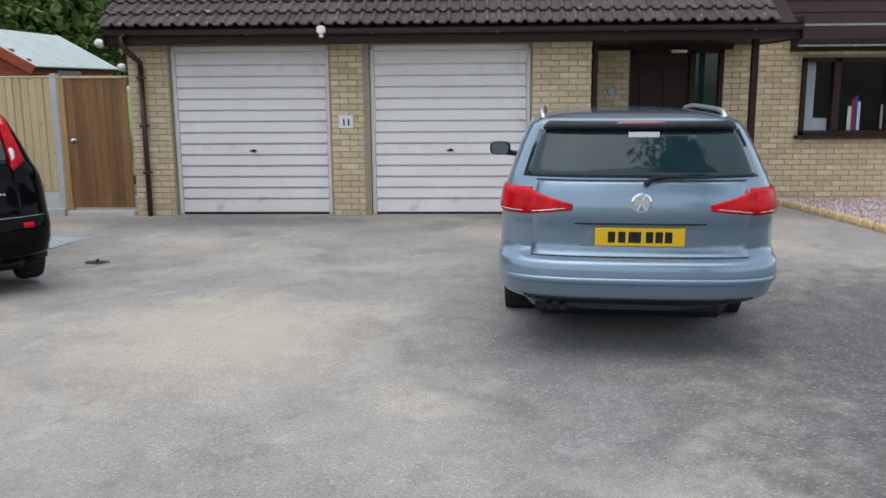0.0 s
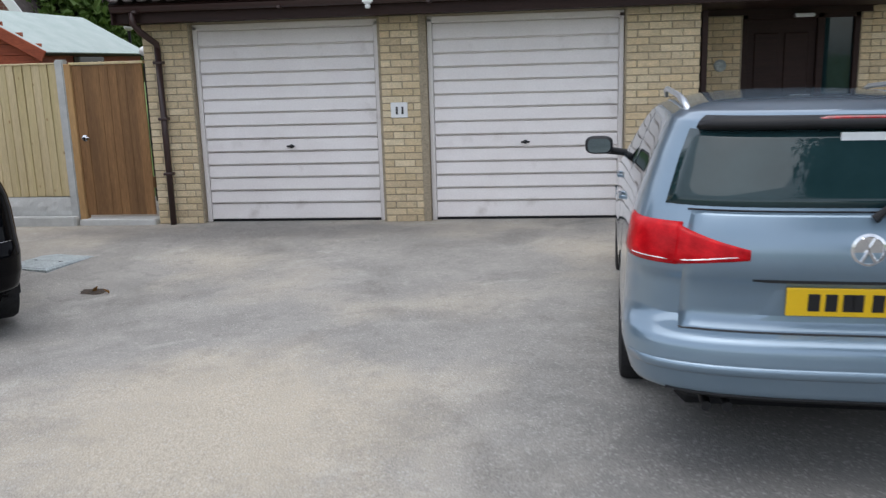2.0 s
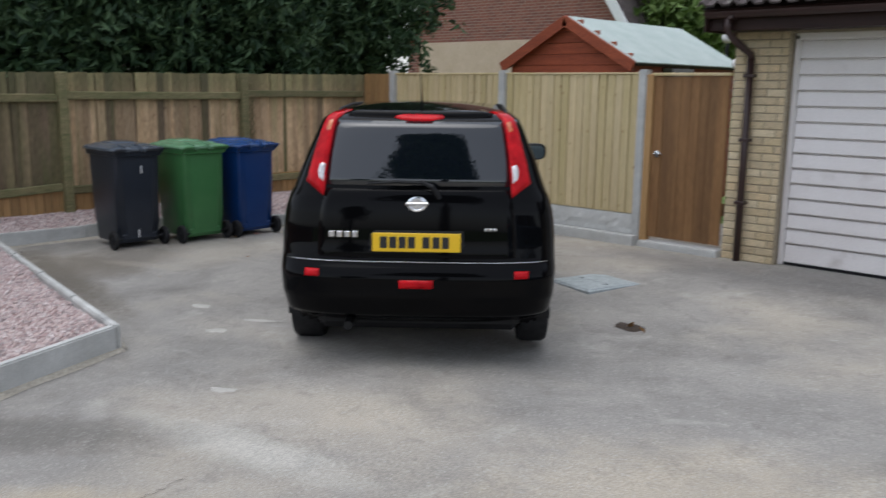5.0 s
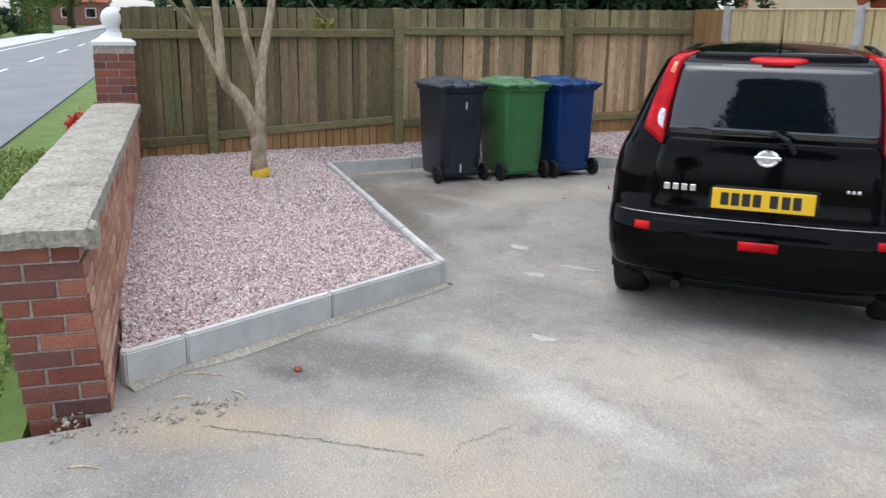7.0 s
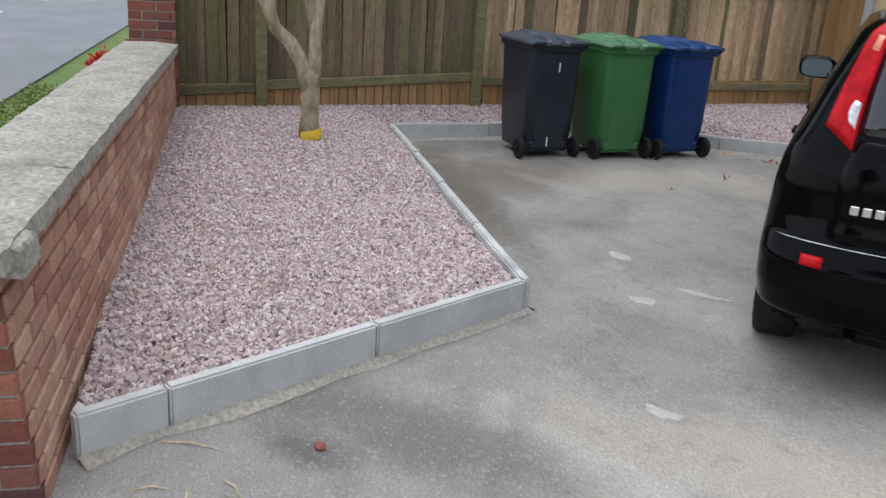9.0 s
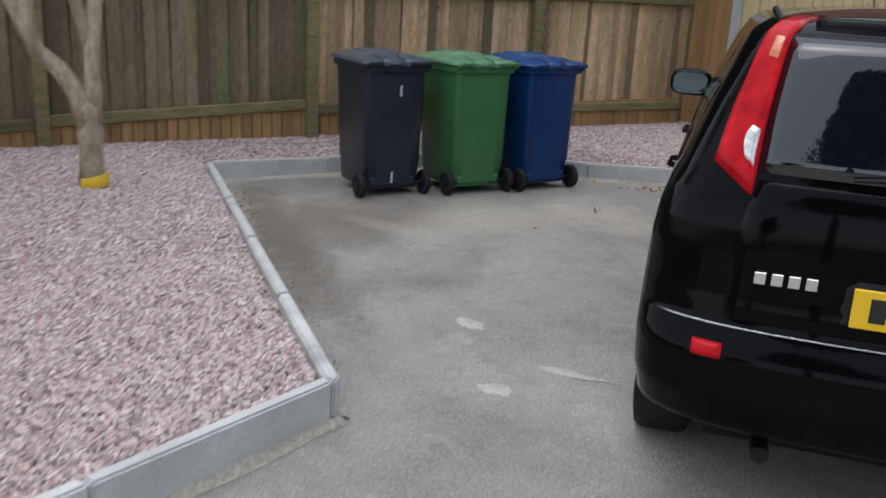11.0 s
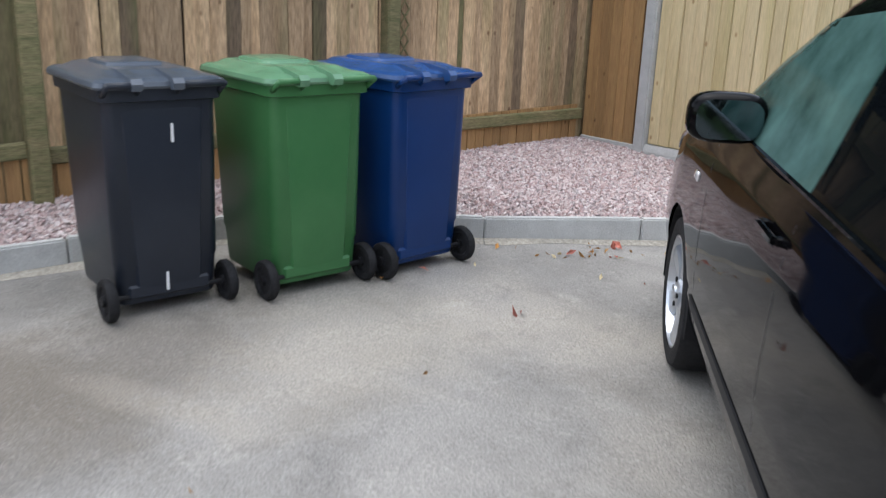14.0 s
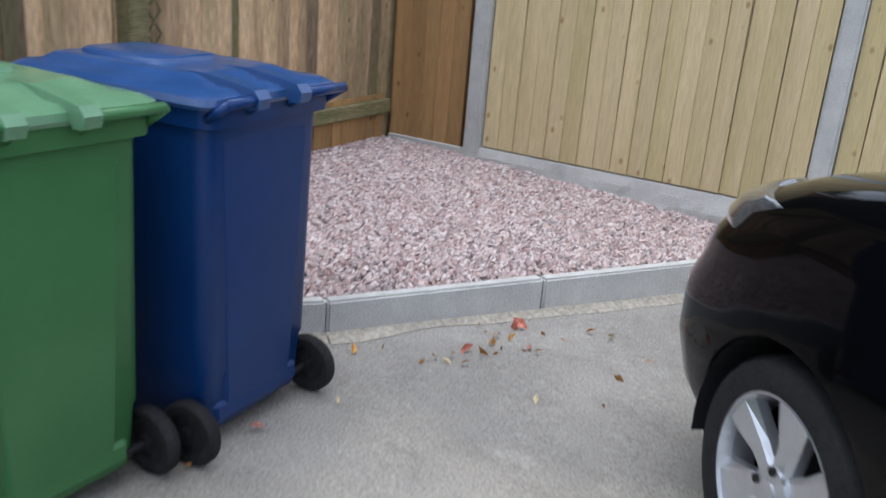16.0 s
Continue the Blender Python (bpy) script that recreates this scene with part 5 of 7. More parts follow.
def wheelie_bin(x, y, yaw, paint, label, scuffs):
    t = thing("wheelie_bin", label, "wheelie bin", pose(x, y, ground_z(x, y), 0, 0, yaw), "row of bins")
    b = rounded(bmesh.new(), [(0.055, 0.245, 0.222, 0.0), (0.07, 0.25, 0.226, 0.0), (0.22, 0.262, 0.234, -0.002), (0.23, 0.268, 0.238, -0.002), (0.90, 0.300, 0.246, -0.02), (0.955, 0.305, 0.250, -0.02)], 0.045)
    # recess of the body over the axle
    smooth_by(part("body", b, M[paint], t))
    b = rounded(bmesh.new(), [(0.925, 0.312, 0.255, -0.02), (0.93, 0.328, 0.264, -0.02), (0.985, 0.332, 0.268, -0.02), (0.992, 0.322, 0.26, -0.02)], 0.045)
    smooth_by(part("rim", b, M[paint], t))
    b = rounded(bmesh.new(), [(0.985, 0.335, 0.272, -0.025), (0.98, 0.345, 0.283, -0.025), (0.99, 0.35, 0.287, -0.025), (1.008, 0.346, 0.282, -0.025), (1.020, 0.326, 0.262, -0.03), (1.024, 0.285, 0.225, -0.04), (1.042, 0.25, 0.19, -0.06), (1.046, 0.23, 0.172, -0.06)], 0.05)
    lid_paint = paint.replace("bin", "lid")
    lid = smooth_by(part("lid", b, M[lid_paint], t, "lid with the sky's sheen in its colour"))
    for yy in (-0.155, 0.02):
        bb = bmesh.new()
        prof = [(0.10, 1.046), (0.10, 1.015), (0.31, 1.012), (0.335, 0.975), (0.365, 0.978), (0.372, 1.005), (0.355, 1.026), (0.30, 1.036), (0.20, 1.050)]
        rows = [[bb.verts.new((px, yy + w, pz)) for px, pz in prof] for w in (0.0, 0.048)]
        for i in range(len(prof)):
            j = (i + 1) % len(prof)
            bb.faces.new((rows[0][i], rows[0][j], rows[1][j], rows[1][i]))
        bb.faces.new(rows[0][::-1])
        bb.faces.new(rows[1])
        bmesh.ops.recalc_face_normals(bb, faces=bb.faces)
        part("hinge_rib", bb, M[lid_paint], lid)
    pb_ = bmesh.new()
    rows = []
    for z, w in ((0.10, 0.135), (0.16, 0.14), (0.5, 0.155), (0.86, 0.17), (0.90, 0.175)):
        fx = 0.266 + 0.014 * (z - 0.23) / 0.67
        up = -0.002 if z in (0.10, 0.90) else 0.004
        rows.append([pb_.verts.new((fx + d, yy, z)) for yy, d in ((-w - 0.012, -0.01), (-w, up), (-w * 0.6, up + 0.001), (w * 0.6, up + 0.001), (w, up), (w + 0.012, -0.01))])
    for r0, r1 in zip(rows, rows[1:]):
        for j in range(5):
            pb_.faces.new((r0[j], r0[j + 1], r1[j + 1], r1[j]))
    bmesh.ops.recalc_face_normals(pb_, faces=pb_.faces)
    smooth_by(part("raised_panel", pb_, M[paint], t), 25)
    lp = rounded(bmesh.new(), [(1.044, 0.15, 0.13, -0.12), (1.056, 0.145, 0.125, -0.12), (1.060, 0.135, 0.115, -0.12)], 0.04)
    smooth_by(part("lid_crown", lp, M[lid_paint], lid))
    for y0, y1 in ((-0.25, -0.115), (0.06, 0.25)):
        bb = bmesh.new()
        rod(bb, (0.352, y0, 1.0), (0.352, y1, 1.0), 0.014, None, 10)
        for yy in (y0, y1):
            rod(bb, (0.29, yy, 0.955), (0.356, yy, 1.0), 0.013, None, 8)
        part("handle", bb, M[paint], t, smooth=True)
    for yy in (-0.235, 0.235):
        part("lug", rod(bmesh.new(), (-0.30, yy - 0.012, 1.0), (-0.30, yy + 0.012, 1.0), 0.022, None, 10), M[paint], t)
    part("axle", rod(bmesh.new(), (0.250, -0.28, 0.091), (0.250, 0.28, 0.091), 0.011, None, 10), M["black_trim"], t)
    part("axle_housing", boxed(0.22, 0.265, -0.19, 0.19, 0.075, 0.14, 0.012), M[paint], t)
    for s in (-1, 1):
        prof = [(0.02, -0.014), (0.055, -0.010), (0.063, -0.022), (0.083, -0.022), (0.091, -0.012), (0.091, 0.012), (0.083, 0.022), (0.063, 0.022), (0.055, 0.010), (0.02, 0.014)]
        w = part("wheel", lathe(bmesh.new(), prof, 28, pose(0.250, s * 0.275, 0.091, 90)), M["rubber"], t)
        smooth_by(w, 40)
        part("hub", lathe(bmesh.new(), [(0.022, -0.03), (0.022, 0.03)], 12, pose(0.250, s * 0.275, 0.091, 90)), M["black_trim"], w)
    for sy, sz, h in scuffs:
        hx = 0.268 + 0.014 * (sz - 0.23) / 0.67
        part("paint_scuff", boxed(hx - 0.002, hx + 0.010, sy, sy + 0.012, sz, sz + h, 0.002), M["white"], t, "white paint scuff")
    for o in t.children_recursive:
        for v in o.data.vertices:
            v.co.y *= 0.93
            if v.co.z > 0.2:
                v.co.z = 0.2 + (v.co.z - 0.2) * 0.95
    return t


wheelie_bin(-7.93, 7.93, -2, "bin_grey", "dark grey wheeled bin with white paint scuffs", ((0.03, 0.75, 0.08), (-0.02, 0.10, 0.08)))
wheelie_bin(-7.80, 8.57, -1, "bin_green", "green wheeled bin with closed lid", ())
wheelie_bin(-7.76, 9.15, 3, "bin_blue", "dark blue wheeled bin with closed lid", ())

# ---- cars ----


class Shell:
    """A car body as stacked plan outlines: rows of height, half width, rear and front."""

    def __init__(self, rows, rc, rf, p=3.6, q=2.4):
        self.r = np.array(rows)
        self.rc, self.rf, self.p, self.q = rc, rf, p, q

    def at(self, z):
        r = self.r
        return [float(np.interp(z, r[:, 0], r[:, i])) for i in (1, 2, 3)]

    def rear(self, z, f):
        w, a, _ = self.at(z)
        k = min(1.0, abs(f))
        return Vector((w * f, a + self.rc * (1 - (1 - k ** self.p) ** (1 / self.p)), z))

    def side(self, z, y, s):
        w, a, b = self.at(z)
        x = w
        u = (y - a) / self.rc
        if u < 1:
            x *= max(0.0, 1 - max(0.0, 1 - u) ** self.p) ** (1 / self.p)
        u = (b - y) / self.rf
        if u < 1:
            x *= max(0.0, 1 - max(0.0, 1 - u) ** self.q) ** (1 / self.q)
        return Vector((s * x, y, z))

    def outline(self, z, n_r=12, n_s=46, n_f=12):
        w, a, b = self.at(z)
        rf = min(self.rf, (b - a) * 0.5)
        rc = min(self.rc, (b - a) * 0.4)
        pts = []
        for i in range(n_r):
            k = math.sin(0.5 * math.pi * i / n_r)
            pts.append((w * k, a + rc * (1 - (1 - k ** self.p) ** (1 / self.p))))
        for i in range(n_s):
            pts.append((w, a + rc + (b - rf - a - rc) * i / (n_s - 1)))
        for i in range(n_f - 1, -1, -1):
            k = math.sin(0.5 * math.pi * i / n_f)
            pts.append((w * k, b - rf * (1 - (1 - k ** self.q) ** (1 / self.q))))
        return pts

    def body(self, zs, axles, arch):
        bm = bmesh.new()
        rings = []
        for z in zs:
            half = self.outline(z)
            full = [(x, y) for x, y in half] + [(-x, y) for x, y in half[-2:0:-1]]
            rings.append([bm.verts.new((x, y, z)) for x, y in full])
        n = len(rings[0])
        fs = []
        for a, b in zip(rings, rings[1:]):
            for j in range(n):
                fs.append(bm.faces.new((a[j], a[(j + 1) % n], b[(j + 1) % n], b[j])))
        bm.faces.new(rings[-1])
        inner = set()
        for v in bm.verts:
            for ay, az in axles:
                if math.hypot(v.co.y - ay, v.co.z - az) < arch and abs(v.co.x) > 0.45:
                    inner.add(v)
        dead = [f for f in fs if all(v in inner for v in f.verts)]
        bmesh.ops.delete(bm, geom=dead, context='FACES')
        for v in list(bm.verts):
            if not v.link_faces:
                bm.verts.remove(v)
            elif v in inner:
                for ay, az in axles:
                    d = math.hypot(v.co.y - ay, v.co.z - az)
                    if d < arch:
                        v.co.y, v.co.z = ay + (v.co.y - ay) * arch / d, az + (v.co.z - az) * arch / d
        bmesh.ops.recalc_face_normals(bm, faces=bm.faces)
        return bm


def patch(fn, us, vs, out=0.006, sink=0.012):
    """A thin curved panel on fn(u, v), proud of it, with a rim."""
    g = [[fn(u, v) for v in vs] for u in us]
    bm = bmesh.new()
    top, low = [], []
    for i in range(len(us)):
        tr_, lr_ = [], []
        for j in range(len(vs)):
            du = g[min(i + 1, len(us) - 1)][j] - g[max(i - 1, 0)][j]
            dv = g[i][min(j + 1, len(vs) - 1)] - g[i][max(j - 1, 0)]
            nn = du.cross(dv)
            nn = nn.normalized() if nn.length > 1e-9 else Vector((0, 0, 0))
            c = g[i][j] - Vector((0, 2.0, 0.6))
            if nn.dot(c) < 0:
                nn = -nn
            edge = i in (0, len(us) - 1) or j in (0, len(vs) - 1)
            tr_.append(bm.verts.new(g[i][j] + nn * out * (0.45 if edge else 1)))
            lr_.append(g[i][j] - nn * sink)
        top.append(tr_)
        low.append(lr_)
    for i in range(len(us) - 1):
        for j in range(len(vs) - 1):
            bm.faces.new((top[i][j], top[i + 1][j], top[i + 1][j + 1], top[i][j + 1]))
    nu, nv = len(us), len(vs)
    loop = [(i, 0) for i in range(nu)] + [(nu - 1, j) for j in range(1, nv)] + [(i, nv - 1) for i in range(nu - 2, -1, -1)] + [(0, j) for j in range(nv - 2, 0, -1)]
    lv = [bm.verts.new(low[i][j]) for i, j in loop]
    for k in range(len(loop)):
        a, b = loop[k], loop[(k + 1) % len(loop)]
        bm.faces.new((top[a[0]][a[1]], top[b[0]][b[1]], lv[(k + 1) % len(loop)], lv[k]))
    bmesh.ops.recalc_face_normals(bm, faces=bm.faces)
    return bm


def span(a, b, n):
    return [a + (b - a) * i / (n - 1) for i in range(n)]


def road_wheel(t, x, y, s, radius, width, spokes):
    w = radius
    tyre = lathe(bmesh.new(), [(w * 0.735, -width / 2), (w * 0.84, -width / 2 - 0.008), (w * 0.95, -width / 2), (w, -width * 0.36), (w, width * 0.36), (w * 0.95, width / 2), (w * 0.84, width / 2 + 0.008), (w * 0.735, width / 2)], 40, pose(x, y, w, 0, 90, 0), False)
    ty = smooth_by(part("wheel", tyre, M["rubber"], t, "black tyre on a silver alloy wheel"), 40)
    rim = bmesh.new()
    lathe(rim, [(w * 0.735, -0.02), (w * 0.755, 0.0), (w * 0.71, 0.004), (w * 0.68, -0.03), (w * 0.66, -0.09)], 40, None, False)
    for i in range(spokes):
        a = 2 * math.pi * i / spokes
        m = pose(0, 0, 0, 0, 0, math.degrees(a))
        k0, k1 = w * 0.1, w * 0.70
        vs_ = []
        for rr_, hw_, z0_ in ((k0, 0.030, -0.012), (w * 0.35, 0.036, -0.016), (k1, 0.064, -0.006)):
            vs_.append([rim.verts.new(m @ Vector((rr_, sy * hw_, z0_ - dz))) for sy, dz in ((-1, 0.012), (-0.6, 0.0), (0.6, 0.0), (1, 0.012), (1, 0.04), (-1, 0.04))])
        for p_, q_ in zip(vs_, vs_[1:]):
            for j in range(6):
                rim.faces.new((p_[j], p_[(j + 1) % 6], q_[(j + 1) % 6], q_[j]))
    lathe_hub = [(w * 0.19, -0.03), (w * 0.19, -0.004), (w * 0.09, 0.0), (w * 0.085, 0.006), (w * 0.02, 0.008)]
    hub = bmesh.new()
    lathe(hub, lathe_hub, 24)
    for bmx in (rim, hub):
        for v in bmx.verts:
            v.co = pose(x + s * (width / 2 - 0.004), y, w, 0, 90 * s, 0) @ v.co
        bmesh.ops.recalc_face_normals(bmx, faces=bmx.faces)
    part("rim", rim, M["alloy"], ty)
    part("hub_cap", hub, M["alloy"], ty)
    part("brake_disc", lathe(bmesh.new(), [(0.02, -0.006), (w * 0.5, -0.006), (w * 0.5, 0.006), (0.02, 0.006)], 24, pose(x + s * (width / 2 - 0.12), y, w, 0, 90, 0)), M["black_trim"], ty)
    for i in range(4 if spokes == 6 else 5):
        a = 2 * math.pi * i / (4 if spokes == 6 else 5)
        part("wheel_nut", lathe(bmesh.new(), [(0.011, -0.004), (0.011, 0.004)], 8, pose(x + s * (width / 2 - 0.004), y, w, 0, 90 * s, 0) @ Matrix.Translation((0.05 * math.cos(a), 0.05 * math.sin(a), 0.0))), M["black_trim"], ty)


def number_plate(t, y, z, tilt, bars):
    m = pose(0, y, z, tilt)
    p = part("number_plate", boxed(-0.26, 0.26, -0.008, 0.004, -0.0555, 0.0555, 0.003, m), M["plate_yellow"], t, "yellow plate with dark bars")
    for x0 in bars:
        part("bar", boxed(x0, x0 + 0.042, -0.0105, -0.007, -0.034, 0.034, 0.001, m), M["ink"], p)


def mirror(t, x, y, z, s, paint, k=1.0):
    b = bmesh.new()
    bmesh.ops.create_uvsphere(b, u_segments=28, v_segments=16, radius=1.0)
    for v in b.verts:
        e = [math.copysign(abs(c) ** 0.62, c) for c in v.co]
        taper = 1.0 if e[1] < 0 else 1.0 - 0.35 * e[1]
        v.co = Vector((x + e[0] * 0.095 * k * taper, y + e[1] * 0.06, z + e[2] * 0.062 * k * taper))
    mm = smooth_by(part("door_mirror", b, M[paint], t), 60)
    part("mirror_glass", rounded(bmesh.new(), [(0, 0.047 * k, 0.077 * k, 0), (0.004, 0.047 * k, 0.077 * k, 0)], 0.036 * k, 6), M["mirror_glass"], mm).matrix_local = pose(x, y - 0.059, z, 90) @ pose(0, 0, 0, 0, 0, 90)
    part("stalk", rod(bmesh.new(), (x - s * 0.20, y + 0.03, z - 0.06), (x, y + 0.02, z - 0.03), 0.022, 0.03, 10), M["black_trim"], mm)


def car_underside(t, w, y0, y1, z0, z1):
    part("underbody", boxed(-w, w, y0, y1, z0, z1, 0.05), M["black_trim"], t)



def arch_liner(t, x, y, z, s, r, depth):
    b = lathe(bmesh.new(), [(r - 0.003, -depth), (r + 0.005, depth * 0.75), (r - 0.002, depth * 0.78), (r - 0.009, -depth)], 40, pose(x, y, z, 0, 90 * s, 0), False)
    bmesh.ops.delete(b, geom=[v for v in b.verts if v.co.z < z - 0.06], context='VERTS')
    part("arch_liner", b, M["black_trim"], t)


# black hatchback
NB_ = Shell([(0.2, 0.74, 0.34, 3.945), (0.28, 0.8, 0.2, 4.045), (0.33, 0.82, 0.05, 4.085), (0.45, 0.838, 0, 4.125), (0.57, 0.845, 0, 4.115), (0.6, 0.845, 0.012, 4.105), (0.66, 0.845, 0.055, 4.065), (0.75, 0.842, 0.075, 4.025), (0.86, 0.836, 0.085, 3.925),
             (0.95, 0.822, 0.095, 3.705), (1.02, 0.8, 0.11, 3.445), (1.07, 0.776, 0.135, 3.25), (1.25, 0.712, 0.205, 2.98), (1.42, 0.642, 0.275, 2.66), (1.475, 0.615, 0.305, 2.45), (1.51, 0.565, 0.39, 2.2), (1.535, 0.45, 0.6, 1.95), (1.552, 0.28, 0.85, 1.7), (1.558, 0.1, 1.05, 1.45)], 0.34, 0.52, 3.6, 3.3)
NYAW = 42.2
nm = thing("black_hatchback", "parked black five-door hatchback, glossy paint", "car", pose(-3.30, 7.40, -0.055, 0, 0, NYAW) @ pose(0, 0, 0, 1.0))
zs = sorted(set([round(z, 3) for z in np.concatenate([np.linspace(0.20, 1.0, 46), np.linspace(1.0, 1.47, 24), np.linspace(1.47, 1.558, 14)])]))
NAX = [(0.70, 0.30), (3.34, 0.30)]
smooth_by(part("body", NB_.body(zs, NAX, 0.345), M["black_paint"], nm), 40)
car_underside(nm, 0.64, 0.30, 3.8, 0.165, 0.5)
for ay, az in NAX:
    for s in (-1, 1):
        road_wheel(nm, s * 0.735, ay, s, 0.30, 0.185, 6)
        arch_liner(nm, s * 0.73, ay, az, s, 0.345, 0.128)
part("rear_window", patch(lambda z, f: NB_.rear(z, f * (0.705 + 0.115 * (z - 1.08) / 0.39)), span(1.10, 1.47, 10), span(-1, 1, 28)), M["dark_glass"], nm, "dark tinted rear window", smooth=True)
for s in (-1, 1):
    def lamp_fn(u, v, s=s):
        z = 1.035 + 0.485 * u + 0.075 * v * (1 - u)
        return NB_.rear(z, s * ((0.705 + 0.125 * u) + (0.175 - 0.07 * u) * v))
    lamp_ = part("tail_lamp", patch(lamp_fn, span(0, 1, 18), span(0, 1, 8), 0.020), M["red_lens"], nm, "tall red tail lamp", smooth=True)
    part("reverse_lens", patch(lambda u, v: lamp_fn(0.13 + 0.24 * u, 0.06 + 0.42 * v * (1 - (2 * u - 1) ** 2 * 0.5)), span(0, 1, 8), span(0, 1, 6), 0.024), M["clear_lens"], lamp_, smooth=True)
    part("amber_lens", patch(lambda u, v: lamp_fn(0.72 + 0.18 * u, 0.06 + 0.5 * v), span(0, 1, 6), span(0, 1, 6), 0.022), M["amber_lens"], lamp_, smooth=True)
    part("reflector", patch(lambda z, f: NB_.rear(z, f * s), span(0.57, 0.612, 4), span(0.685, 0.785, 6), 0.008), M["red_lens"], nm, "small red reflector", smooth=True)
part("fog_lamp", patch(lambda z, f: NB_.rear(z, f), span(0.51, 0.56, 4), span(-0.12, 0.12, 8), 0.008), M["red_lens"], nm, "central red fog lamp", smooth=True)
part("brake_lamp", patch(lambda u, f: NB_.rear(1.492 + 0.02 * u * (1 - 0.8 * abs(f) ** 2.2), f * 0.25), span(-1, 1, 5), span(-1, 1, 16), 0.012), M["red_lens"], nm, "high red brake lamp", smooth=True)
part("chrome_strip", patch(lambda z, f: NB_.rear(z, f), span(0.655, 0.659, 3), span(-0.92, 0.92, 30), 0.006), M["chrome"], nm, "thin bright bumper strip", smooth=True)
part("tailgate", patch(lambda z, f: NB_.rear(z, f), [0.68] + span(0.69, 1.07, 12) + [1.08], span(-0.70, 0.70, 26), 0.007), M["black_paint"], nm, smooth=True)
part("plate_recess", patch(lambda z, f: NB_.rear(z, f), span(0.70, 0.862, 5), span(-0.36, 0.36, 12), 0.010), M["black_trim"], nm)
number_plate(nm, 0.048, 0.778, -4, (-0.215, -0.16, -0.105, -0.05, 0.035, 0.095, 0.15))
bd = bmesh.new()
lathe(bd, [(0.046, 0), (0.05, 0.006), (0.04, 0.009), (0.034, 0.004)], 28, pose(0, 0.095, 1.0, 90) @ Matrix.Diagonal((1.15, 0.92, 1, 1)))
box(bd, -0.068, 0.068, 0.082, 0.095, 0.99, 1.01, 0.004)
part("badge", bd, M["chrome"], nm, "round chrome badge with a bar")
for k in range(4):
    part("model_letter", boxed(-0.52 + k * 0.046, -0.52 + k * 0.046 + 0.032, 0.068, 0.09, 0.800, 0.836, 0.002), M["chrome"], nm)
for k in range(3):
    part("trim_letter", boxed(0.40 + k * 0.026, 0.418 + k * 0.026, 0.078, 0.09, 0.845, 0.862, 0.002), M["chrome"], nm)
wp = bmesh.new()
tube(wp, [(0.13, 0.12, 1.03), (0.09, 0.105, 1.10), (0.02, 0.125, 1.13)], [0.016, 0.014, 0.01], 8)
tube(wp, [(0.04, 0.135, 1.118), (-0.12, 0.14, 1.125), (-0.30, 0.145, 1.11)], [0.010, 0.012, 0.006], 6)
part("wiper", wp, M["black_trim"], nm)
part("spoiler", patch(lambda z, f: NB_.rear(z, f) + Vector((0, -0.045, 0)), span(1.512, 1.53, 4), span(-0.80, 0.80, 20), 0.012, 0.05), M["black_paint"], nm, smooth=True)
an = bmesh.new()
tube(an, [(0.0, 0.62, 1.535), (0.0, 0.55, 1.62), (0.0, 0.42, 1.76)], [0.009, 0.004, 0.002], 6)
part("aerial", an, M["black_trim"], nm)
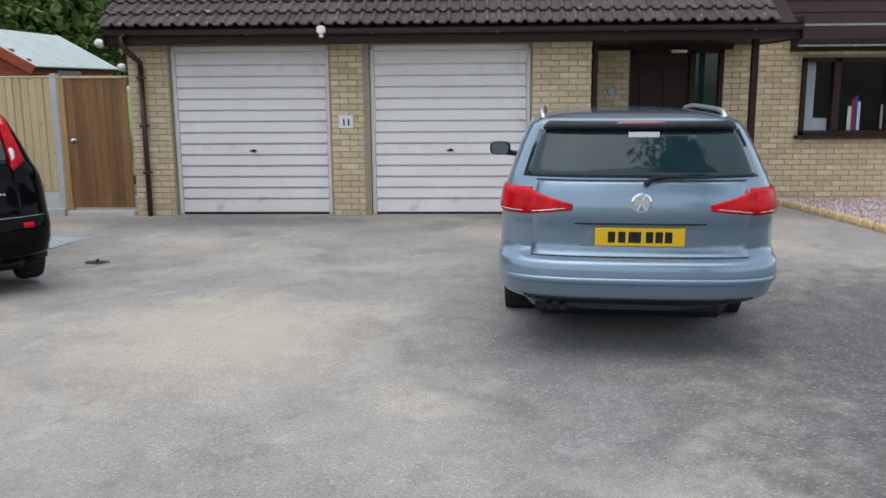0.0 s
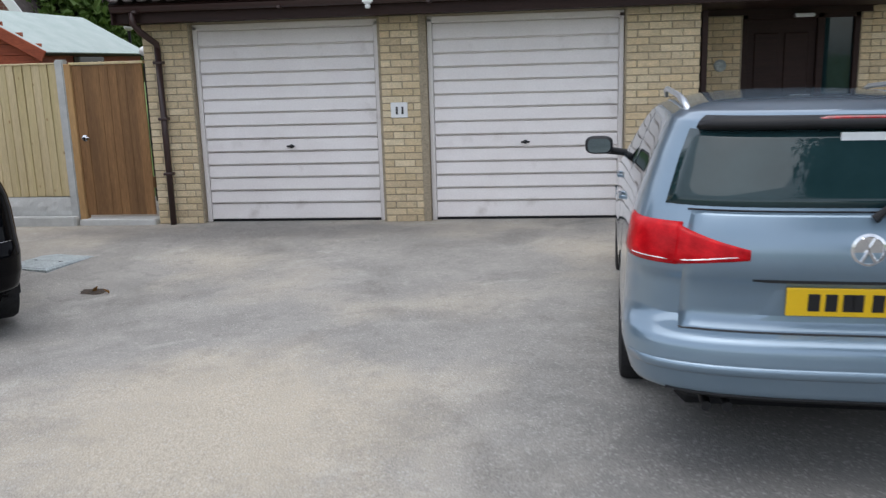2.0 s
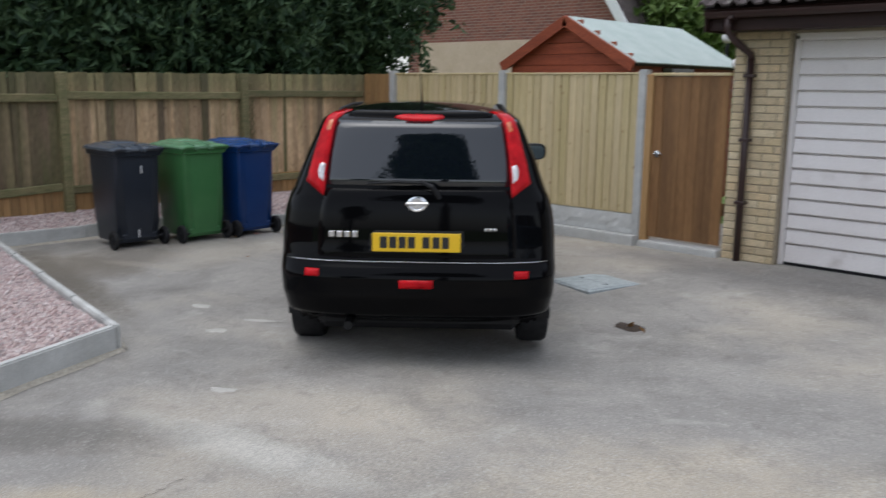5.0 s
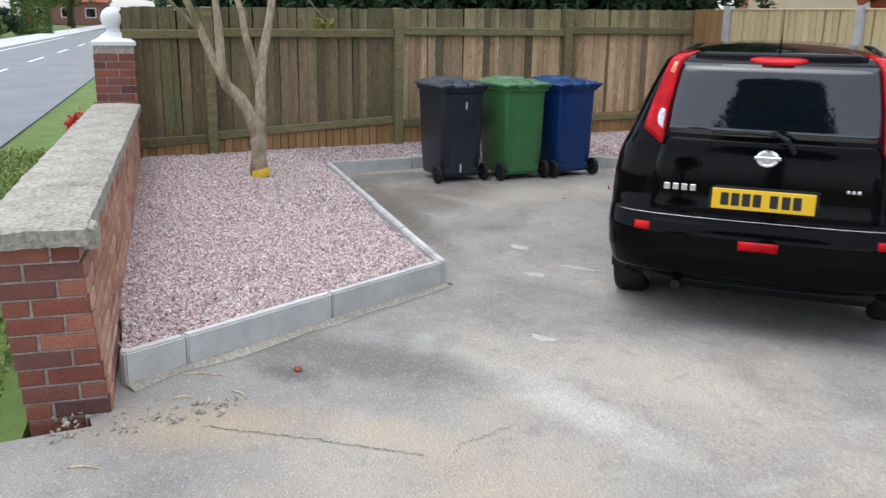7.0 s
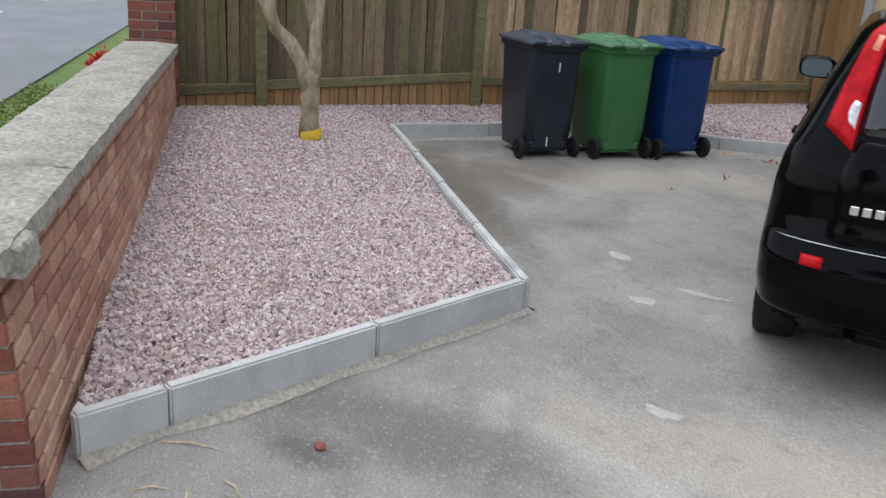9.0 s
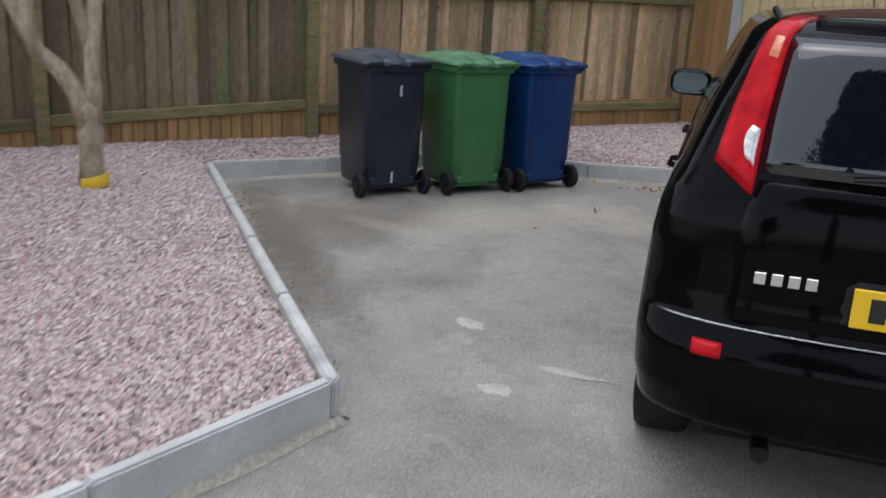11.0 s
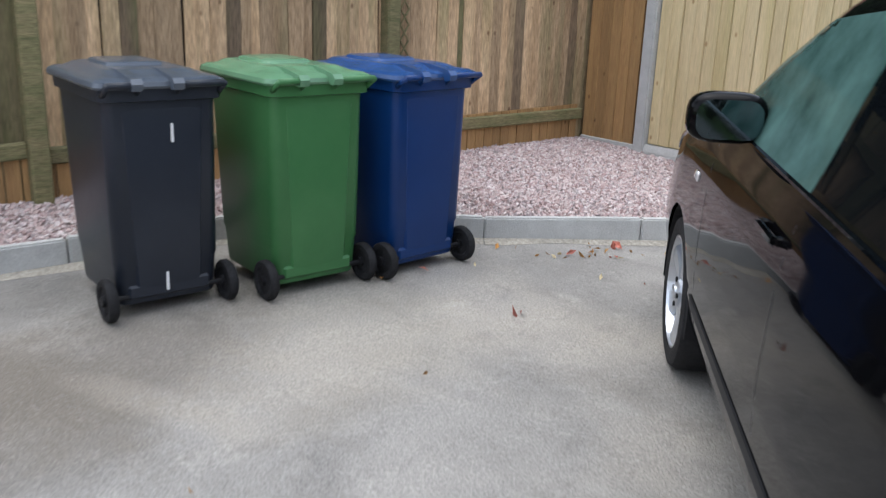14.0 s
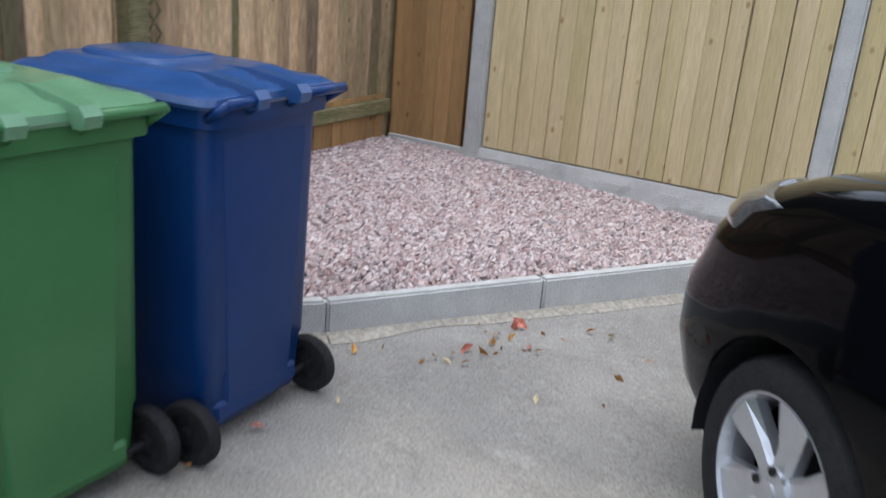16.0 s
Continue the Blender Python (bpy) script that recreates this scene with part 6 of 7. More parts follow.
for s in (-1, 1):
    part("roof_rail", tube(bmesh.new(), [(s * 0.53, 0.62, 1.505), (s * 0.535, 0.75, 1.522), (s * 0.53, 1.3, 1.532), (s * 0.52, 1.8, 1.52), (s * 0.51, 1.9, 1.505)], [0.008, 0.01, 0.01, 0.01, 0.008], 8), M["black_trim"], nm)
    for y0, y1, z0, zt in ((0.50, 0.98, 1.07, 1.33), (1.05, 1.86, 1.05, 1.43), (1.93, 3.02, 1.03, 1.43)):
        def side_fn(u, v, y0=y0, y1=y1, z0=z0, zt=zt, s=s):
            y = y0 + (y1 - y0) * v
            lo = z0 + 0.0 * v
            hi = zt if y1 < 2.0 else min(zt, float(np.interp(y, [1.9, 2.50, 3.05], [1.43, 1.37, 1.10])))
            if y1 < 1.0:
                hi = float(np.interp(y, [0.5, 0.98], [1.30, 1.42]))
            return NB_.side(lo + (hi - lo) * u, y, s)
        smooth_by(part("side_window", patch(side_fn, span(0, 1, 8), span(0, 1, 14), 0.002, 0.004), M["mint_glass" if y0 > 1.9 else "side_glass"], nm, "side glass with the cabin's mint glow in its colour" if y0 > 1.9 else "dark side glass"), 20)
    for ya, yb, zt in ((0.985, 1.045, 1.40), (1.865, 1.925, 1.43)):
        part("pillar", patch(lambda z, v: NB_.side(z, ya + (yb - ya) * v, s), span(1.055, zt, 8), [0, 0.5, 1], 0.004), M["side_glass"], nm)
    part("belt_trim", patch(lambda z, y: NB_.side(z, y, s), span(1.030, 1.042, 3), span(0.6, 2.95, 30), 0.006), M["side_glass"], nm)
    for yy in (1.14, 2.03):
        hb = bmesh.new()
        p0 = NB_.side(0.925, yy, s)
        box(hb, p0.x + s * 0.018 - 0.008, p0.x + s * 0.018 + 0.008, yy - 0.085, yy + 0.085, 0.913, 0.937, 0.006, None, 2)
        for dy in (-0.075, 0.075):
            box(hb, p0.x - 0.014, p0.x + 0.014, yy + dy - 0.012, yy + dy + 0.012, 0.915, 0.935, 0.003)
        part("door_handle", hb, M["black_paint"], nm)
    for yy in (1.02, 1.90, 2.86):
        part("door_gap", patch(lambda z, v: NB_.side(z, yy + v * 0.006, s), span(0.36, 1.04, 10), [0, 1], 0.0012), M["ink"], nm)
    part("sill_strip", patch(lambda z, y: NB_.side(z, y, s), span(0.40, 0.445, 3), span(1.08, 2.92, 20), 0.012), M["black_trim"], nm)
    part("side_repeater", patch(lambda z, y: NB_.side(z, y, s), span(0.805, 0.837, 4), span(3.045, 3.10, 5), 0.010), M["clear_lens"], nm, "small clear side repeater", smooth=True)
    mirror(nm, s * 0.865, 2.56, 1.10, s, "black_paint", 1.15)
    part("head_lamp", patch(lambda z, v: NB_.side(z, NB_.at(z)[2] - 0.30 + v * 0.24, s), span(0.80, 0.90, 8), span(0.0, 1.0, 10), 0.012), M["head_lens"], nm, "clear wrapped headlamp", smooth=True)
part("windscreen", patch(lambda z, f: Vector((NB_.at(z)[0] * f * 0.86, NB_.at(z)[2] - 0.60 * (1 - (1 - (abs(f) * 0.86) ** 2.9) ** (1 / 2.9)), z)), span(1.04, 1.44, 8), span(-1, 1, 20), 0.008), M["dark_glass"], nm, smooth=True)
part("exhaust", rod(bmesh.new(), (-0.42, 0.12, 0.24), (-0.42, 0.5, 0.24), 0.028, None, 12), M["black_trim"], nm)

# pale blue estate car
VB = Shell([(0.2, 0.68, 0.60, 4.55), (0.3, 0.72, 0.42, 4.66), (0.355, 0.752, 0.20, 4.7), (0.42, 0.81, 0.05, 4.75), (0.55, 0.845, 0.0, 4.77), (0.62, 0.846, 0.004, 4.76), (0.648, 0.842, 0.02, 4.74), (0.662, 0.840, 0.07, 4.73), (0.7, 0.836, 0.125, 4.7), (0.85, 0.829, 0.10, 4.52), (0.895, 0.827, 0.058, 4.34), (0.95, 0.823, 0.052, 4.1), (1.02, 0.812, 0.062, 3.62), (1.08, 0.798, 0.09, 3.36), (1.14, 0.777, 0.115, 3.2), (1.3, 0.718, 0.207, 2.86), (1.4, 0.673, 0.265, 2.58), (1.435, 0.65, 0.275, 2.42), (1.465, 0.599, 0.34, 2.25), (1.49, 0.485, 0.58, 2.05), (1.502, 0.302, 0.85, 1.85), (1.506, 0.109, 1.15, 1.55)], 0.42, 0.85, 3.2)
vw = thing("blue_estate_car", "parked pale metallic blue estate car with roof rails", "car", pose(1.835, 5.82, -0.01, 0, 0, -4.2))
zs = sorted(set([round(z, 3) for z in np.concatenate([np.linspace(0.20, 1.0, 42), np.linspace(1.0, 1.43, 20), np.linspace(1.43, 1.506, 14)])]))
VAX = [(1.38, 0.325), (3.81, 0.325)]
smooth_by(part("body", VB.body(zs, VAX, 0.37), M["blue_paint"], vw), 40)
car_underside(vw, 0.61, 0.55, 4.4, 0.175, 0.5)
for ay, az in VAX:
    for s in (-1, 1):
        road_wheel(vw, s * 0.725, ay, s, 0.325, 0.215, 5)
        arch_liner(vw, s * 0.71, ay, az, s, 0.37, 0.14)
part("rear_window", patch(lambda z, f: VB.rear(z, f), span(1.135, 1.405, 9), span(-0.885, 0.885, 26)), M["teal_glass"], vw, "green tinted rear window reflecting trees", smooth=True)
part("spoiler", patch(lambda z, f: VB.rear(z, f) + Vector((0, -0.03, 0)), span(1.412, 1.452, 5), span(-0.86, 0.86, 22), 0.014, 0.05), M["black_trim"], vw, "dark roof edge spoiler", smooth=True)
part("brake_lamp", patch(lambda z, f: VB.rear(z, f) + Vector((0, -0.03, 0)), span(1.43, 1.447, 3), span(-0.25, 0.25, 8), 0.02), M["dark_red_lens"], vw, "long red brake lamp", smooth=True)
part("tailgate", patch(lambda z, f: VB.rear(z, f), [0.665] + span(0.675, 1.10, 12) + [1.115], span(-0.76, 0.76, 26), 0.006), M["blue_paint"], vw, smooth=True)
part("plate_recess", patch(lambda z, f: VB.rear(z, f * (1 - 0.22 * (z - 0.69) / 0.18)), span(0.69, 0.87, 6), span(-0.46, 0.46, 14), 0.009), M["blue_paint"], vw)
# black strip laid on as the shade under the tailgate crease
part("recess_shadow_gap", patch(lambda z, f: VB.rear(z, f), span(0.868, 0.876, 3), span(-0.46, 0.46, 14), 0.014), M["black_trim"], vw)
for zz, f0, f1 in ((0.664, -0.76, 0.76), (1.118, -0.78, 0.78)):
    part("panel_gap", patch(lambda z, f: VB.rear(z, f), span(zz, zz + 0.006, 3), span(f0, f1, 26), 0.0072), M["ink"], vw)
part("lower_valance", patch(lambda z, f: VB.rear(z, f), span(0.35, 0.42, 4), span(-0.84, 0.84, 20), 0.006), M["black_trim"], vw)
part("bumper_ledge", patch(lambda z, f: VB.rear(z, f), [0.515, 0.525, 0.545, 0.555], span(-0.97, 0.97, 30), 0.012), M["blue_paint"], vw, smooth=True)
for s in (-1, 1):
    lm = part("tail_lamp", patch(lambda u, v: VB.rear(0.918 + 0.03 * (1 - v) + (0.155 - 0.118 * (1 - v) ** 0.8) * u, s * (0.48 + 0.335 * v)), span(0, 1, 8), span(0, 1, 10), 0.014), M["red_lens"], vw, "red tail lamp on the tailgate", smooth=True)
    part("clear_strip", patch(lambda u, v: VB.rear(0.930 + 0.024 * (1 - v) + 0.013 * u, s * (0.50 + 0.30 * v)), span(0, 1, 3), span(0, 1, 8), 0.017), M["clear_lens"], lm)
    lm = part("tail_lamp", patch(lambda u, v: VB.side(0.918 + 0.155 * u, VB.at(0.918 + 0.155 * u)[1] + 0.074 + 0.28 * v ** 1.3, s), span(0, 1, 8), span(0, 1, 14), 0.014), M["red_lens"], vw, "red tail lamp wrapped round the corner", smooth=True)
    part("clear_strip", patch(lambda u, v: VB.side(0.932 + 0.013 * u, VB.at(0.932)[1] + 0.078 + 0.16 * v, s), span(0, 1, 3), span(0, 1, 8), 0.017), M["clear_lens"], lm)
    rr_ = bmesh.new()
    tube(rr_, [(s * 0.575, 0.70, 1.455), (s * 0.585, 0.84, 1.492), (s * 0.585, 1.1, 1.505), (s * 0.58, 2.0, 1.505), (s * 0.57, 2.3, 1.485), (s * 0.56, 2.4, 1.45)], [0.014, 0.016, 0.014, 0.014, 0.014, 0.012], 10)
    part("roof_rail", rr_, M["alloy"], vw, "silver roof rail", smooth=True)
    for y0, y1, z0 in ((0.62, 1.42, 1.12), (1.50, 2.22, 1.10), (2.29, 3.0, 1.08)):
        def vside(u, v, y0=y0, y1=y1, z0=z0, s=s):
            y = y0 + (y1 - y0) * v
            hi = min(1.405, float(np.interp(y, [0.6, 0.9, 2.3, 2.6, 3.05], [1.33, 1.40, 1.41, 1.35, 1.14])))
            return VB.side(z0 + (hi - z0) * u, y, s)
        smooth_by(part("side_window", patch(vside, span(0, 1, 8), span(0, 1, 12), 0.002, 0.004), M["dark_glass"], vw, "dark side glass"), 20)
    for yy in (1.72, 2.62):
        hb = bmesh.new()
        p0 = VB.side(0.94, yy, s)
        box(hb, p0.x + s * 0.018 - 0.008, p0.x + s * 0.018 + 0.008, yy - 0.09, yy + 0.09, 0.928, 0.952, 0.006, None, 2)
        for dy in (-0.08, 0.08):
            box(hb, p0.x - 0.014, p0.x + 0.014, yy + dy - 0.012, yy + dy + 0.012, 0.93, 0.95, 0.003)
        part("door_handle", hb, M["blue_paint"], vw)
    for yy in (1.46, 2.26, 3.18):
        part("door_gap", patch(lambda z, v: VB.side(z, yy + v * 0.006, s), span(0.36, 1.06, 10), [0, 1], 0.0012), M["ink"], vw)
    mirror(vw, s * 0.97, 2.95, 1.10, s, "black_trim")
part("windscreen", patch(lambda z, f: Vector((VB.at(z)[0] * f * 0.86, VB.at(z)[2] - 0.85 * (1 - (1 - (abs(f) * 0.86) ** 2.4) ** (1 / 2.4)), z)), span(1.10, 1.41, 8), span(-1, 1, 20), 0.008), M["dark_glass"], vw, smooth=True)
number_plate(vw, 0.092, 0.79, 8, (-0.185, -0.125, -0.065, -0.035, 0.035, 0.09, 0.145))
bd = bmesh.new()
lathe(bd, [(0.058, 0), (0.06, 0.008), (0.05, 0.012), (0.046, 0.005)], 30, pose(0, 0.056, 0.995, 90))
for a in (-28, 28):
    box(bd, -0.006, 0.006, 0.042, 0.054, 0.945, 1.045, 0.002, Matrix.Translation((0, 0, 0.995)) @ pose(0, 0, 0, 0, a, 0) @ Matrix.Translation((0, 0, -0.995)))
part("badge", bd, M["chrome"], vw, "round chrome badge")
wp = bmesh.new()
tube(wp, [(0.02, 0.08, 1.10), (0.06, 0.085, 1.135), (0.16, 0.10, 1.145), (0.40, 0.10, 1.14)], [0.018, 0.014, 0.01, 0.006], 8)
part("wiper", wp, M["black_trim"], vw)
part("sticker", boxed(-0.07, 0.11, 0.238, 0.246, 1.365, 1.395, 0, None), M["curtain"], vw, "pale strip on the glass")
for x in (-0.52, -0.44):
    part("exhaust", rod(bmesh.new(), (x, 0.17, 0.335), (x, 0.4, 0.335), 0.02, None, 12), M["black_trim"], vw)

# ---- drive details ----
mc = thing("manhole_cover", "galvanised square cover let into the tarmac", "manhole cover", pose(-3.90, 10.18, ground_z(-3.90, 10.18) - 0.012, 0, 0, -14))
part("frame", boxed(-0.27, 0.27, -0.30, 0.30, -0.03, 0.018, 0.004), M["metal_cover"], mc)
part("lid", boxed(-0.24, 0.24, -0.27, 0.27, -0.02, 0.024, 0.004), M["metal_cover"], mc)
for x in (-0.15, 0.15):
    part("keyhole", boxed(x - 0.02, x + 0.02, -0.012, 0.012, 0.02, 0.0255, 0.001), M["black_trim"], mc)


def blot(name, x, y, rx, ry, material, label, category, seed, lift=0.006, yaw=0):
    bm = bmesh.new()
    n = 30
    z = ground_z(x, y) + lift
    c = bm.verts.new((0, 0, 0))
    ring = []
    for i in range(n):
        a = 2 * math.pi * i / n
        k = 0.8 + 0.4 * noise.noise((math.cos(a) * 1.6, math.sin(a) * 1.6, seed))
        ring.append(bm.verts.new((rx * k * math.cos(a), ry * k * math.sin(a), -0.004)))
    for i in range(n):
        bm.faces.new((c, ring[i], ring[(i + 1) % n]))
    ob = finish(name, bm, material)
    ob.matrix_basis = pose(x, y, z, 0, 0, yaw)
    return tagged(ob, label, category)


blot("pothole", -2.97, 9.29, 0.17, 0.11, M["soil"], "small dark broken hole in the tarmac", "pothole", 3)
for x, y, yaw in ((-2.83, 9.2, 20), (-2.97, 9.28, 70)):
    ob = leaves("dead_leaf", [(0, 0, 0.012)], 0.05, M["dry_leaf"], seed=int(yaw))
    ob.matrix_basis = pose(x, y, ground_z(x, y) + 0.012, 0, 0, yaw)
    tagged(ob, "curled brown leaf lying by the hole", "leaf", "fallen leaves")
for i, (x, y, rx, ry, yaw) in enumerate(((-4.73, 6.94, 0.10, 0.055, 40), (-4.76, 7.30, 0.20, 0.035, 36), (-5.38, 7.19, 0.11, 0.06, 20), (-3.70, 6.33, 0.09, 0.05, 30))):
    blot("mortar_spill", x, y, rx, ry, M["dust"], "pale mortar spilt on the tarmac", "mortar spill", i * 2.3, 0.005, yaw)
# cracks in the tarmac
for k, pts in enumerate([[(-3.40, 4.47), (-3.26, 4.64), (-3.17, 4.76), (-3.06, 4.88), (-2.97, 4.98), (-2.87, 5.10), (-2.78, 5.2)], [(-2.76, 5.3), (-2.82, 5.38), (-2.83, 5.48), (-2.87, 5.66)]]):
    bm = bmesh.new()
    dense = []
    for a, b in zip(pts, pts[1:]):
        for i in range(12):
            t = i / 12
            dense.append((a[0] + (b[0] - a[0]) * t + random.uniform(-0.010, 0.010), a[1] + (b[1] - a[1]) * t + random.uniform(-0.010, 0.010)))
    rows = [[], []]
    for i, (x, y) in enumerate(dense):
        w = random.uniform(0.0006, 0.0021)
        rows[0].append(bm.verts.new((x - w, y + w, 0.004)))
        rows[1].append(bm.verts.new((x + w, y - w, 0.004)))
    for i in range(len(dense) - 1):
        bm.faces.new((rows[0][i], rows[0][i + 1], rows[1][i + 1], rows[1][i]))
    bmesh.ops.recalc_face_normals(bm, faces=bm.faces)
    tagged(finish("tarmac_crack", bm, M["crack"]), "thin dark crack in the tarmac", "crack", "cracks", "structure")
# fallen leaves by the kerb
rng = np.random.default_rng(21)
spots = [(-7.33, 9.87), (-7.29, 9.92), (-7.27, 9.96), (-7.22, 10.02), (-7.12, 10.31), (-7.04, 10.31), (-6.91, 10.48), (-6.99, 10.47), (-6.72, 10.36), (-6.76, 10.15), (-6.73, 9.93), (-7.39, 9.4), (-7.57, 9.72), (-7.5, 9.8), (-7.47, 9.13), (-7.48, 8.88), (-6.92, 9.82), (-7.25, 10.18), (-7.11, 10.17), (-6.56, 8.41), (-6.36, 7.41), (-7.04, 6.68), (-6.73, 6.66)]
spots += [(-7.22 + rng.normal(0, 0.07), 10.0 + rng.normal(0, 0.13)) for _ in range(14)]
for x, y in ((-6.80, 9.11), (-7.23, 10.30)):
    ob = leaves("fallen_leaf", [(0, 0, 0), (0.02, 0.015, 0.004)], 0.045, M["red_leaf"], seed=int(x * -90))
    ob.matrix_basis = pose(x, y, ground_z(x, y) + 0.02, 0, 0, 40)
    tagged(ob, "large crumpled pinkish leaf on the tarmac", "leaf", "fallen leaves")
for i, (x, y) in enumerate(spots):
    ob = leaves("fallen_leaf", [(0, 0, 0)], 0.022, M["straw"] if i % 5 == 1 else M["red_leaf"] if i % 4 == 2 else M["dry_leaf"], seed=60 + i)
    ob.matrix_basis = pose(x, y, ground_z(x, y) + 0.018, 0, 0, i * 37)
    tagged(ob, "dry fallen leaf on the tarmac", "leaf", "fallen leaves")
pb_ = bmesh.new()
bmesh.ops.create_icosphere(pb_, subdivisions=2, radius=0.018)
for v in pb_.verts:
    v.co += Vector((noise.noise(v.co * 30), noise.noise(v.co * 30 + Vector((5, 0, 0))), 0)) * 0.008
ob = finish("loose_stone", pb_, M["red_leaf"])
ob.matrix_basis = pose(-3.80, 5.0, 0.008)
tagged(ob, "loose reddish stone lying on the drive", "stone")

stones("kerb_dirt", 500, -8.5, -4.9, 6.25, 7.2, [(-8.46, 6.92), (-4.95, 6.38), (-4.93, 6.43), (-6.8, 6.72), (-8.40, 7.04)], lambda x, y: ground_z(x, y) + 0.001, 0.003, 0.008, M["earth"], "crumbs of brown earth swept against the kerb", 37)
stones("wall_grit", 160, -4.25, -3.45, 3.9, 4.75, [(-4.25, 3.75), (-3.5, 3.85), (-3.42, 4.5), (-3.62, 4.75), (-3.68, 4.1), (-4.2, 4.12)], lambda x, y: ground_z(x, y) + 0.004, 0.006, 0.017, M["sand"], "crumbs of mortar and grit at the wall foot", 31)
for i, (x, y, yaw, ln) in enumerate(((-3.98, 4.50, 60, 0.20), (-3.70, 4.66, 20, 0.12), (-3.68, 4.55, -20, 0.10), (-3.27, 3.94, 60, 0.14), (-3.72, 4.40, 75, 0.10))):
    sb = bmesh.new()
    tube(sb, [(0, 0, 0.004), (ln * 0.5, 0.012, 0.009), (ln, 0, 0.004)], [0.0022, 0.0026, 0.0018], 6)
    ob = finish("straw", sb, M["straw"])
    ob.matrix_basis = pose(x, y, ground_z(x, y), 0, 0, yaw)
    tagged(ob, "dry pale straw lying on the tarmac", "straw", "straws")

# ---- beyond the fences ----
SX, SY0, SY1 = -6.42, 13.2, 15.9
sh = thing("garden_shed", "red-stained timber shed with pale green felt roof", "shed")
hwid, ez, rz = 0.93, 1.98, 2.50
for i in range(17):
    z = 0.1 + i * 0.14
    if z < ez:
        w = hwid
    else:
        w = hwid * (rz - z - 0.05) / (rz - ez)
    if w < 0.08:
        break
    part("shiplap_board", boxed(SX - w, SX + w, SY0 - 0.012, SY0 + 0.02, z, z + 0.136, 0.004), M["shed_red"], sh)
    if z + 0.13 < ez:
        part("shiplap_board", boxed(SX + hwid - 0.02, SX + hwid + 0.012, SY0 + 0.02, SY1, z, z + 0.136, 0.004), M["shed_red"], sh)
part("corner_trim", boxed(SX + hwid - 0.03, SX + hwid + 0.022, SY0 - 0.03, SY0 + 0.03, 0, ez, 0.004), M["shed_red"], sh)
part("frame", boxed(SX - hwid + 0.03, SX + hwid - 0.03, SY0 + 0.03, SY1, 0, ez - 0.02), M["shed_red"], sh)
sl = math.degrees(math.atan2(rz - ez, hwid))
for s in (-1, 1):
    mm = Matrix.Translation((SX, 0, rz)) @ pose(0, 0, 0, 0, s * sl, 0)
    ln = math.hypot(hwid, rz - ez) + 0.12
    part("roof_felt", boxed(0 if s > 0 else -ln, ln if s > 0 else 0, SY0 - 0.1, SY1 + 0.1, 0.012, 0.03, 0.004, mm), M["shed_felt"], sh)
    part("roof_board", boxed(0 if s > 0 else -ln, ln if s > 0 else 0, SY0 - 0.09, SY1 + 0.09, -0.02, 0.010, 0, mm), M["brown_wood"], sh)
    part("barge_board", boxed(0 if s > 0 else -ln, ln if s > 0 else 0, SY0 - 0.13, SY0 - 0.102, -0.10, 0.035, 0.004, mm), M["shed_red"], sh)
part("side_window", boxed(SX + hwid + 0.014, SX + hwid + 0.03, SY0 + 0.7, SY0 + 1.5, 1.4, 1.9, 0.005), M["window_glass"], sh)

for (x, y, z, r) in ((-6.05, 16.8, 2.42, 0.085), (-4.35, 13.6, 1.93, 0.06)):
    gl = thing("globe_lamp", "white globe garden lamp on a post", "garden lamp", None, "garden lamps")
    b = bmesh.new()
    bmesh.ops.create_uvsphere(b, u_segments=20, v_segments=12, radius=r, matrix=Matrix.Translation((x, y, z)))
    part("globe", b, M["white"], gl, smooth=True)
    part("post", rod(bmesh.new(), (x, y, -0.05), (x, y, z - r), 0.025), M["black_trim"], gl)

hs_ = thing("neighbour_house", "red brick gabled house with white barge boards", "house")
HXc, HYc, HWd, HE, HA = -14.7, 22.0, 3.75, 3.0, 8.5
b = bmesh.new()
fr = [b.verts.new(p) for p in ((HXc - HWd, HYc, -0.1), (HXc + HWd, HYc, -0.1), (HXc + HWd, HYc, HE), (HXc, HYc, HA), (HXc - HWd, HYc, HE))]
bk = [b.verts.new((v.co.x, HYc + 2.5, v.co.z)) for v in fr]
b.faces.new(fr)
b.faces.new(bk[::-1])
for i in range(5):
    b.faces.new((fr[i], bk[i], bk[(i + 1) % 5], fr[(i + 1) % 5]))
bmesh.ops.recalc_face_normals(b, faces=b.faces)
part("wall", b, M["far_brick"], hs_)
part("render_band", boxed(HXc - HWd + 0.5, HXc + HWd + 0.02, HYc - 0.03, HYc - 0.004, 0.2, 2.85), M["render_pink"], hs_, "pale rendered lower wall")
sa = math.degrees(math.atan2(HA - HE, HWd))
ln = math.hypot(HWd, HA - HE) + 0.35
for s in (-1, 1):
    mm = Matrix.Translation((HXc, 0, HA)) @ pose(0, 0, 0, 0, s * sa, 0)
    part("barge_board", boxed(0 if s > 0 else -ln, ln if s > 0 else 0, HYc - 0.35, HYc - 0.28, -0.1, 0.12, 0.006, mm), M["white"], hs_)
    part("roof", boxed(0 if s > 0 else -ln, ln if s > 0 else 0, HYc - 0.3, HYc + 2.8, 0.02, 0.13, 0.01, mm), M["tile"], hs_)


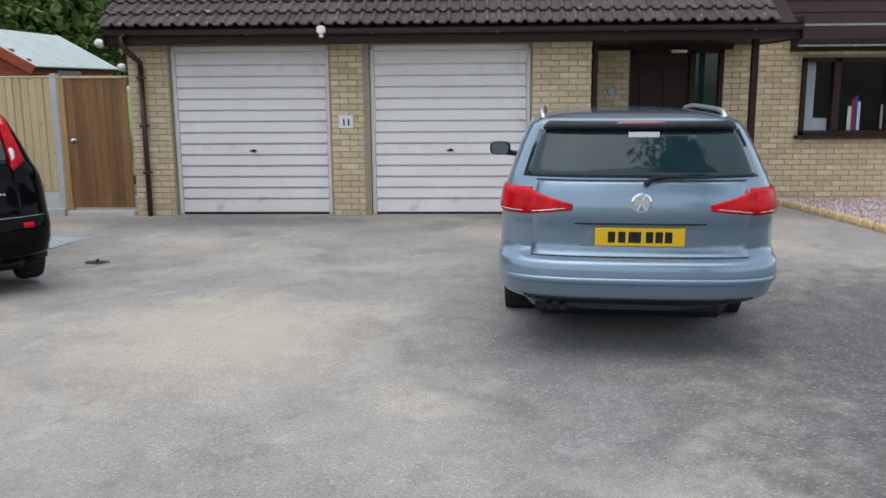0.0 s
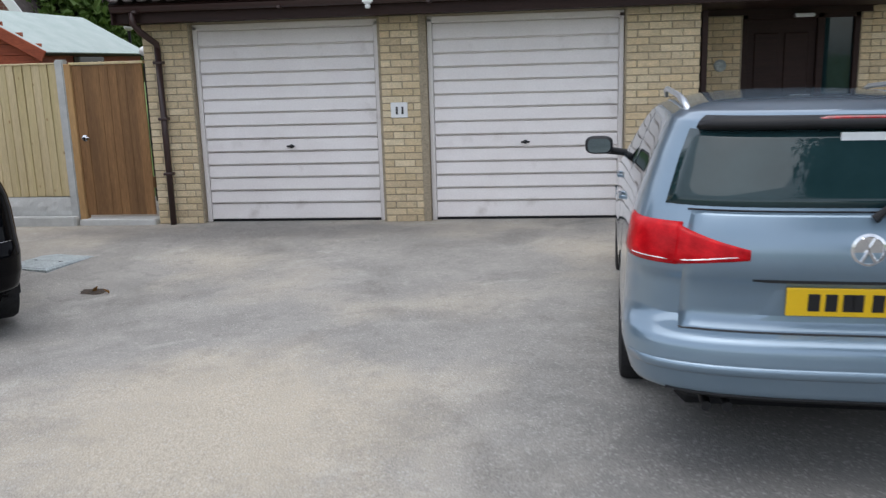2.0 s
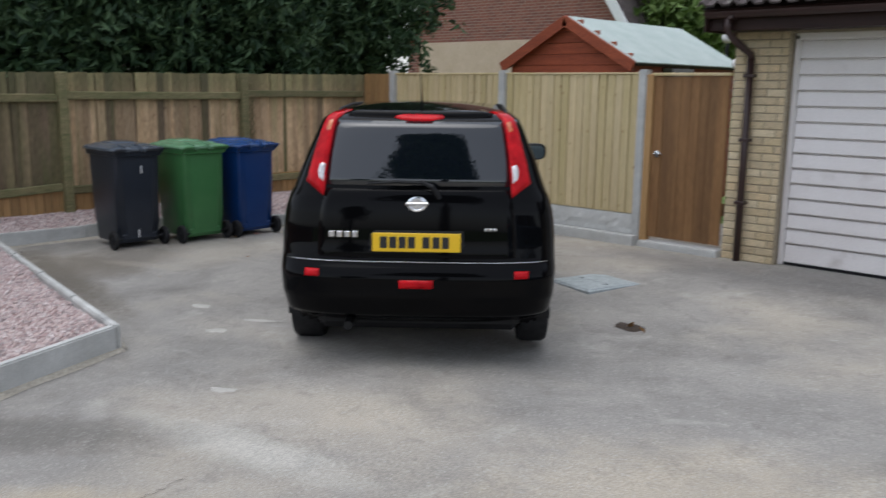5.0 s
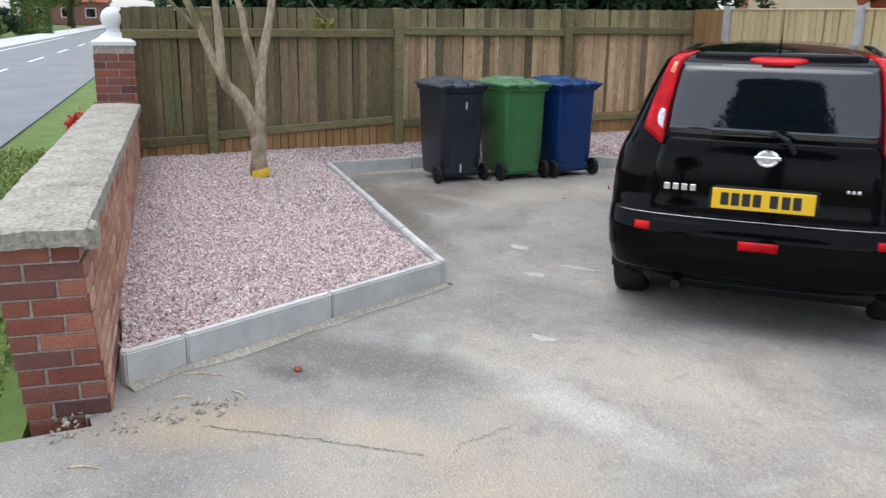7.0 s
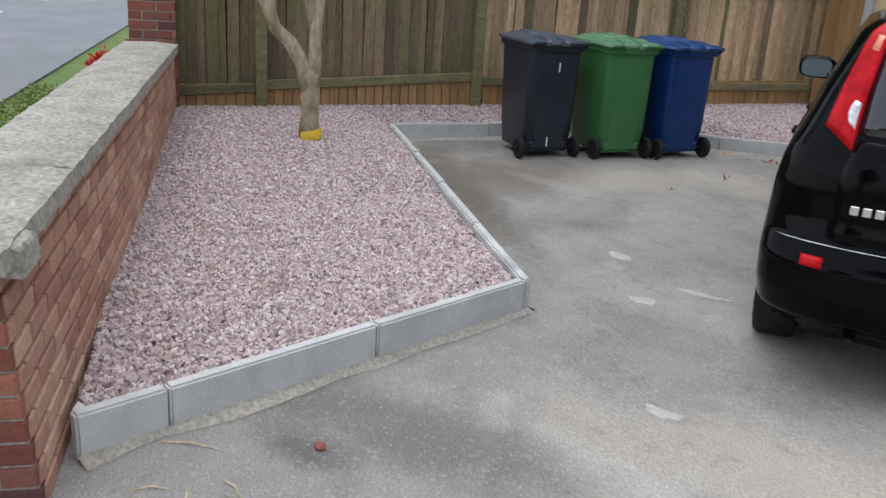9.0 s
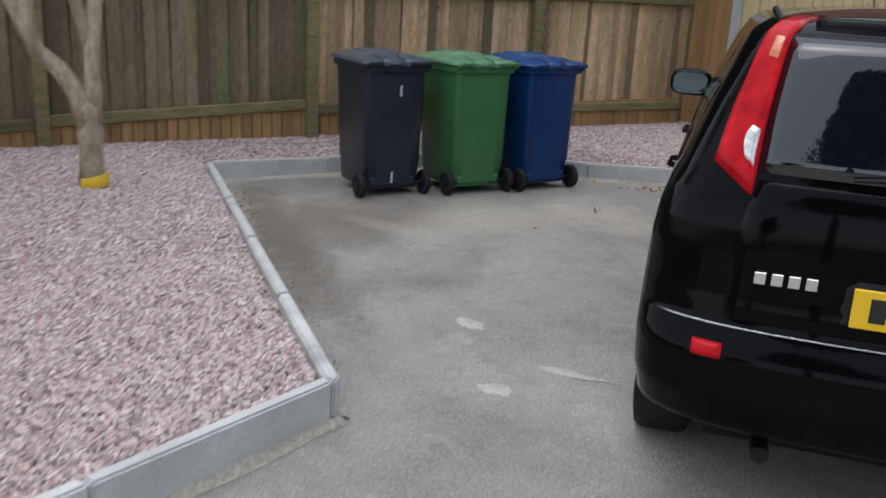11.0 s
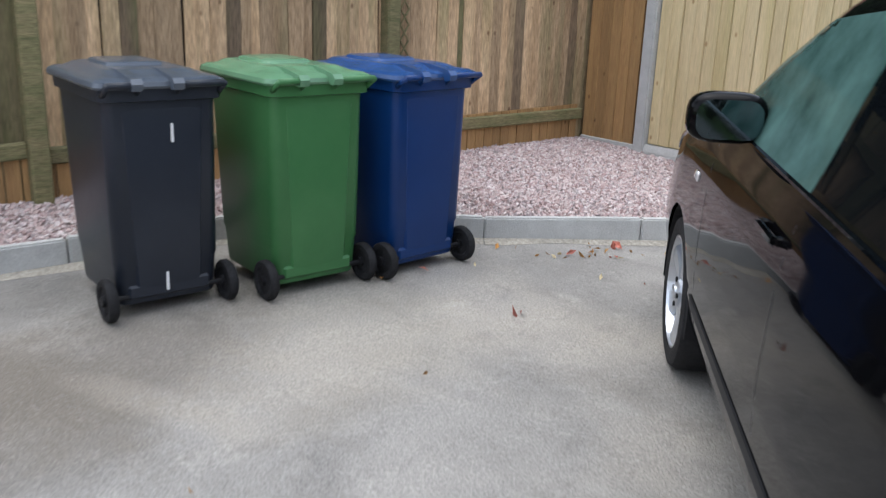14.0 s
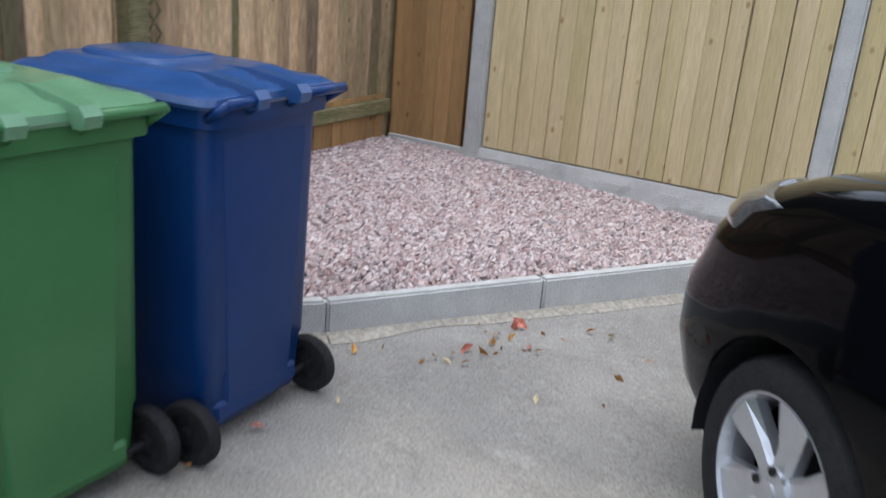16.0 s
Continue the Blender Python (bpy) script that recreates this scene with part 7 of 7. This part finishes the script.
def big_tree(name, label, x, y, height, radius, trunk, material, n, leaf, seed, low=0.3, lumps=22, bark="dark_bark", tufts=1):
    t = thing(name, label, "tree", pose(x, y, -0.06))
    rng = random.Random(seed)
    b = bmesh.new()
    tube(b, [(0, 0, 0), (0.05, 0.02, height * 0.3), (0.0, 0.1, height * 0.6), (0.1, 0.0, height * 0.92)], [trunk, trunk * 0.8, trunk * 0.5, trunk * 0.12], 10)
    part("trunk", b, M[bark], t, smooth=True)
    for i in range(7):
        a = rng.uniform(0, 6.28)
        z = height * rng.uniform(low, 0.75)
        r = radius * rng.uniform(0.6, 0.95)
        b = bmesh.new()
        tube(b, [(0, 0.03, z), (r * 0.5 * math.cos(a), r * 0.5 * math.sin(a), z + 0.3), (r * math.cos(a), r * math.sin(a), z + 0.5)], [trunk * 0.35, trunk * 0.22, trunk * 0.06], 7)
        part("limb", b, M[bark], t)
    cz = height * (low + 1.0) / 2
    leaves("crown", crown_points(n, (0, 0, cz), (radius, radius, height * (1 - low) / 2), seed, lumps), leaf, M[material], t, seed=seed, count=tufts, spread=leaf * 1.1 if tufts > 1 else 0.0, droop=0.5 if tufts > 1 else 0.0, long=1.5 if tufts > 1 else 1.0)
    return t


# dark evergreens overhanging the old fence
for i, (x, y, h, r, n) in enumerate(((-12.0, 13.5, 7.0, 2.7, 15000), (-11.3, 10.8, 6.5, 2.5, 14000), (-11.2, 8.4, 5.5, 1.9, 7000))):
    t = big_tree("conifer", "dense dark green conifer hanging over the fence", x, y, h, r, 0.2, "conifer_near", n, 0.055, 30 + i, 0.12, 80, tufts=10)
big_tree("garden_tree", "leafy green tree beside the brick gable", -9.6, 23.6, 6.5, 2.3, 0.15, "leaf", 8000, 0.13, 47, 0.15)
big_tree("garden_tree", "leafy green tree beyond the shed", -13.2, 27.0, 7.5, 3.0, 0.2, "leaf", 9000, 0.16, 41, 0.25)
big_tree("garden_tree", "tall airy green tree with gaps of sky", -9.2, 29.0, 9.5, 3.2, 0.2, "leaf", 7000, 0.15, 42, 0.2, 26)
big_tree("garden_tree", "leafy green tree beyond the shed", -16.5, 33.0, 11.0, 4.0, 0.25, "conifer", 9000, 0.2, 43, 0.15)
big_tree("garden_tree", "leafy green shrub behind the gate", -6.2, 22.5, 4.6, 1.8, 0.1, "leaf", 6000, 0.10, 44, 0.1)
big_tree("street_tree", "dark leafy tree by the street", -13.6, 7.6, 6.0, 1.9, 0.18, "conifer", 9000, 0.10, 45, 0.12)
big_tree("roadside_tree", "broad dark tree by the drive entrance", 4.4, -1.0, 12.5, 2.5, 0.22, "conifer", 16000, 0.12, 48, 0.42, 30)
# tree across the drive that the car windows mirror
big_tree("conifer", "dark conifer across the street", 7.0, -13.0, 8.0, 2.6, 0.25, "conifer", 11000, 0.12, 46, 0.1, 30)
for i, (a, b, h, r) in enumerate(((95, 10, 9, 4), (110, 12, 11, 5), (85, 13, 8, 3.5), (120, 2, 10, 4.5), (140, -2, 11, 5), (100, -3, 9, 4), (70, 17, 9, 4))):
    p = STREET @ Vector((a, b, 0))
    big_tree("street_tree", "leafy green tree along the street", p.x, p.y, h, r, 0.25, "leaf", 3500, 0.26, 50 + i, 0.15)
for i, (a, b, h, r) in enumerate(((47, 11.5, 1.6, 1.5), (50, 11.2, 2.0, 1.6), (54, 11.6, 2.3, 1.7), (58, 11.0, 1.4, 1.2), (63, 11.2, 1.9, 1.6), (44, 12.6, 2.4, 1.8), (40, 11.6, 1.5, 1.4))):
    p = STREET @ Vector((a, b, 0))
    t = thing("garden_bush", "rounded green garden bush behind the pavement", "bush", pose(p.x, p.y, -0.05), "bushes across the street")
    part("stem", rod(bmesh.new(), (0, 0, 0), (0, 0, h * 0.6), 0.05, 0.02), M["dark_bark"], t)
    leaves("crown", crown_points(2500, (0, 0, h * 0.52), (r, r, h * 0.52), 70 + i, 14), 0.11, M["conifer" if i % 3 == 1 else "leaf"], t, seed=70 + i)
p = STREET @ Vector((70, 10.2, 0))
hd = thing("clipped_hedge", "tall clipped green hedge with square top", "hedge", pose(p.x, p.y, -0.05))
rng = np.random.default_rng(9)
q = rng.uniform(-1, 1, (6000, 3))
k = rng.integers(0, 3, 6000)
q[np.arange(6000), k] = np.sign(q[np.arange(6000), k]) * rng.uniform(0.9, 1.02, 6000)
part("stem", rod(bmesh.new(), (0, 0, 0), (0, 0, 1.5), 0.08), M["dark_bark"], hd)
leaves("crown", q * np.array([1.3, 1.3, 1.45]) + np.array([0, 0, 1.5]), 0.12, M["leaf"], hd, seed=9)
for i, a in enumerate((41, 45, 48.5, 50)):
    p = STREET @ Vector((a, 9.2, 0.03))
    bo = thing("bollard", "short white post carrying a chain", "bollard", pose(p.x, p.y, p.z), "bollards across the street")
    part("post", boxed(-0.08, 0.08, -0.08, 0.08, 0, 0.62, 0.02), M["white"], bo)
    p2 = bmesh.new()
    tube(p2, [(0, 0, 0.5), (SD.x * 1.5, SD.y * 1.5, 0.28), (SD.x * 3.0, SD.y * 3.0, 0.5)], [0.02] * 3, 6)
    if i < 2:
        part("chain", p2, M["lead"], bo)
for a, b, w in ((66, 22, 5), (130, 14, 5)):
    p = STREET @ Vector((a, b, 0))
    hh = thing("far_house", "far red brick house with tiled roof", "house", pose(p.x, p.y, -0.06, 0, 0, 80))
    part("wall", boxed(-w, w, -4, 4, 0, 3.0), M["far_brick"], hh)
    rb = bmesh.new()
    e = [rb.verts.new(v) for v in ((-w - 0.3, -4.4, 2.95), (w + 0.3, -4.4, 2.95), (w + 0.3, 4.4, 2.95), (-w - 0.3, 4.4, 2.95), (-w - 0.3, 0, 5.6), (w + 0.3, 0, 5.6))]
    for f in ((0, 1, 5, 4), (2, 3, 4, 5), (0, 4, 3), (1, 2, 5), (3, 2, 1, 0)):
        rb.faces.new([e[i] for i in f])
    bmesh.ops.recalc_face_normals(rb, faces=rb.faces)
    rf = part("roof", rb, M["shed_red"], hh)
    part("chimney", boxed(-w + 0.5, -w + 1.1, -0.3, 0.3, 4.5, 6.6, 0.02), M["far_brick"], rf)
    for x in (-3, 0, 3):
        wd = part("window", boxed(x - 0.7, x + 0.7, -4.05, -3.98, 0.9, 2.2, 0.01), M["white"], hh)
        part("pane", boxed(x - 0.6, x + 0.6, -4.07, -4.04, 1.0, 2.1), M["window_glass"], wd)

# ---- single pieces: bricks and tiles ----
for x0, x1, bd_ in ((-3.58, D1[0] - 0.02, 0), (D1[1] + 0.03, D2[0] - 0.08, 1), (D2[1] + 0.02, 2.28, 0)):
    brick_face(gw, "buff", M["buff"], Matrix.Translation((x0, GY, 0.0)), x1 - x0, 0.0, 2.24, (), bd_)
for x0, x1 in ((D1[0] - 0.02, D1[1] + 0.03), (D2[0] - 0.08, D2[1] + 0.02)):
    brick_face(gw, "buff", M["buff"], Matrix.Translation((x0, GY + 0.03, 2.16)), x1 - x0, 0.0, 0.12)
brick_face(side, "buff", M["buff"], Matrix.Translation((-3.58, GY + 0.3, 0)) @ pose(0, 0, 0, 0, 0, -90) @ Matrix.Translation((-0.3, 0, 0)), 0.5, 0.0, 2.3)
brick_face(pw, "buff", M["buff"], Matrix.Translation((2.30, PY, 0)), 0.64, 0.0, 2.1)
brick_face(pw, "buff", M["buff"], Matrix.Translation((4.25, PY, 0)), 0.11, 0.0, 2.1)
brick_face(hw, "buff", M["buff"], Matrix.Translation((HX0, HY, 0.0)), 3.4, 0.0, 2.38, ((WX0 - HX0, WX1 - HX0, WZ0, WZ1),))
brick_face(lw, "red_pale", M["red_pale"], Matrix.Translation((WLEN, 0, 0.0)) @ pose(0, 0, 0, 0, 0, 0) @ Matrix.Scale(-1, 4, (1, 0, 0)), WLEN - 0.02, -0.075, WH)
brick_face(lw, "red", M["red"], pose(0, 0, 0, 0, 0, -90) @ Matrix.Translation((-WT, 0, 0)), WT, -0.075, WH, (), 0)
for mfix in (Matrix.Identity(4), pose(0, 0, 0, 0, 0, -90) @ Matrix.Translation((-0.37, 0, 0))):
    brick_face(gp, "red", M["red"], mfix, 0.37, 0.0, 1.33)
for o in lw.children:
    if o.name.startswith("brick"):
        o.location.y += 0.1 * (1 - o.location.x / 5.0) * o.location.z
    else:
        for v in o.data.vertices:
            v.co.y += 0.1 * (1 - v.co.x / 5.0) * v.co.z
me_, nc_ = roof_tiles
for r in range(9):
    for c in range(nc_):
        piece("roof_tile", me_, roof, SL @ Matrix.Translation((RX0 + c * TW + (0.0 if r % 2 else 0.0), r * TG - 0.03, random.uniform(0, 0.003))) @ pose(0, 0, 0, 0, 0, random.uniform(-0.25, 0.25)))
